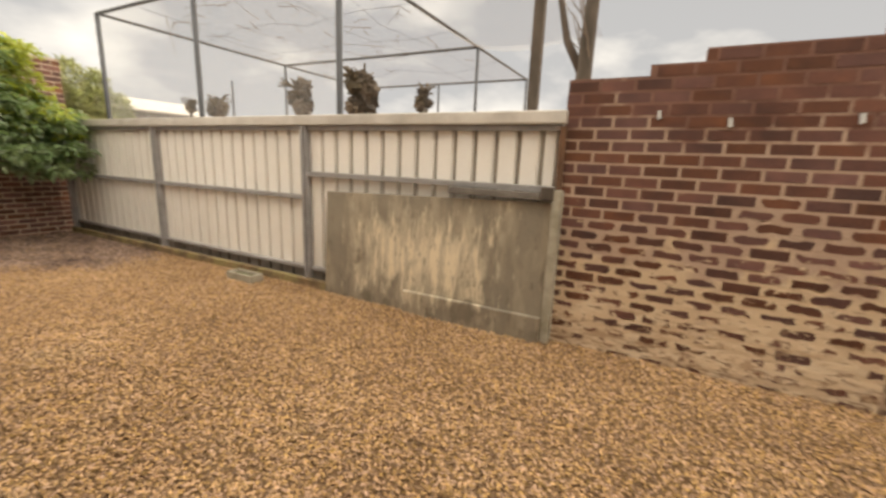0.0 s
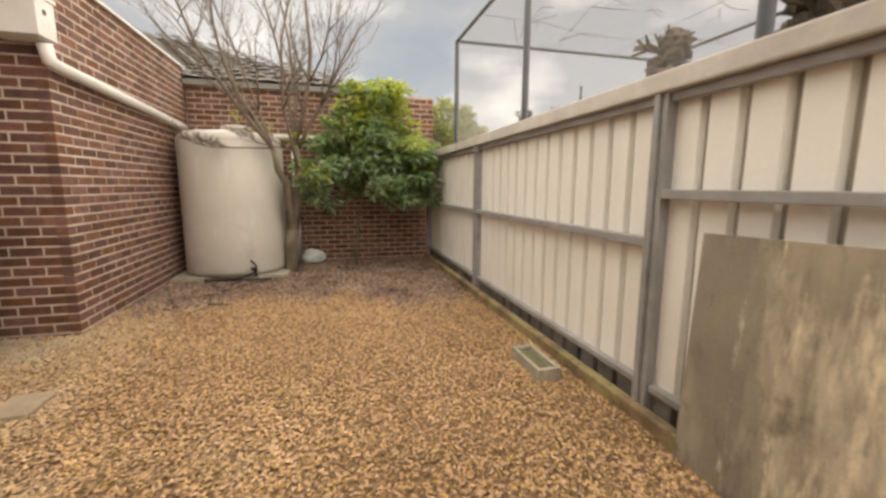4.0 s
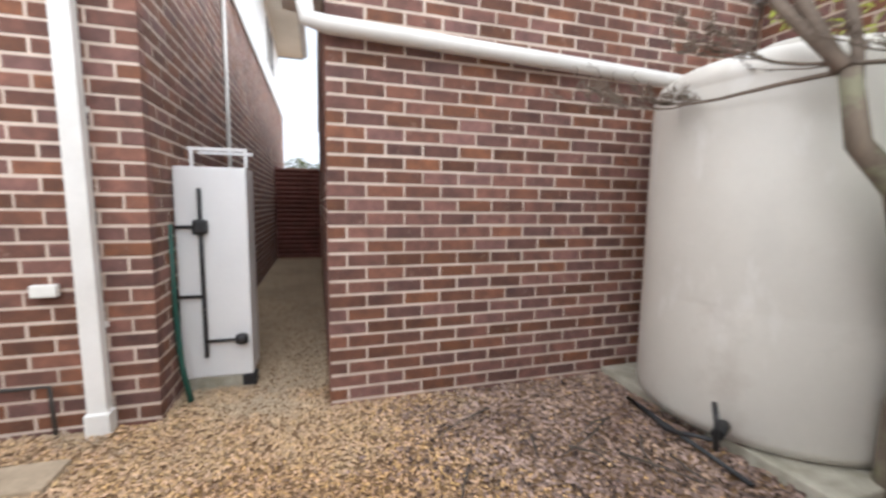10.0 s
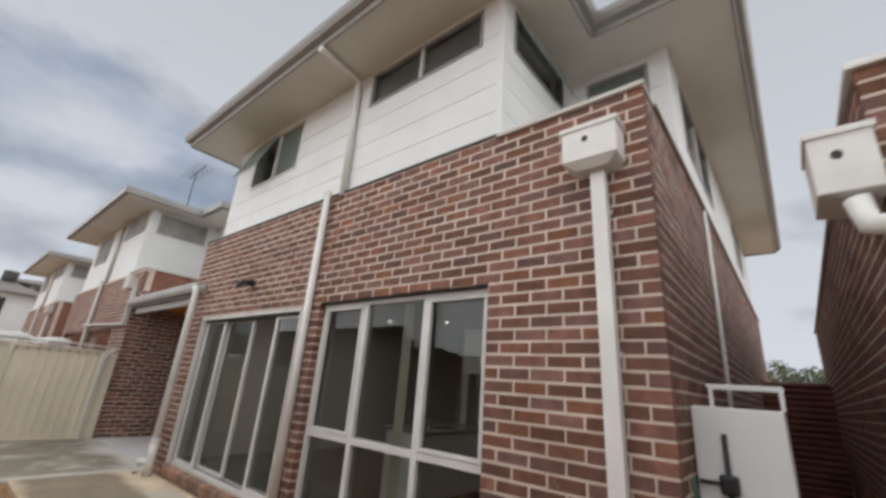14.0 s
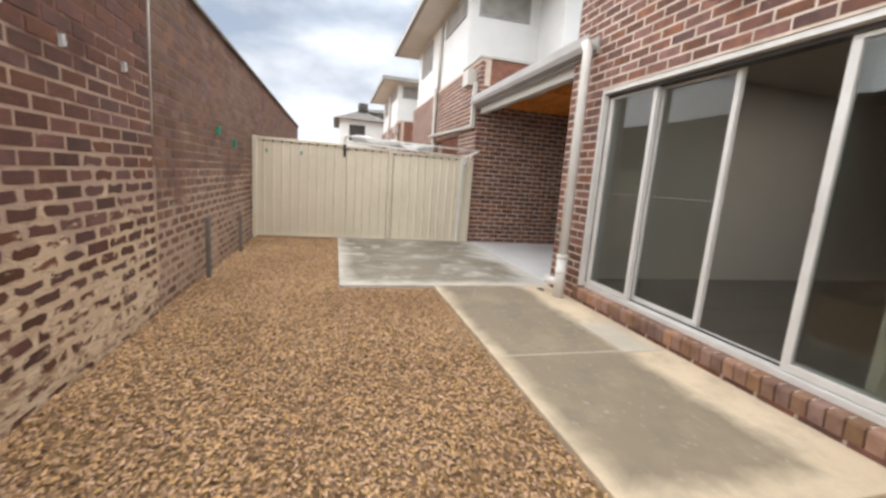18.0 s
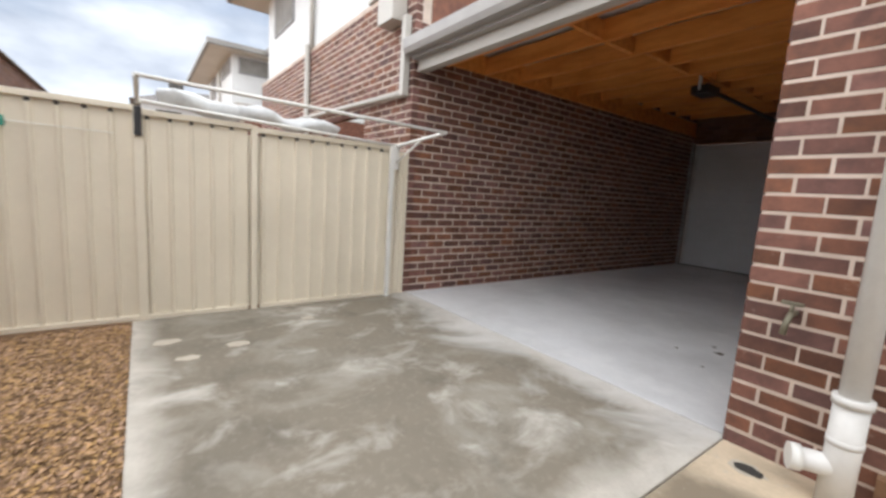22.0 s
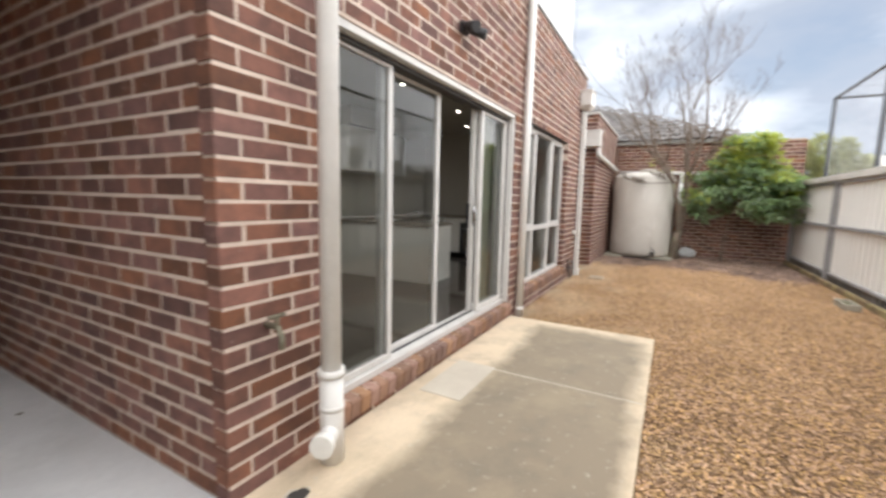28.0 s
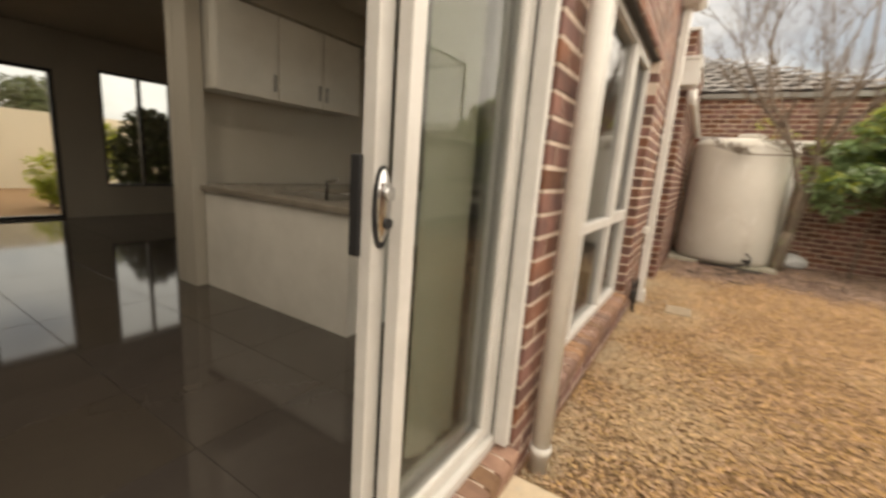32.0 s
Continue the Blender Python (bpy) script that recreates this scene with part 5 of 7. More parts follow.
for x in POSTS[:-1]:
    part("post", box(x - 0.042, x - 0.004, FENCE_Y - 0.062, FENCE_Y + 0.03, -0.06, 1.762, 0.006), M_FENCEPOST, fence)
    part("post", box(x + 0.004, x + 0.036, FENCE_Y - 0.045, FENCE_Y + 0.03, -0.06, 1.762, 0.006), M_FENCEPOST, fence)
part("end_post", box(-0.375, -0.325, FENCE_Y - 0.055, FENCE_Y + 0.04, -0.06, 1.748, 0.008), M_POSTBROWN, fence, "dark brown timber end post")
part("cap", box(-8.8, -0.33, FENCE_Y - 0.07, FENCE_Y + 0.12, 1.765, 1.868, 0.012), M_CAP, fence, "pale broad fence capping")
cp = thing("concrete_panel", "stained concrete sheet leaning on the fence", "panel")
bm = prism([(FENCE_Y - 0.13, -0.06), (FENCE_Y - 0.075, 1.135), (FENCE_Y - 0.055, 1.135), (FENCE_Y - 0.10, -0.06)], -2.78, -0.37, "x")
for v in bm.verts:
    if v.co.z > 1.0:
        v.co.z = 1.15 + (v.co.x + 0.37) * 0.029
part("sheet", bm, M_CPANEL, cp)
part("lower_slab", box(-1.74, -0.375, FENCE_Y - 0.175, FENCE_Y - 0.128, -0.06, 0.19, 0.015), M_CPANEL, cp, "broken lower slab standing proud")
# Added grey strip stands in for dirty fence sheet lying in shade.
part("top_strip", box(-1.30, -0.47, FENCE_Y - 0.125, FENCE_Y - 0.052, 1.165, 1.222, 0.008), M_GREYWOOD, cp, "grey strip for dirty fence sheet in shade")
part("beam_end", box(-0.465, -0.36, FENCE_Y - 0.14, FENCE_Y - 0.058, 1.165, 1.272, 0.01), M_BARKDARK, cp, "dark rotten beam end")
part("edge", box(-0.372, -0.30, FENCE_Y - 0.13, FENCE_Y - 0.02, -0.06, 1.25, 0.01), M_STONE, cp, "pale broken concrete edge")

# ---- side gate ----
gate = thing("side_gate", "beige ribbed steel gate and fence panel", "gate")
GX = 5.83
def gate_top(y):
    return 1.712 - (4.76 - y) * 0.020
for a, b in ((3.28, 4.74), (2.47, 3.22), (1.03, 2.37)):
    sheet("sheet", a, b, 0.0, gate_top((a + b) / 2) - 0.02, GX + 0.02, 0.148, 0.035, -0.026, M_GATE, gate, "y")
    for k in range(int((b - a) / 0.148)):
        y = a + 0.148 * (k + 1) - 0.0175
        # Solid dark block paints the shade inside each hollow rib end.
        part("notch", box(GX - 0.008, GX + 0.006, y - 0.014, y + 0.014, gate_top((a + b) / 2) - 0.075, gate_top((a + b) / 2) - 0.047, 0.003), M_DARK, gate, "dark block for the shade in a rib end")
    part("top_rail", box(GX - 0.015, GX + 0.035, a - 0.03, b + 0.03, gate_top((a + b) / 2) - 0.045, gate_top((a + b) / 2), 0.005), M_GATE, gate)
    part("bottom_rail", box(GX - 0.012, GX + 0.03, a, b, 0.0, 0.04, 0.005), M_GATE, gate)
for y, w in ((4.745, 0.03), (3.25, 0.035), (2.42, 0.028), (1.005, 0.03)):
    part("post", box(GX - 0.02, GX + 0.04, y - w, y + w, -0.04, gate_top(y) + 0.0, 0.006), M_GATE, gate)
sheet("end_sheet", HY + 0.01, 0.972, 0.0, 1.60, GX + 0.02, 0.07, 0.02, -0.012, M_GATE, gate, "y")
part("backing", box(GX + 0.048, GX + 0.052, 0.98, 4.74, 0.02, 1.58), M_GATE, gate)
part("latch", box(GX - 0.05, GX - 0.02, 3.225, 3.275, 1.47, 1.69, 0.008), M_BLACK, gate, "dark gate bracket")
line = thing("clothes_line", "white fold-down clothes line on the gate", "clothes line")
part("back_bar", rod([(GX - 0.04, 1.0, 1.65), (GX - 0.04, 3.25, 1.73)], 0.014), M_PVC, line)
part("front_bar", rod([(4.80, 1.08, 1.705), (5.0, 3.25, 1.77)], 0.014), M_PVC, line)
part("arm", rod([(GX - 0.04, 1.0, 1.65), (4.79, 1.08, 1.705)], 0.016), M_PVC, line)
part("arm", rod([(GX - 0.04, 3.25, 1.72), (5.0, 3.25, 1.77)], 0.016), M_PVC, line)
part("brace", rod([(GX - 0.03, 1.0, 1.47), (5.25, 1.04, 1.675)], 0.012), M_PVC, line)
part("plate", box(GX - 0.055, GX - 0.025, 0.97, 1.03, 1.40, 1.67, 0.006), M_PVC, line)
part("stand", box(GX - 0.068, GX - 0.026, 1.034, 1.08, -0.02, 1.64, 0.005), M_PVC, line, "white steel upright")

# ---- water tank ----
tank = thing("water_tank", "tall beige plastic rain water tank on a slab", "water tank")
TX, TY, TR = -8.10, 1.66, 0.70
part("body", lathe([(TR - 0.06, 0.025), (TR - 0.02, 0.04), (TR, 0.10), (TR, 0.7), (TR - 0.0015, 0.72), (TR - 0.0015, 0.74), (TR, 0.76), (TR, 1.84), (TR - 0.008, 1.87), (TR - 0.008, 1.885), (TR - 0.004, 1.91), (TR - 0.025, 1.965), (TR - 0.09, 2.015), (0.3, 2.06), (0.02, 2.08)], TX, TY, 64), M_TANK, tank)
part("inlet", lathe([(0.20, 2.05), (0.20, 2.11), (0.17, 2.13), (0.02, 2.13)], TX + 0.1, TY + 0.1, 28), M_TANK, tank)
part("outlet_valve", rod([(TX + 0.66, TY + 0.30, 0.13), (TX + 0.78, TY + 0.36, 0.13)], 0.03), M_BLACK, tank, "black outlet valve")
part("valve_handle", rod([(TX + 0.78, TY + 0.36, 0.05), (TX + 0.80, TY + 0.37, 0.20), (TX + 0.74, TY + 0.30, 0.26)], 0.014), M_BLACK, tank)
part("hose", rod([(TX + 0.78, TY + 0.36, 0.10), (TX + 0.82, TY + 0.10, 0.02), (TX + 0.74, TY - 0.3, 0.01), (TX + 0.78, TY + 0.55, -0.005)], 0.012, n=8), M_BLACK, tank)
single("tank_slab", box(-8.82, -7.52, 0.90, 2.42, -0.08, 0.024, 0.01), M_STONE, "pale concrete slab under the water tank", "slab", kind="structure")


# ---- bare tree ----
def limb(bm, rng, start, way, length, r, level, tips):
    pts, p, d = [Vector(start)], Vector(start), Vector(way).normalized()
    n = 6 if level < 2 else 4
    for i in range(n):
        d = (d + Vector((rng.uniform(-1, 1), rng.uniform(-1, 1), rng.uniform(-0.5, 0.9))) * (0.10 + 0.04 * level)).normalized()
        p = p + d * (length / n)
        pts.append(p.copy())
    rod(pts, r, bm, 9 if level < 2 else 6, r * 0.45)
    if level >= 4:
        tips.append(pts[-1])
        return
    for k in range(3 if level < 3 else 2):
        i = rng.randint(2, n)
        out = Vector((rng.uniform(-1, 1), rng.uniform(-1, 1), rng.uniform(0.1, 0.8))).normalized()
        w = (pts[i] - pts[i - 1]).normalized()
        limb(bm, rng, pts[i], w * 0.75 + out * 0.75, length * rng.uniform(0.5, 0.75), r * 0.5, level + 1, tips)


tree = thing("bare_tree", "bare deciduous tree with a forked grey trunk", "tree")
rng = random.Random(11)
bm = bmesh.new()
tips = []
rod([(-7.92, 2.43, -0.06), (-7.91, 2.435, 0.12), (-7.87, 2.45, 0.40), (-7.86, 2.49, 0.63)], 0.105, bm, 14, 0.088)
rod([(-7.86, 2.49, 0.63), (-7.82, 2.56, 1.03), (-7.8, 2.61, 1.5), (-7.8, 2.58, 1.9)], 0.078, bm, 12, 0.045)
rod([(-7.88, 2.45, 0.42), (-7.84, 2.5, 0.64), (-7.7, 2.46, 1.04), (-7.58, 2.45, 1.32), (-7.48, 2.36, 1.5), (-7.45, 2.32, 1.79)], 0.072, bm, 12, 0.036)
for f in bm.faces:
    f.smooth = True
part("trunk", bm, M_BARK, tree)
bm = bmesh.new()
def spray(bm, rng, start, goal, r, level):
    """A limb that rises to its goal and throws finer twigs upwards."""
    a, b = Vector(start), Vector(goal)
    n = 6 if level == 0 else 4
    sag = Vector((rng.uniform(-0.1, 0.1), rng.uniform(-0.1, 0.1), 0)) * (b - a).length
    flat = Vector((b.x - a.x, b.y - a.y, 0)) * 0.16
    pts = [a.lerp(b, i / n) + (sag + flat) * math.sin(math.pi * i / n) + Vector((rng.uniform(-1, 1), rng.uniform(-1, 1), 0)) * 0.02 for i in range(n)] + [b]
    rod(pts, r, bm, 7 if level == 0 else 5 if level == 1 else 4, r * (0.3 if level < 2 else 0.5))
    if level == 3:
        return
    size = (b - a).length
    for k in range((8, 6, 4)[level]):
        i = rng.randint(1, n)
        p = pts[i]
        way = (pts[i] - pts[i - 1]).normalized() * 0.9 + Vector((rng.uniform(-1, 1), rng.uniform(-1, 1), rng.uniform(0.1, 0.9))) * 0.62
        spray(bm, rng, p, p + way.normalized() * size * rng.uniform(0.28, 0.55), max(r * (1 - 0.7 * i / n) * 0.55, 0.0028), level + 1)
LEFT, RIGHT = Vector((-7.45, 2.32, 1.79)), Vector((-7.8, 2.58, 1.9))
for start, goal, r in ((LEFT, (-7.3, 1.25, 3.7), 0.032), (LEFT, (-7.15, 1.75, 4.0), 0.030), (Vector((-7.48, 2.36, 1.5)), (-7.75, 1.55, 3.9), 0.026), (RIGHT, (-7.68, 2.72, 4.35), 0.038),
                       (Vector((-7.8, 2.62, 1.84)), (-7.55, 3.55, 3.5), 0.032), (RIGHT, (-8.2, 2.4, 4.2), 0.028), (Vector((-7.8, 2.61, 1.5)), (-7.15, 2.75, 3.9), 0.026), (RIGHT, (-7.45, 2.2, 4.1), 0.026),
                       (Vector((-7.8, 2.55, 1.8)), (-7.25, 2.1, 1.88), 0.012), (Vector((-7.45, 2.32, 1.79)), (-7.2, 1.63, 1.76), 0.012)):
    spray(bm, rng, start, goal, r, 0)
spray(bm, rng, Vector((-7.3, 1.4, 3.3)), Vector((-6.25, 0.2, 4.65)), 0.008, 1)
part("crown", bm, M_TWIG, tree)


def leaf_cloud(name, mat, parent, spots, count, size, seed, tilt=0.5, long=2.4):
    """Many folded leaves spread in blobs of (x, y, z, rx, ry, rz)."""
    rng = np.random.default_rng(seed)
    pick = rng.integers(0, len(spots), count)
    s = np.array(spots)[pick]
    d = rng.normal(size=(count, 3))
    d /= np.linalg.norm(d, axis=1)[:, None]
    c = s[:, :3] + d * s[:, 3:] * (rng.uniform(0.35, 1.0, count) ** 0.6)[:, None]
    a = rng.uniform(0, 6.28, count)
    way = np.stack([np.cos(a), np.sin(a), rng.uniform(-0.8, tilt, count)], -1)
    way = 0.55 * d + way
    way /= np.linalg.norm(way, axis=1)[:, None]
    side = np.cross(way, rng.normal(size=(count, 3)) * 0.35 + np.array([0, 0, 1.0]))
    side /= np.linalg.norm(side, axis=1)[:, None] + 1e-9
    up = np.cross(side, way)
    w = (size * rng.uniform(0.6, 1.25, count))[:, None]
    l = w * long
    p0, p1 = c, c + way * l - up * w * 0.35
    mid = c + way * l * 0.5
    v = np.stack([p0, mid + side * w * 0.5 + up * w * 0.18, p1, mid - side * w * 0.5 + up * w * 0.18], 1).reshape(-1, 3)
    k = np.arange(count) * 4
    f = np.concatenate([np.stack([k, k + 1, k + 2], -1), np.stack([k, k + 2, k + 3], -1)])
    return raw(name, v.tolist(), f.tolist(), mat, parent)


tagged(leaf_cloud("leaf_tuft", M_LEAF_NEW, tree, [(-7.75, 2.15, 2.1, 0.15, 0.18, 0.12), (-7.7, 2.55, 1.95, 0.12, 0.15, 0.1), (-7.8, 1.85, 2.3, 0.1, 0.12, 0.1)], 150, 0.022, 23), kind="stuff")

shrub = thing("evergreen_shrub", "dense glossy evergreen shrub with lime new tips", "shrub")
bm = bmesh.new()
limb(bm, random.Random(3), (-8.3, 3.42, -0.05), (0.0, 0.05, 1), 1.7, 0.026, 2, [])
part("stem", bm, M_TWIG, shrub)
rng = random.Random(8)
BLOBS, TOPS = [], []
while len(BLOBS) + len(TOPS) < 120:
    y, z = rng.uniform(2.75, 4.62), rng.uniform(1.0, 2.85)
    half = 0.92 if z < 1.75 else 0.92 - 0.52 * (z - 1.75)
    low = 1.28 - 0.18 * (y - 2.8)
    if abs(y - 3.72 - 0.05 * (z - 1.5)) > half or z < low:
        continue
    x = -8.15 + rng.uniform(-0.4, 0.62) * (1.1 - 0.25 * (z - 1))
    s = rng.uniform(0.12, 0.21)
    (TOPS if z + rng.uniform(-0.25, 0.25) > 2.12 else BLOBS).append((x, y, z, s, s, s * 0.6))
for y, z in ((2.72, 1.32), (2.85, 1.15), (3.0, 1.05), (2.66, 1.55), (4.0, 1.08), (4.35, 1.1)):
    BLOBS.append((-8.0 + rng.uniform(-0.1, 0.3), y, z, 0.15, 0.15, 0.12))
leaf_cloud("leaves", M_LEAF, shrub, BLOBS + TOPS[::2], 5600, 0.066, 21, 0.3, 2.2)
leaf_cloud("new_leaves", M_LEAF_NEW, shrub, TOPS + BLOBS[::7], 2900, 0.05, 22, 0.5, 2.7)

# ---- behind the back wall ----
nb = thing("neighbour_house", "brick house with a grey tiled hip roof", "house")
part("wall", box(-16, -8.95 - 0.12, -7, 3.6, 0, 2.83), M_MORTAR, nb)
part("fascia", box(-9.06, -8.78, -7, 3.72, 2.84, 2.93, 0.005), M_GUTTER, nb)
verts, faces = [], []
def roof_tiles(x0, x1, y0, y1, z0, pitch):
    i = 0
    x = x0
    while x > x1:
        j = 0
        y = y0
        while y < y1:
            z = z0 + (x0 - x) * pitch
            k = len(verts)
            yy = y + (0.15 if i % 2 else 0)
            for (dx, dy, dz) in ((0, 0, 0.03), (0, 0.08, 0.055), (0, 0.16, 0.025), (0, 0.30, 0.03), (-0.36, 0, 0.0), (-0.36, 0.08, 0.025), (-0.36, 0.16, -0.005), (-0.36, 0.30, 0.0)):
                verts.append((x + dx, yy + dy, z + dz - dx * pitch))
            faces.extend([(k, k + 1, k + 5, k + 4), (k + 1, k + 2, k + 6, k + 5), (k + 2, k + 3, k + 7, k + 6), (k, k + 3, k + 2, k + 1)])
            y += 0.30
        y1 -= 0.30
        x -= 0.33
        i += 1
roof_tiles(-8.75, -13.5, -4.0, 3.7, 2.93, 0.42)
raw("roof_tiles", verts, faces, M_TILE, nb)
bm = bmesh.new()
vs = [bm.verts.new(p) for p in ((-8.78, -4.0, 2.90), (-8.78, 3.72, 2.90), (-18.2, 3.72, 2.90), (-18.2, -4.0, 2.90), (-13.5, -0.6, 4.87), (-13.5, -4.0, 4.87))]
for f in ((0, 1, 4, 5), (1, 2, 4), (2, 3, 5, 4), (0, 5, 3), (3, 2, 1, 0)):
    bm.faces.new([vs[k] for k in f])
bmesh.ops.recalc_face_normals(bm, faces=bm.faces)
part("roof_base", bm, M_TILE, nb)

# ---- aviary behind the fence ----
av = thing("bird_cage", "tall netted enclosure of dark poles behind the fence", "aviary")
AX, AY = (-7.62, -5.22, -2.81), (4.98, 8.60, 11.6)
for y in AY:
    for x in AX:
        if y == AY[1] and x == AX[1]:
            continue
        part("pole", rod([(x, y, -0.1), (x, y, 3.45)], 0.035 if y < 6 else 0.028, n=10), M_POLE, av)
    part("rail", rod([(AX[0], y, 3.45), (AX[-1], y, 3.45)], 0.026, n=8), M_POLE, av)
for x in (AX[0], AX[-1]):
    part("rail", rod([(x, AY[0], 3.45), (x, AY[-1], 3.45)], 0.024, n=8), M_POLE, av)
part("post", box(-0.745, -0.655, 5.01, 5.09, -0.1, 3.62, 0.010), M_BARKDARK, av, "dark weathered timber post")
def net(x0, x1, y0, y1, z0, z1, sag):
    bm = bmesh.new()
    n = 10
    grid = []
    for i in range(n + 1):
        row = []
        for j in range(n + 1):
            a, b = i / n, j / n
            if z0 == z1:
                row.append(bm.verts.new((x0 + (x1 - x0) * a, y0 + (y1 - y0) * b, z0 - sag * 16 * a * (1 - a) * b * (1 - b))))
            else:
                row.append(bm.verts.new((x0 + (x1 - x0) * a, y0 + (y1 - y0) * a, z0 + (z1 - z0) * b)))
        grid.append(row)
    for i in range(n):
        for j in range(n):
            bm.faces.new((grid[i][j], grid[i + 1][j], grid[i + 1][j + 1], grid[i][j + 1]))
    part("net", bm, M_NET, av, "pale fine bird net")
for a, b in zip(AX, AX[1:]):
    net(a, b, AY[0], AY[1], 3.44, 3.44, 0.16)
    net(a, b, AY[1], AY[2], 3.44, 3.44, 0.16)
    net(a, b, 4.97, 4.97, 1.9, 3.44, 0)
net(AX[0], AX[0], AY[0], AY[2], 1.9, 3.44, 0)
net(AX[2], -0.7, AY[0], AY[1], 3.42, 3.42, 0.45)
rng = random.Random(9)
bm = bmesh.new()
for i in range(46):
    x, y = rng.uniform(-7.6, -2.9), rng.uniform(5.2, 10)
    p = Vector((x, y, 3.52 - rng.uniform(0, 0.1)))
    w = Vector((rng.uniform(-1, 1), rng.uniform(-1, 1), rng.uniform(-0.2, 0.1))).normalized()
    q = p + w * rng.uniform(0.2, 0.7)
    rod([p, (p + q) / 2 + Vector((0, 0, rng.uniform(-0.05, 0.08))), q], 0.006, bm, 5, 0.003)
    if rng.random() < 0.5:
        rod([(p + q) / 2, (p + q) / 2 + Vector((rng.uniform(-.2, .2), rng.uniform(-.2, .2), rng.uniform(-0.2, 0)))], 0.004, bm, 5, 0.002)
for y in (6.2, 7.4, 9.7):
    part("seam", rod([(AX[0] + (AX[-1] - AX[0]) * i / 8, y + 0.15 * math.sin(i * 1.7 + y), 3.42 - 0.11 * math.sin(math.pi * ((i % 4) / 4))) for i in range(9)], 0.0026, n=5), M_POLE, av, "dark sagging net seam")
for x in (-6.5, -4.1, -3.4):
    part("seam", rod([(x + 0.1 * math.sin(i * 2.1), 5.0 + 0.8 * i, 3.41 - 0.09 * math.sin(math.pi * ((i % 5) / 5))) for i in range(9)], 0.0026, n=5), M_POLE, av, "dark sagging net seam")
tagged(part("fallen_twig", bm, M_TWIG, av, "fallen twigs caught on the net"), kind="stuff")


old = thing("old_tree", "dark bare tree trunk behind the boundary wall", "tree")
bm = rod([(-0.40, 6.1, -0.1), (-0.46, 6.08, 1.4), (-0.48, 6.05, 2.3), (-0.46, 6.05, 3.2), (-0.40, 6.05, 4.2)], 0.11, n=12, r_end=0.05)
rod([(-0.48, 6.05, 2.35), (-0.68, 6.05, 2.72), (-0.80, 6.05, 3.2), (-1.1, 6.05, 3.9)], 0.05, bm, 8, 0.02)
part("trunk", bm, M_BARKDARK, old)
bm = bmesh.new()
rng = random.Random(17)
for i in range(9):
    limb(bm, rng, (rng.uniform(-0.5, -0.42), 6.05, rng.uniform(2.2, 3.6)), (rng.uniform(-0.2, 0.8), rng.uniform(-0.4, 0.4), 0.7), rng.uniform(0.5, 1.0), 0.014, 3, [])
part("twigs", bm, M_TWIG, old)


def dry_plant(x, y, low, top, w, seed):
    """A staghorn fern on a post: a lumpy heart of dry shields and stiff forked fronds."""
    p = thing("dry_fern", "dry brown staghorn fern on a post behind the fence", "plant", "dry ferns above the fence")
    rng = random.Random(seed)
    bm = bmesh.new()
    h = top - low
    for i in range(6):
        r = w * rng.uniform(0.17, 0.28)
        at = Vector((x + rng.uniform(-0.22, 0.22) * w, y + rng.uniform(-0.1, 0.1) * w, low + h * (0.10 + 0.62 * i / 5)))
        for v in bmesh.ops.create_icosphere(bm, subdivisions=3, radius=r)["verts"]:
            n = v.co.normalized()
            v.co = v.co * (1 + 0.5 * noise.noise(n * 2.6 + Vector((i, seed, 0))) + 0.28 * noise.noise(n * 7)) + at
    part("clump", bm, M_DRY, p)
    bm = bmesh.new()
    for i in range(9):
        a = rng.uniform(0, 6.28)
        out = Vector((math.cos(a), math.sin(a) * 0.6, rng.uniform(0.2, 1.1))).normalized()
        s0 = Vector((x, y, low + h * rng.uniform(0.45, 0.75)))
        mid = s0 + out * w * 0.34
        tip = mid + (out + Vector((rng.uniform(-0.5, 0.5), 0, rng.uniform(-0.6, 0.3)))).normalized() * w * rng.uniform(0.14, 0.26)
        fork = mid + (out + Vector((rng.uniform(-0.7, 0.7), 0, rng.uniform(0.0, 0.7)))).normalized() * w * rng.uniform(0.10, 0.22)
        rod([s0, mid, tip], 0.045 * w, bm, 5, 0.018 * w)
        rod([mid, fork], 0.034 * w, bm, 5, 0.012 * w)
    part("fronds", bm, M_DRY, p)
    part("post", rod([(x, y, -0.1), (x, y, low + 0.1 * h)], 0.03, n=8), M_GREYWOOD, p)


for i, (x, y, low, top, w) in enumerate(((-4.07, 5.61, 2.02, 2.42, 0.50), (-2.92, 5.50, 2.0, 2.46, 0.56), (-1.80, 5.08, 1.95, 2.16, 0.24), (-6.33, 5.52, 2.06, 2.24, 0.26), (-6.95, 6.40, 2.10, 2.40, 0.50))):
    dry_plant(x, y, low, top, w, 40 + i)
single("garden_pole", rod([(-6.78, 6.6, -0.1), (-6.78, 6.6, 2.72)], 0.018, n=8), M_POLE, "thin dark pole behind the fence", "pole")

# ---- hot water unit in the passage ----
hw = thing("water_heater", "tall white box water heater with black pipes", "water heater")
part("cabinet", box(-5.00, -4.568, 0.12, 0.425, 0.05, 1.47, 0.012), M_UNIT, hw)
part("base", box(-4.97, -4.60, 0.13, 0.42, -0.045, 0.048, 0.006), M_STONE, hw, "pale paver base")
part("foot", box(-5.02, -4.93, 0.33, 0.435, -0.03, 0.05, 0.006), M_BLACK, hw)
part("riser", rod([(-4.72, 0.445, 0.20), (-4.72, 0.445, 1.33)], 0.013), M_BLACK, hw, "black pipe")
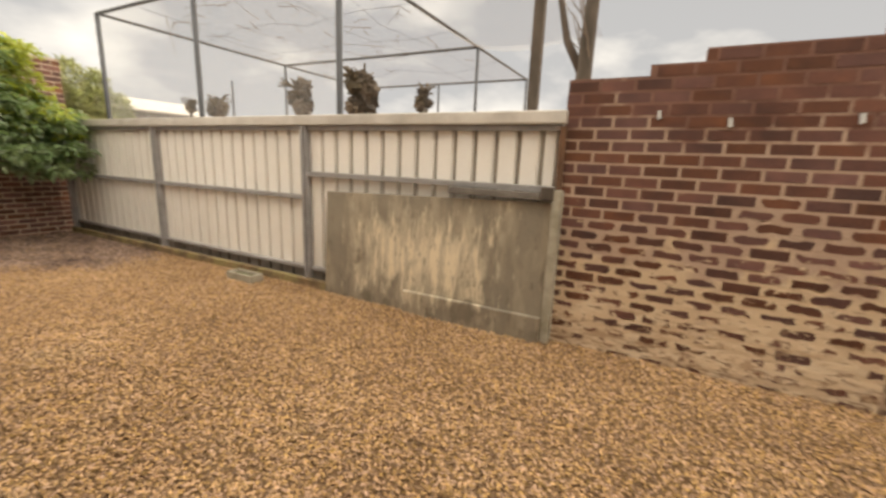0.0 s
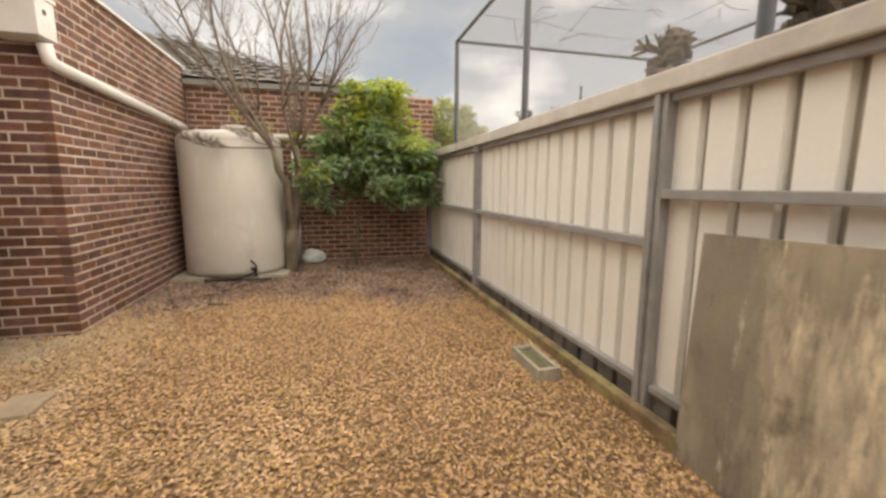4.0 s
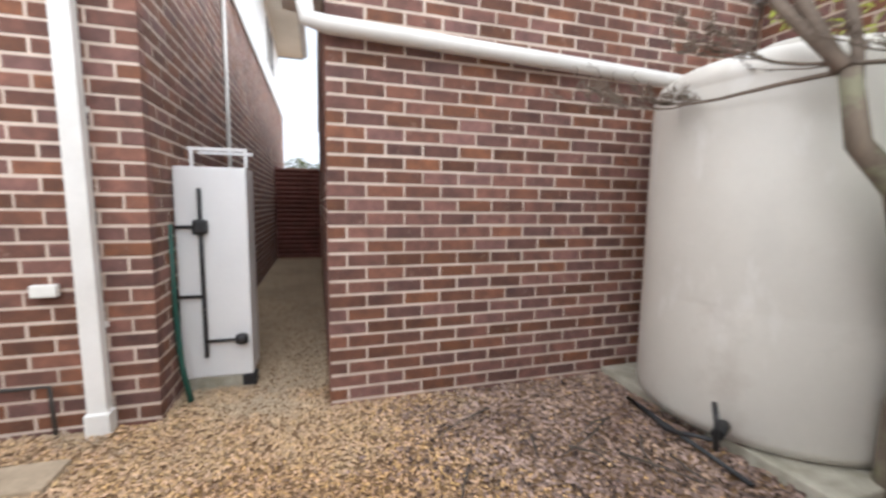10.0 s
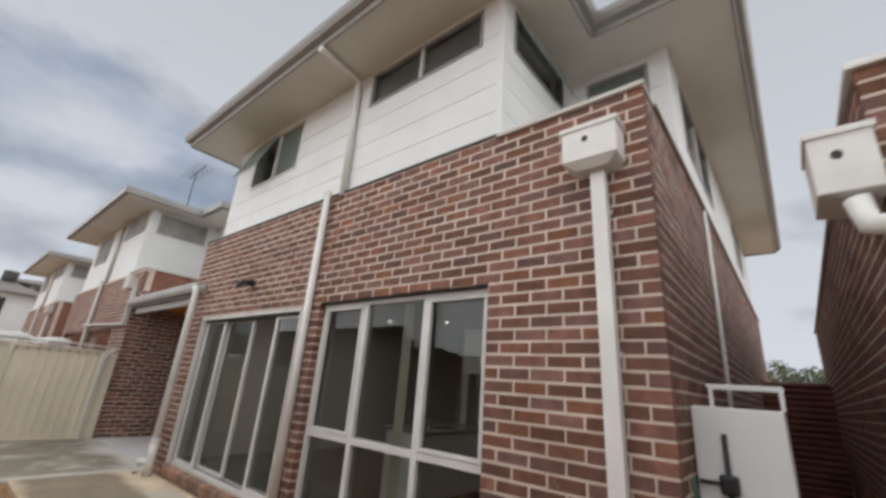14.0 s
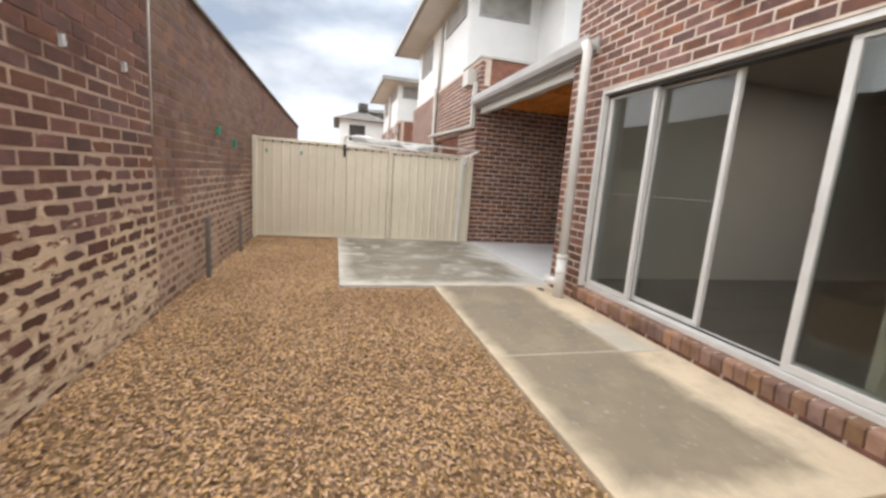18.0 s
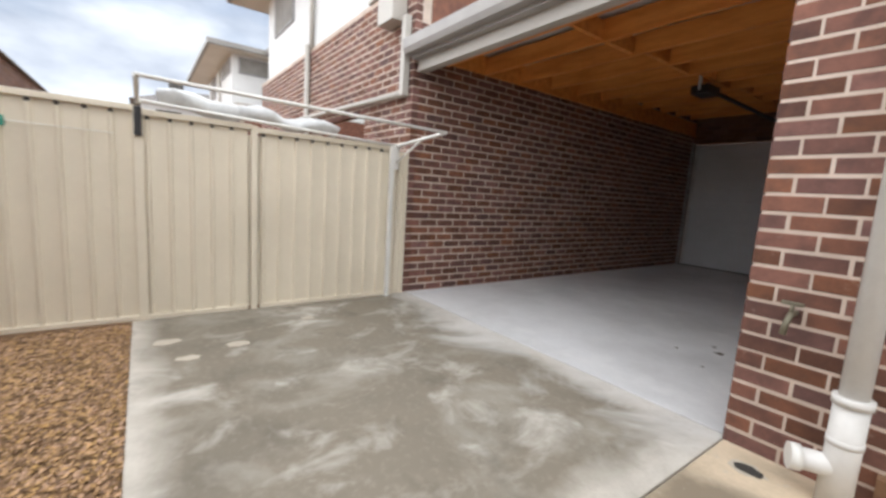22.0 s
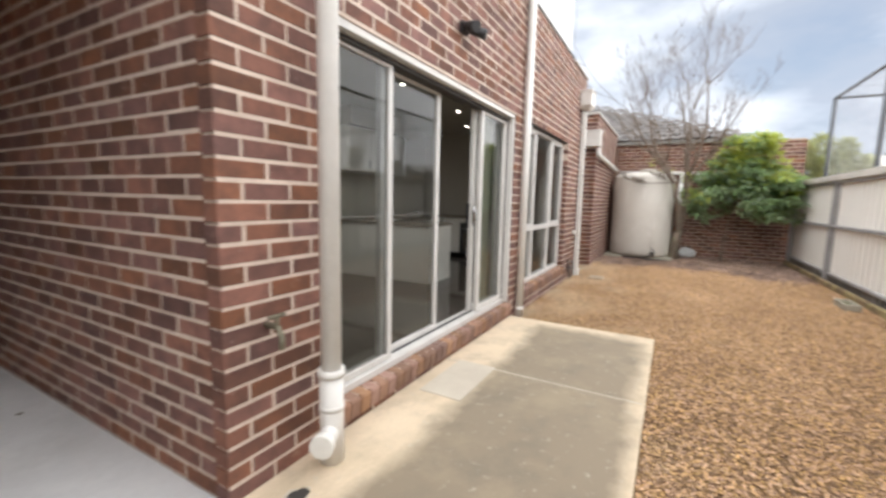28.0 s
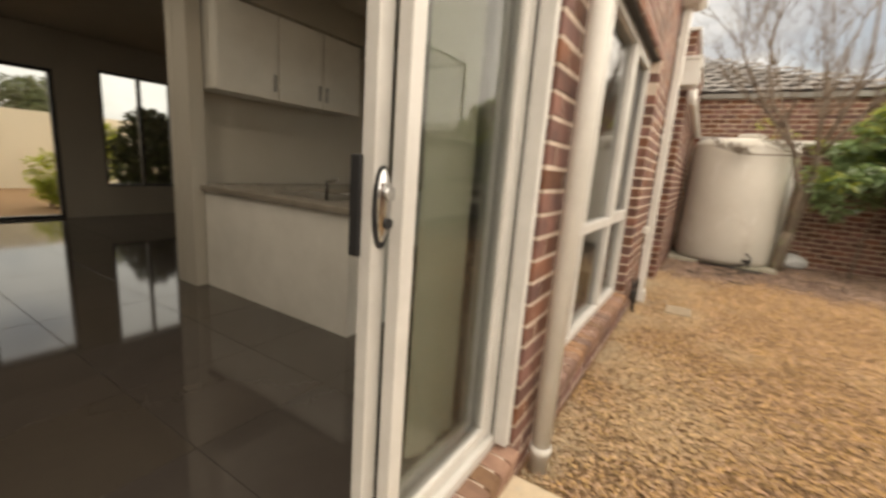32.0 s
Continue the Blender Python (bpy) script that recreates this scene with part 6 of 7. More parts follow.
for z, x1 in ((1.08, -4.58), (0.62, -4.58), (0.31, -4.94)):
    part("branch", rod([(-4.72, 0.445, z), (x1, 0.445, z)], 0.011), M_BLACK, hw, "black branch pipe")
part("valve", box(-4.765, -4.675, 0.43, 0.475, 1.03, 1.13, 0.02), M_BLACK, hw, "black valve")
part("valve", lathe([(0.02, 0.28), (0.04, 0.29), (0.04, 0.34), (0.02, 0.35)], -4.94, 0.455, 14), M_BLACK, hw, "black drain valve")
part("flue_frame", box(-5.01, -4.66, 0.15, 0.17, 1.575, 1.595), M_UNIT, hw)
part("flue_frame", box(-5.01, -4.66, 0.40, 0.42, 1.575, 1.595), M_UNIT, hw)
for x in (-5.0, -4.68):
    part("flue_leg", box(x - 0.01, x + 0.01, 0.40, 0.42, 1.47, 1.575), M_UNIT, hw)
single("hose", rod([(-4.56, 0.50, 1.1), (-4.57, 0.52, 0.6), (-4.60, 0.55, 0.2), (-4.66, 0.62, -0.02)], 0.018, n=8), M_HOSE, "green garden hose hanging by the heater", "hose")
wb = thing("wall_box", "small white wall vent box on brick", "vent")
part("body", box(-4.13, -4.015, HY + 0.004, HY + 0.05, 0.735, 0.80, 0.008), M_PVC, wb)
rp = thing("gas_pipes", "dark copper pipes against the brick wall", "pipes")
part("pipe", rod([(-3.66, 0.83, 0.33), (-3.67, 0.84, 0.26), (-3.9, 0.84, 0.25), (-4.06, 0.84, 0.25), (-4.07, 0.84, -0.04)], 0.011, n=8), M_DARK, rp)
part("pipe", rod([(-3.68, 0.84, 0.28), (-3.72, 0.85, 0.1), (-3.78, 0.86, -0.04)], 0.015, n=8), M_BLACK, rp)
part("valve", box(-3.72, -3.66, 0.82, 0.87, 0.12, 0.2, 0.01), M_BLACK, rp)
single("conduit", rod([(-4.585, -1.35, -0.04), (-4.585, -1.35, 3.4)], 0.02, n=8), M_PIPE, "pale conduit up the side wall", "conduit")
pf = thing("passage_fence", "rust red ribbed steel fence closing the side passage", "fence")
for i in range(20):
    part("slat", prism([(-6.34, i * 0.1), (-6.315, i * 0.1 + 0.015), (-6.30, i * 0.1 + 0.05), (-6.315, i * 0.1 + 0.085), (-6.34, i * 0.1 + 0.1)], -5.5, HOUSE_W, "x"), M_RUST, pf)
part("post", box(-4.62, -4.56, -6.40, -6.345, 0, 2.02), M_RUST, pf)

# ---- spot lamp, tap, drain, stakes, pegs, trough, bag ----
sl = thing("spot_lamp", "twin brown flood lamps on the brick wall", "wall lamp")
part("base", box(0.44, 0.54, HY + 0.003, HY + 0.04, 2.58, 2.66, 0.008), M_BLACK, sl)
for dx in (-0.06, 0.06):
    part("head", rod([(0.49 + dx * 0.6, HY + 0.05, 2.62), (0.49 + dx, HY + 0.10, 2.60), (0.49 + dx * 1.5, HY + 0.17, 2.575)], 0.03, n=12, r_end=0.042), M_BLACK, sl)
tp = thing("garden_tap", "old brass garden tap on brick", "tap")
part("body", rod([(2.32, HY + 0.003, 0.74), (2.32, HY + 0.08, 0.74), (2.325, HY + 0.11, 0.70), (2.33, HY + 0.115, 0.65)], 0.014, n=10), M_BRASS, tp)
part("handle", rod([(2.28, HY + 0.075, 0.79), (2.36, HY + 0.075, 0.79)], 0.010, n=8), M_BRASS, tp)
part("spindle", rod([(2.32, HY + 0.075, 0.74), (2.32, HY + 0.075, 0.79)], 0.009, n=8), M_BRASS, tp)
dr = thing("floor_drain", "broken dark drain hole in the concrete", "drain")
for name, k, top, mat, seed in (("rim", 1.28, 0.003, M_PATCH, 3), ("pit", 1.0, 0.006, M_DARK, 4)):
    rng = random.Random(seed)
    ring = []
    for i in range(14):
        a, r = i * 2 * math.pi / 14, rng.uniform(0.75, 1.15) * k
        ring.append((2.35 + 0.062 * r * math.cos(a), 1.0 + 0.045 * r * math.sin(a)))
    part(name, prism(ring, -0.02, top, "z"), mat, dr)
for x, h in ((2.90, 0.63), (4.47, 0.50)):
    single("timber_stake", box(x - 0.035, x + 0.035, WALL_Y - 0.10, WALL_Y - 0.06, -0.08, h, 0.006), M_GREYWOOD, "grey timber stake against the brick wall", "stake", "stakes along the wall")
for x, z in ((0.30, 1.82), (0.73, 1.765), (1.38, 1.785)):
    pg = single("wall_hook", prism([(x - 0.012, z + 0.03), (x + 0.012, z + 0.035), (x + 0.02, z - 0.02), (x - 0.004, z - 0.03)], WALL_Y - 0.025, WALL_Y - 0.001, "y"), M_BAG, "pale hook with a scrap of tape on brick", "hook", "hooks on the wall")
for x, z in ((3.73, 1.59), (4.56, 1.49)):
    single("clothes_peg", box(x - 0.018, x + 0.018, WALL_Y - 0.02, WALL_Y + 0.022, z - 0.05, z + 0.05, 0.006), M_GREEN, "green plastic peg clipped to the wall", "peg", "pegs on the wall")
for y in (4.55, 3.98):
    single("clothes_peg", box(GX - 0.03, GX + 0.0, y - 0.012, y + 0.012, 1.44, 1.51, 0.004), M_GREEN, "green plastic peg on a line by the gate", "peg", "pegs by the gate")
single("peg_line", rod([(GX - 0.02, 4.58, 1.49), (GX - 0.02, 3.4, 1.47)], 0.003, n=6), M_PVC, "thin line tied along the gate panel", "line")
single("paver", box(-4.28, -3.98, 1.13, 1.36, -0.045, -0.008, 0.012), M_DUSTY, "small dusty concrete paver sunk in the gravel", "paver")
rng = random.Random(12)
for i in range(9):
    x, y, a, l = rng.uniform(-7.2, -6.1), rng.uniform(1.2, 2.0), rng.uniform(0, 3.1), rng.uniform(0.2, 0.55)
    p, q = Vector((x, y, 0.004)), Vector((x + l * math.cos(a), y + l * math.sin(a), 0.012))
    single("fallen_stick", rod([p, (p + q) / 2 + Vector((rng.uniform(-0.03, 0.03), rng.uniform(-0.03, 0.03), 0.01)), q], 0.008, n=6, r_end=0.003), M_BARKDARK, "thin dark fallen stick on the leaf litter", "stick", "sticks on the litter")
tr = thing("planter_trough", "small mossy cast stone planter trough", "planter")
TA, TB, TC, TD, TT = -4.10, -3.66, 4.40, 4.57, 0.055
for b in ((TC, TC + 0.025), (TD - 0.025, TD)):
    part("side", box(TA, TB, *b, -0.06, TT, 0.008), M_STONE, tr)
for b in ((TA, TA + 0.028), (TB - 0.028, TB)):
    part("end", box(*b, TC + 0.027, TD - 0.027, -0.06, TT, 0.008), M_STONE, tr)
part("soil", box(TA + 0.03, TB - 0.03, TC + 0.027, TD - 0.027, -0.05, TT - 0.03, 0.01), M_MOSS, tr)
bg = bmesh.new()
bmesh.ops.create_icosphere(bg, subdivisions=3, radius=0.16)
for v in bg.verts:
    k = noise.noise(v.co * 9) * 0.05 + noise.noise(v.co * 22) * 0.02
    v.co = v.co * (1 + k * 5)
    v.co = Vector((v.co.x * 0.9 - 8.55, v.co.y * 1.15 + 2.72, max(v.co.z * 0.8 + 0.09, -0.04)))
single("plastic_bag", bg, M_BAG, "crumpled white plastic bag on the ground", "bag")
round_pipe("downpipe", "white downpipe on the end wall by the bag", [(-8.74, 2.48, -0.03), (-8.74, 2.48, 2.05)], 0.045, (0.5,), M_PVC)

# ---- inside the house ----
FL, CE = 0.165, 2.62
single("floor_inside", box(-4.3, 2.3, -6.15, 0.60, 0.0, FL - 0.006), M_GROUT, "grout bed of the tiled floor", "floor", kind="structure")
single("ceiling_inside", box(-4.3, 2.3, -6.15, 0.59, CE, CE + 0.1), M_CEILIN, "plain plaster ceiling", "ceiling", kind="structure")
single("wall_in_west", box(-4.35, -4.3, -6.15, 0.59, 0.0, CE), M_WALLIN, "plain plaster inner wall", "wall", kind="structure")
single("wall_in_east", box(2.25, 2.31, -6.15, 0.59, 0.0, CE), M_WALLIN, "plain plaster inner wall", "wall", kind="structure")
bm = bmesh.new()
core_wall(bm, -4.35, 2.31, 0.0, CE, -6.37, -6.15, "y", [(-1.42, -0.55, FL, 2.12), (-3.02, -1.91, 0.60, 2.22)])
single("wall_in_south", bm, M_WALLIN, "plain plaster inner wall with a window and a glass door", "wall", kind="structure")
bm = bmesh.new()
core_wall(bm, -4.35, 2.31, 0.0, CE, 0.592, 0.598, "y", [(-0.845, 1.945, 0.155, 2.215), (-3.37, -1.19, 0.238, 2.235)])
single("wall_in_north", bm, M_WALLIN, "plain plaster inner lining of the front wall", "wall", kind="structure")
w8 = thing("window_8", "dark framed window at the far end of the room", "window", kind="structure")
part("window_frame", frame_bars(-3.02, -1.91, 0.60, 2.22, -6.24, -6.16, 0.035), M_BLACK, w8)
for x in (-2.41, -2.84):
    part("mullion", box(x - 0.02, x + 0.02, -6.235, -6.165, 0.637, 2.183, 0.003), M_BLACK, w8)
pane(w8, -2.985, -1.945, -6.2, 0.635, 2.185, M_GLASS_FRONT)
d3 = thing("door_3", "glass door at the far end of the room", "door", kind="structure")
part("door_frame", frame_bars(-1.42, -0.55, FL, 2.12, -6.24, -6.16, 0.045), M_BLACK, d3)
pane(d3, -1.38, -0.59, -6.2, FL + 0.05, 2.07, M_GLASS_FRONT)
single("wall_kitchen", box(-3.9, -1.06, -2.32, -2.22, FL, CE), M_WALLIN, "plain kitchen wall with a white splashback", "wall", kind="structure")
kb = thing("kitchen_bench", "white kitchen bench with a stone top", "kitchen bench")
part("side_panel", box(-1.17, -1.145, -2.02, -0.445, FL, 0.93, 0.003), M_CAB, kb)
part("end_panel", box(-1.76, -1.172, -0.465, -0.445, FL, 0.93, 0.003), M_CAB, kb)
part("body", box(-1.76, -1.172, -2.2, -0.47, FL + 0.1, 0.93), M_CAB, kb)
part("worktop", box(-1.78, -1.12, -2.215, -0.42, 0.932, 0.975, 0.006), M_TOP, kb, "dark stone worktop")
part("corner_post", box(-1.17, -1.06, -2.215, -2.03, FL, CE, 0.003), M_WALLIN, kb, "plain white wall nib")
part("tap", rod([(-1.42, -0.95, 0.975), (-1.42, -0.95, 1.07), (-1.40, -0.93, 1.09), (-1.30, -0.72, 1.12)], 0.012), M_CHROME, kb, "chrome mixer tap")
part("sink", box(-1.66, -1.30, -1.4, -0.8, 0.974, 0.979, 0.002), M_CHROME, kb, "steel sink rim")
kc = thing("kitchen_base_cabinet", "white base cabinets along the kitchen wall", "cabinet")
part("body", box(-3.69, -1.80, -2.2, -1.62, FL + 0.1, 0.93), M_CAB, kc)
part("worktop", box(-3.69, -1.785, -2.2, -1.60, 0.932, 0.975, 0.006), M_TOP, kc)
for i in range(4):
    part("door", box(-3.68 + i * 0.465, -3.22 + i * 0.465, -1.618, -1.60, FL + 0.12, 0.92, 0.003), M_CAB, kc)
for x0, x1, hx in ((-1.695, -1.185, -1.655), (-2.165, -1.70, -2.125), (-2.64, -2.17, -2.205)):
    oh = thing("overhead_cabinet", "white overhead kitchen cabinet with a slim handle", "cabinet", "overhead kitchen cabinets")
    part("body", box(x0, x1, -2.215, -1.872, 1.70, 2.35), M_CAB, oh)
    part("door", box(x0 + 0.003, x1 - 0.003, -1.87, -1.852, 1.69, 2.345, 0.003), M_CAB, oh)
    part("handle", box(hx - 0.008, hx + 0.008, -1.852, -1.83, 1.755, 1.885, 0.003), M_GALV, oh, "slim steel handle")
kw = thing("oven_cabinet", "white base cabinet with a built-in black oven", "cabinet")
part("body", box(-4.29, -3.74, -2.2, -0.3, FL + 0.1, 0.93), M_CAB, kw)
part("worktop", box(-4.295, -3.70, -2.2, -0.28, 0.932, 0.975, 0.006), M_TOP, kw, "dark stone worktop")
ov = part("oven", box(-3.738, -3.715, -1.28, -0.70, 0.24, 0.85, 0.006), M_BLACK, kw, "black built-in oven")
part("oven_handle", rod([(-3.69, -1.2, 0.74), (-3.69, -0.78, 0.74)], 0.010, n=8), M_CHROME, ov)
part("oven_glass", box(-3.714, -3.709, -1.22, -0.76, 0.30, 0.66, 0.003), M_FLOORIN, ov)
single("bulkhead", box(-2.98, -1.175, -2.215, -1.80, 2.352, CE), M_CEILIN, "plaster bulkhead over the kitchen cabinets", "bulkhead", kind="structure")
for i, (x, y) in enumerate(((0.9, -0.6), (0.1, -1.0), (-0.6, -0.5), (0.9, -2.2), (-0.2, -2.6), (-2.2, -0.6), (-3.4, -1.05))):
    dl = thing("downlight", "small glowing ceiling downlight", "downlight", "ceiling downlights")
    part("bezel", lathe([(0.05, CE - 0.006), (0.055, CE - 0.002), (0.05, CE)], x, y, 16), M_UNIT, dl)
    part("lens", rod([(x, y, CE - 0.009), (x, y, CE - 0.0065)], 0.024, n=14), M_LAMP, dl)
    if i < 5:
        lamp = new("downlight_lamp", bpy.data.lights.new("downlight_lamp", "AREA"))
        lamp.data.shape, lamp.data.size, lamp.data.energy, lamp.data.color = "DISK", 0.07, 3.3, (1.0, 0.93, 0.82)
        lamp.matrix_world = pose(x, y, CE - 0.012)


def vertical_blind(xs, y, z0, z1, turn):
    b = thing("vertical_blind", "cream vertical blind slats drawn aside", "blind")
    part("head_rail", box(min(xs) - 0.06, max(xs) + 0.06, y - 0.025, 0.591, z1, z1 + 0.04, 0.004), M_ALU, b)
    for x in xs:
        o = part("slat", box(-0.045, 0.045, -0.0015, 0.0015, z0, z1 - 0.002), M_BLIND, b)
        o.matrix_basis = pose(x, y, 0, 0, 0, turn)
vertical_blind([-0.70, -0.64, -0.58, -0.525], 0.548, 0.20, 2.2, -28)
vertical_blind([-2.26], 0.49, 0.27, 2.2, 60)
# floor tiles
me = None
for i in range(11):
    for j in range(12):
        x, y = -4.29 + i * 0.6, -6.14 + j * 0.6
        w, d = min(0.5975, 2.25 - x), min(0.5975, 0.575 - y)
        if w < 0.05 or d < 0.05:
            continue
        if w > 0.59 and d > 0.59 and me:
            ob = new("floor_tile", me)
            ob.parent = bpy.data.objects["floor_inside"]
        else:
            ob = part("floor_tile", box(0, w, 0, d, -0.008, 0.0, 0.0012), M_FLOORIN, bpy.data.objects["floor_inside"])
            if w > 0.59 and d > 0.59:
                me = ob.data
        ob.matrix_basis = Matrix.Translation((x, y, FL))
# front garden beyond the far window
hd = thing("hedge", "dark leafy hedge in the front garden", "hedge")
part("stem", rod([(-3.3, -8.2, -0.05), (-3.25, -8.2, 1.2)], 0.05, n=8, r_end=0.02), M_BARK, hd)
leaf_cloud("leaves", M_FAR, hd, [(-3.0 - 0.28 * i, -8.1 - 0.1 * (i % 3), 0.35 + 0.42 * j, 0.34, 0.3, 0.3) for i in range(6) for j in range(4 if i else 3)], 7000, 0.075, 77)
lb = thing("low_bush", "yellow-green bush in the front garden", "bush", "low front bushes")
part("stem", rod([(-2.0, -9.0, -0.05), (-2.0, -9.0, 0.4)], 0.03, n=7), M_BARK, lb)
leaf_cloud("low_leaves", M_LEAF_NEW, lb, [(-2.0, -9.0, 0.6, 0.3, 0.25, 0.4), (-2.1, -9.0, 0.3, 0.3, 0.25, 0.25)], 700, 0.06, 78)
lb = thing("low_bush", "yellow-green bush in the front garden", "bush", "low front bushes")
part("stem", rod([(-3.0, -9.4, -0.05), (-3.0, -9.4, 0.9)], 0.03, n=7), M_BARK, lb)
leaf_cloud("low_leaves", M_LEAF_NEW, lb, [(-3.0, -9.4, 1.25, 0.35, 0.25, 0.35), (-3.0, -9.4, 0.8, 0.3, 0.25, 0.3)], 700, 0.06, 79)
single("front_fence", box(-8, 6, -13.1, -13.0, -0.05, 1.85), M_GATE, "pale fence across the front garden", "fence")

# ---- the next houses along the row ----
def row_house(dx):
    h = thing("row_house", "two-storey brick and white townhouse in the row", "house", "townhouses in the row")
    def p(name, x0, x1, y0, y1, z0, z1, mat, bev=0.0, label=""):
        return part(name, box(x0 + dx, x1 + dx, y0, y1, z0, z1, bev), mat, h, label)
    p("parapet_cap", FW - 0.01, UW, HY - 0.24, HY + 0.03, 3.505, 3.54, M_CREAM)
    p("side_cap", FW - 0.03, FW + 0.2, -9, HY - 0.25, 3.505, 3.54, M_CREAM)
    p("upper_wall", UW, UE, -9, UY, 3.50, SOF, M_WHITE)
    p("upper_side_wall", U2W, UW - 0.001, -9, U2Y, 3.50, SOF, M_WHITE)
    part("soffit", prism([(x + dx, y) for x, y in EAVES], SOF + 0.001, SOF + 0.02, "z"), M_SOFFIT, h)
    part("gutter", prism([(x + dx + (0.1 if x > 0 else -0.1), y + (0.1 if y > 0 else (-0.1 if y < -5 else 0.1))) for x, y in EAVES], SOF + 0.021, GUT, "z"), M_GUTTER, h)
    bm = bmesh.new()
    bs = [bm.verts.new((x + dx, y, GUT)) for x, y in EAVES]
    pk = [bm.verts.new((x + dx, y, GUT + 0.75)) for x, y in ((-0.5, -2.0), (-0.5, -6.5))]
    for f in ((bs[0], bs[1], pk[0]), (bs[1], bs[2], bs[3], pk[0]), (bs[3], bs[4], pk[1], pk[0]), (bs[4], bs[5], pk[1]), (bs[5], bs[0], pk[0], pk[1])):
        bm.faces.new(f)
    part("roof", bm, M_TILE, h)
    for a, b, z0, z1 in ((0.08, 1.48, 4.31, 5.16), (-3.16, -1.45, 4.69, 5.18)):
        w = p("window", a, b, UY + 0.002, UY + 0.03, z0, z1, M_FENCEPOST)
        part("pane", box(a + 0.05 + dx, (a + b) / 2 - 0.02 + dx, UY + 0.031, UY + 0.036, z0 + 0.05, z1 - 0.05), M_BLINDGREY, w)
        part("pane", box((a + b) / 2 + 0.02 + dx, b - 0.05 + dx, UY + 0.031, UY + 0.036, z0 + 0.05, z1 - 0.05), M_BLINDGREY, w)
    w = p("window", UW - 0.03, UW - 0.002, -0.60, 0.55, 4.66, 5.18, M_FENCEPOST)
    part("pane", box(UW - 0.036 + dx, UW - 0.031 + dx, -0.55, 0.50, 4.71, 5.13), M_BLINDGREY, w)
    w = p("window", U2W - 0.03, U2W - 0.002, -3.3, -1.4, 4.2, 5.1, M_FENCEPOST)
    part("pane", box(U2W - 0.036 + dx, U2W - 0.031 + dx, -3.25, -1.45, 4.25, 5.05), M_BLINDGREY, w)
    if dx > 11:
        part("downpipe", rod([(-4.22 + dx, HY + 0.06, 0), (-4.22 + dx, HY + 0.06, 3.05)], 0.045), M_CREAM, h)
    part("downpipe", rod([(-1.1 + dx, HY + 0.06, 0), (-1.1 + dx, HY + 0.06, 3.56)], 0.045), M_CREAM, h)
    part("upper_downpipe", rod([(-1.12 + dx, UY + 0.05, 3.5), (-1.12 + dx, UY + 0.05, 5.2)], 0.04), M_CREAM, h)
    part("rain_head", box(-4.375 + dx, -4.02 + dx, HY + 0.003, HY + 0.19, 3.03, 3.33, 0.01), M_CREAM, h)
    if dx < 11:
        part("antenna_mast", rod([(-2.42 + dx, -0.2, GUT + 0.1), (-2.42 + dx, -0.2, 7.1)], 0.018, n=6), M_POLE, h)
        part("antenna_boom", rod([(-3.1 + dx, -0.2, 7.08), (-1.9 + dx, -0.2, 7.0)], 0.014, n=6), M_POLE, h)
        for i in range(7):
            x = -3.05 + dx + 0.18 * i
            part("antenna_rod", rod([(x, -0.45, 7.075 - 0.012 * i), (x, 0.05, 7.075 - 0.012 * i)], 0.006, n=5), M_POLE, h)
    return h


for k in (1, 2, 3):
    dx = 10.425 * k
    row_house(dx)
    brick_wall("wall_row", "red-brown brick wall of the next townhouse", (FW + dx + 0.0, HY + 0.0, 0), (1, 0, 0), (0, 1, 0), 7.08, 0.0, 3.50, 0.20, [(3.7, 6.5, 0.1, 2.2), (1.2, 3.37, 0.2, 2.2)] if k == 1 else (), (), (None, M_BRICKS, M_MORTAR))
    single("wall_row_side", box(FW + dx + 0.0, FW + dx + 0.25, -9.0, HY - 0.21, 3.01 if k == 1 else 0, 3.50), M_BRICKS, "red-brown brick side wall of the next townhouse", "wall", kind="structure")
np_ = thing("overflow_pipe", "cream square overflow pipe on the next house", "pipe")
part("drop", box(5.91, 5.99, HY + 0.02, HY + 0.10, 2.22, 3.06, 0.008), M_CREAM, np_)
part("run", rod([(5.96, HY + 0.06, 2.25), (9.6, HY + 0.10, 2.33)], 0.035, n=12), M_CREAM, np_)

# ---- distance ----
def far_tree(x, y, h, r, seed):
    t = thing("far_tree", "leafy garden tree in the distance", "tree", "distant trees")
    part("trunk", rod([(x, y, -0.2), (x + 0.1, y, h * 0.35), (x, y + 0.1, h * 0.7)], 0.14, n=8, r_end=0.05), M_BARK, t)
    rng = random.Random(seed)
    blobs = [(x + rng.uniform(-r, r) * 0.7, y + rng.uniform(-r, r) * 0.7, h * rng.uniform(0.45, 0.95), r * 0.5, r * 0.5, h * 0.16) for _ in range(9)]
    leaf_cloud("crown", M_FAR, t, blobs, 2200, 0.11, seed)
for i, (x, y, h, r) in enumerate(((-19.5, 9.6, 2.3, 0.8), (-20.5, 13.5, 2.5, 0.9), (-22, 17, 2.8, 1.2), (-28, 13, 3.2, 1.6), (-5.0, -26, 3.9, 1.5), (-6.6, -30, 4.1, 1.9))):
    far_tree(x, y, h, r, 60 + i)
sh = thing("garden_shed", "pale metal garden shed beyond the fence", "shed")
SX, SY, SW = -11.0, 6.02, 0.85
part("wall", box(SX - SW + 0.08, SX + SW - 0.08, SY + 0.1, SY + 2.2, -0.05, 2.33), M_GREYWOOD, sh)
part("roof", prism([(SX + SW, 2.32), (SX, 2.63), (SX - SW, 2.32), (SX - SW, 2.28), (SX, 2.59), (SX + SW, 2.28)], SY, SY + 2.3, "y"), M_CREAM, sh)
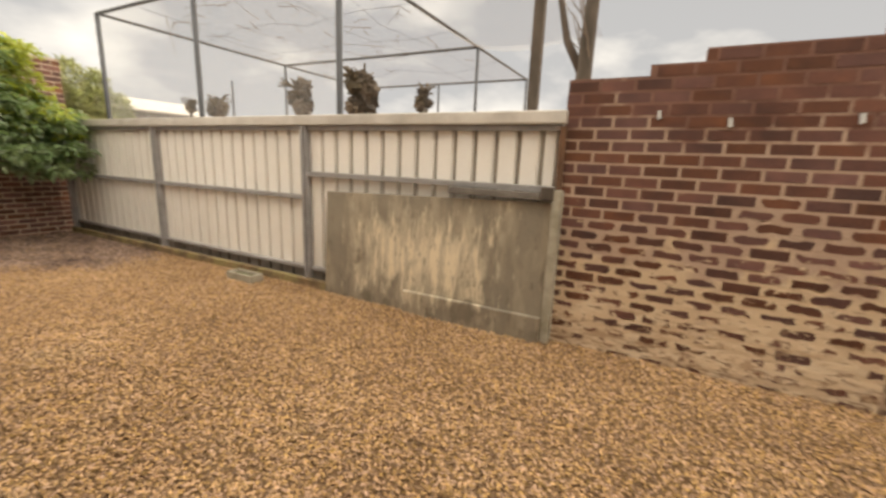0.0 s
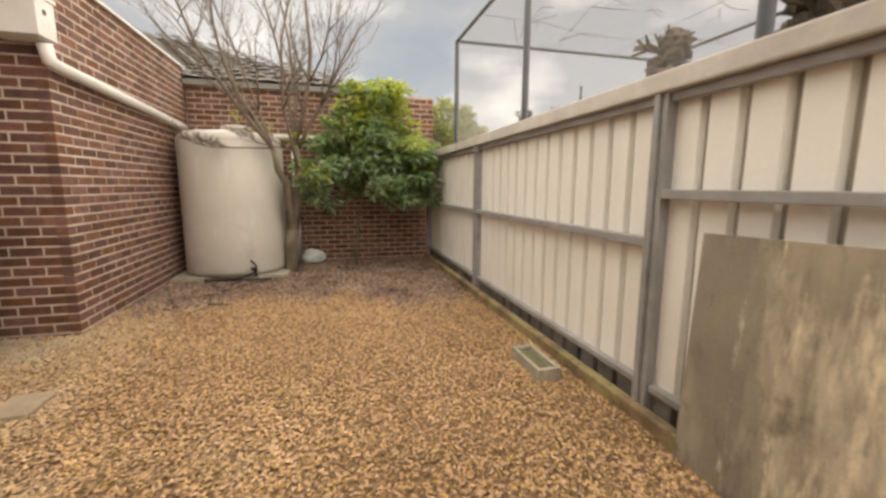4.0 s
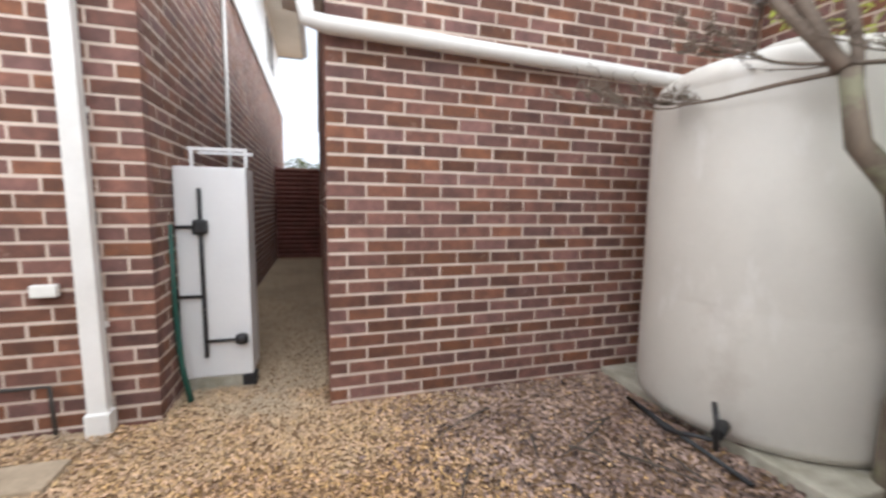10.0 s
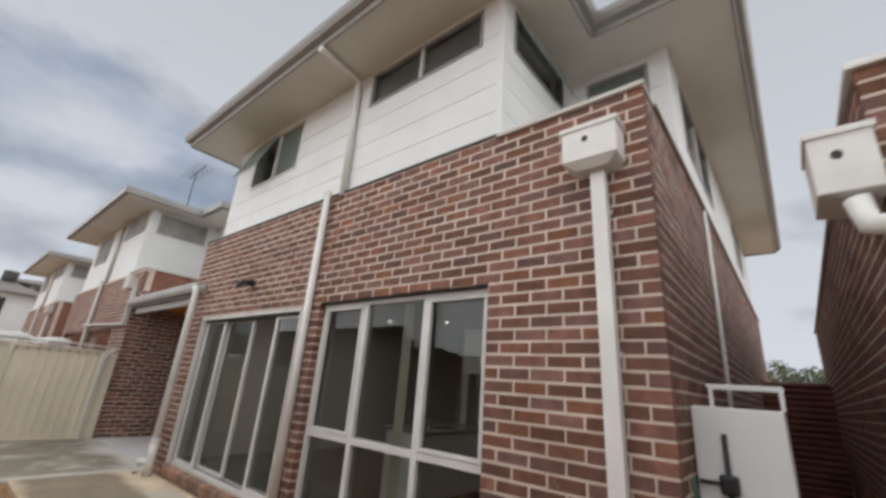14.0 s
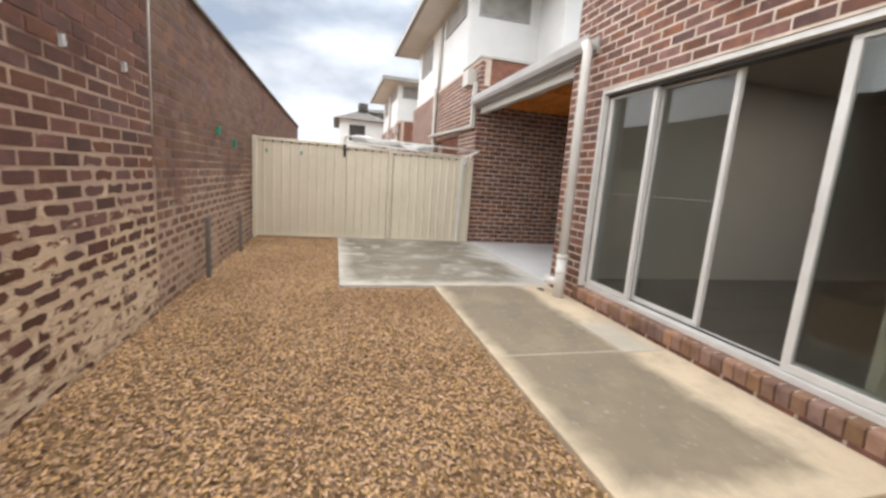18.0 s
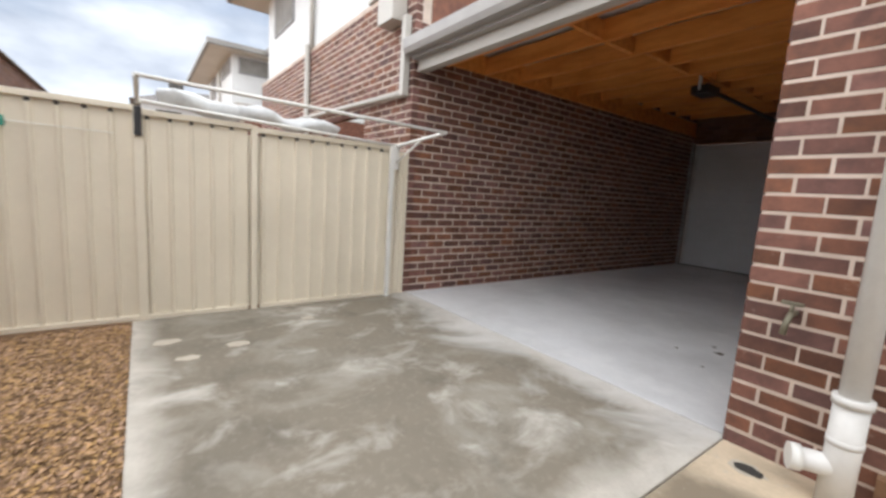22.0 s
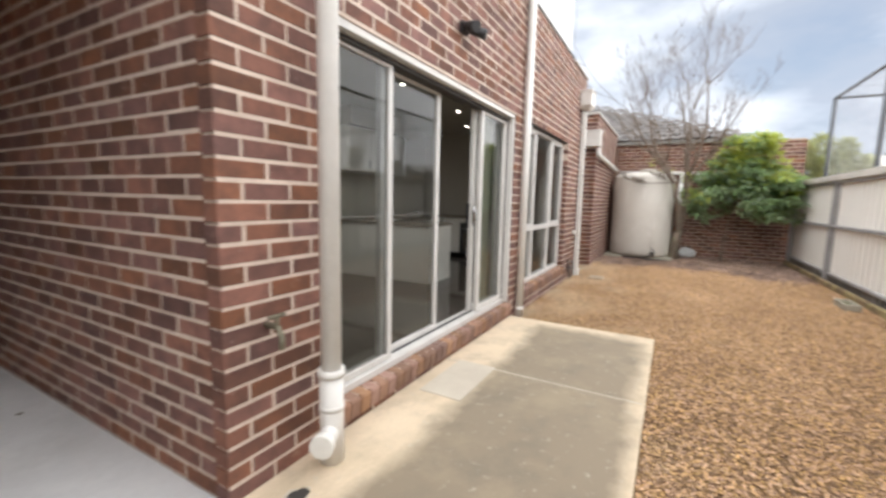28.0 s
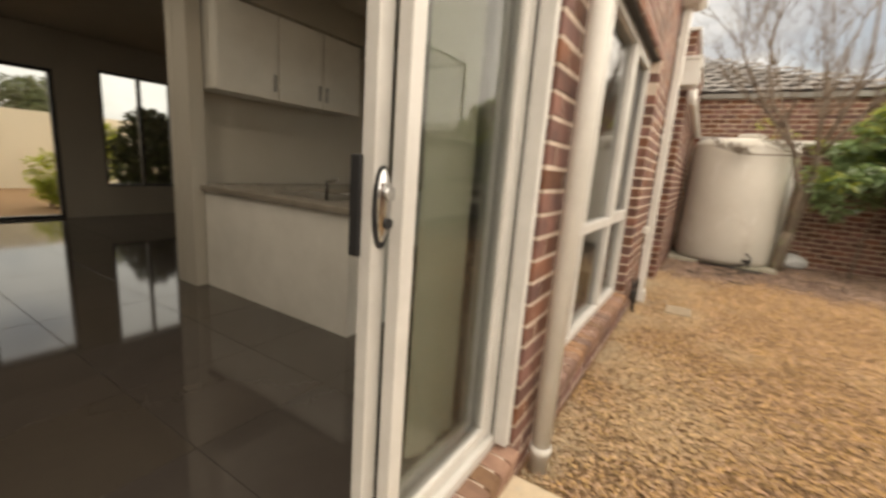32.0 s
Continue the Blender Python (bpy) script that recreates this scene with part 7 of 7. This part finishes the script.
part("gable", prism([(SX + SW - 0.08, 2.331), (SX, 2.60), (SX - SW + 0.08, 2.331)], SY + 0.1, SY + 0.14, "y"), M_GREYWOOD, sh, "dark gable end")
for i, (x, y, h, r) in enumerate(((-9.75, 5.35, 3.0, 0.55), (-9.9, 5.85, 2.9, 0.5), (-9.5, 5.0, 2.8, 0.45))):
    b = thing("far_bush", "pale feathery green bush beyond the fence", "bush", "bushes beyond the fence")
    part("trunk", rod([(x, y, -0.2), (x, y, h * 0.6)], 0.05, n=7, r_end=0.02), M_BARK, b)
    leaf_cloud("crown", M_PALELEAF, b, [(x, y + d * r, h * k, r * 0.42, r * 0.42, h * 0.12) for d, k in ((0, 0.90), (-0.7, 0.74), (0.7, 0.76), (0, 0.6), (0.9, 0.62), (-0.9, 0.58))], 5200, 0.026, 90 + i, 1.4, 5.0)
fh = thing("far_house", "white rendered house with a grey hip roof", "house")
part("wall", box(26.0, 32.0, 0.4, 3.2, 0, 4.55), M_WHITE, fh)
bm = bmesh.new()
vs = [bm.verts.new(p) for p in ((25.6, 0.0, 4.5), (25.6, 3.6, 4.5), (32.4, 3.6, 4.5), (32.4, 0.0, 4.5), (27.6, 1.8, 5.35), (30.4, 1.8, 5.35))]
for f in ((0, 1, 4), (1, 2, 5, 4), (2, 3, 5), (3, 0, 4, 5), (3, 2, 1, 0)):
    bm.faces.new([vs[k] for k in f])
part("roof", bm, M_TILE, fh)
part("ventilator", rod([(27.4, 1.7, 5.0), (27.4, 1.7, 5.75)], 0.33, n=14), M_DARK, fh, "dark round roof ventilator")
part("window", box(25.97, 25.998, 1.6, 2.6, 3.2, 4.2, 0.01), M_DARK, fh)
rng = random.Random(31)
bm = rod([(5.98 + rng.uniform(-0.02, 0.02), 1.62 + 0.125 * i, 1.735 + 0.03 * math.sin(i * 1.3) + 0.006 * i) for i in range(13)], 0.065, n=12)
for v in bm.verts:
    v.co += Vector((noise.noise(v.co * 7), noise.noise(v.co * 7 + Vector((5, 0, 0))), noise.noise(v.co * 9))) * 0.05
tarp = thing("rolled_sheet", "crumpled pale plastic sheet rolled over the gate top", "plastic sheet")
part("roll", bm, M_BAG, tarp)
part("rod", rod([(5.98, 1.05, 1.60), (5.98, 3.3, 1.68)], 0.02, n=8), M_PVC, tarp)
lay_bricks()
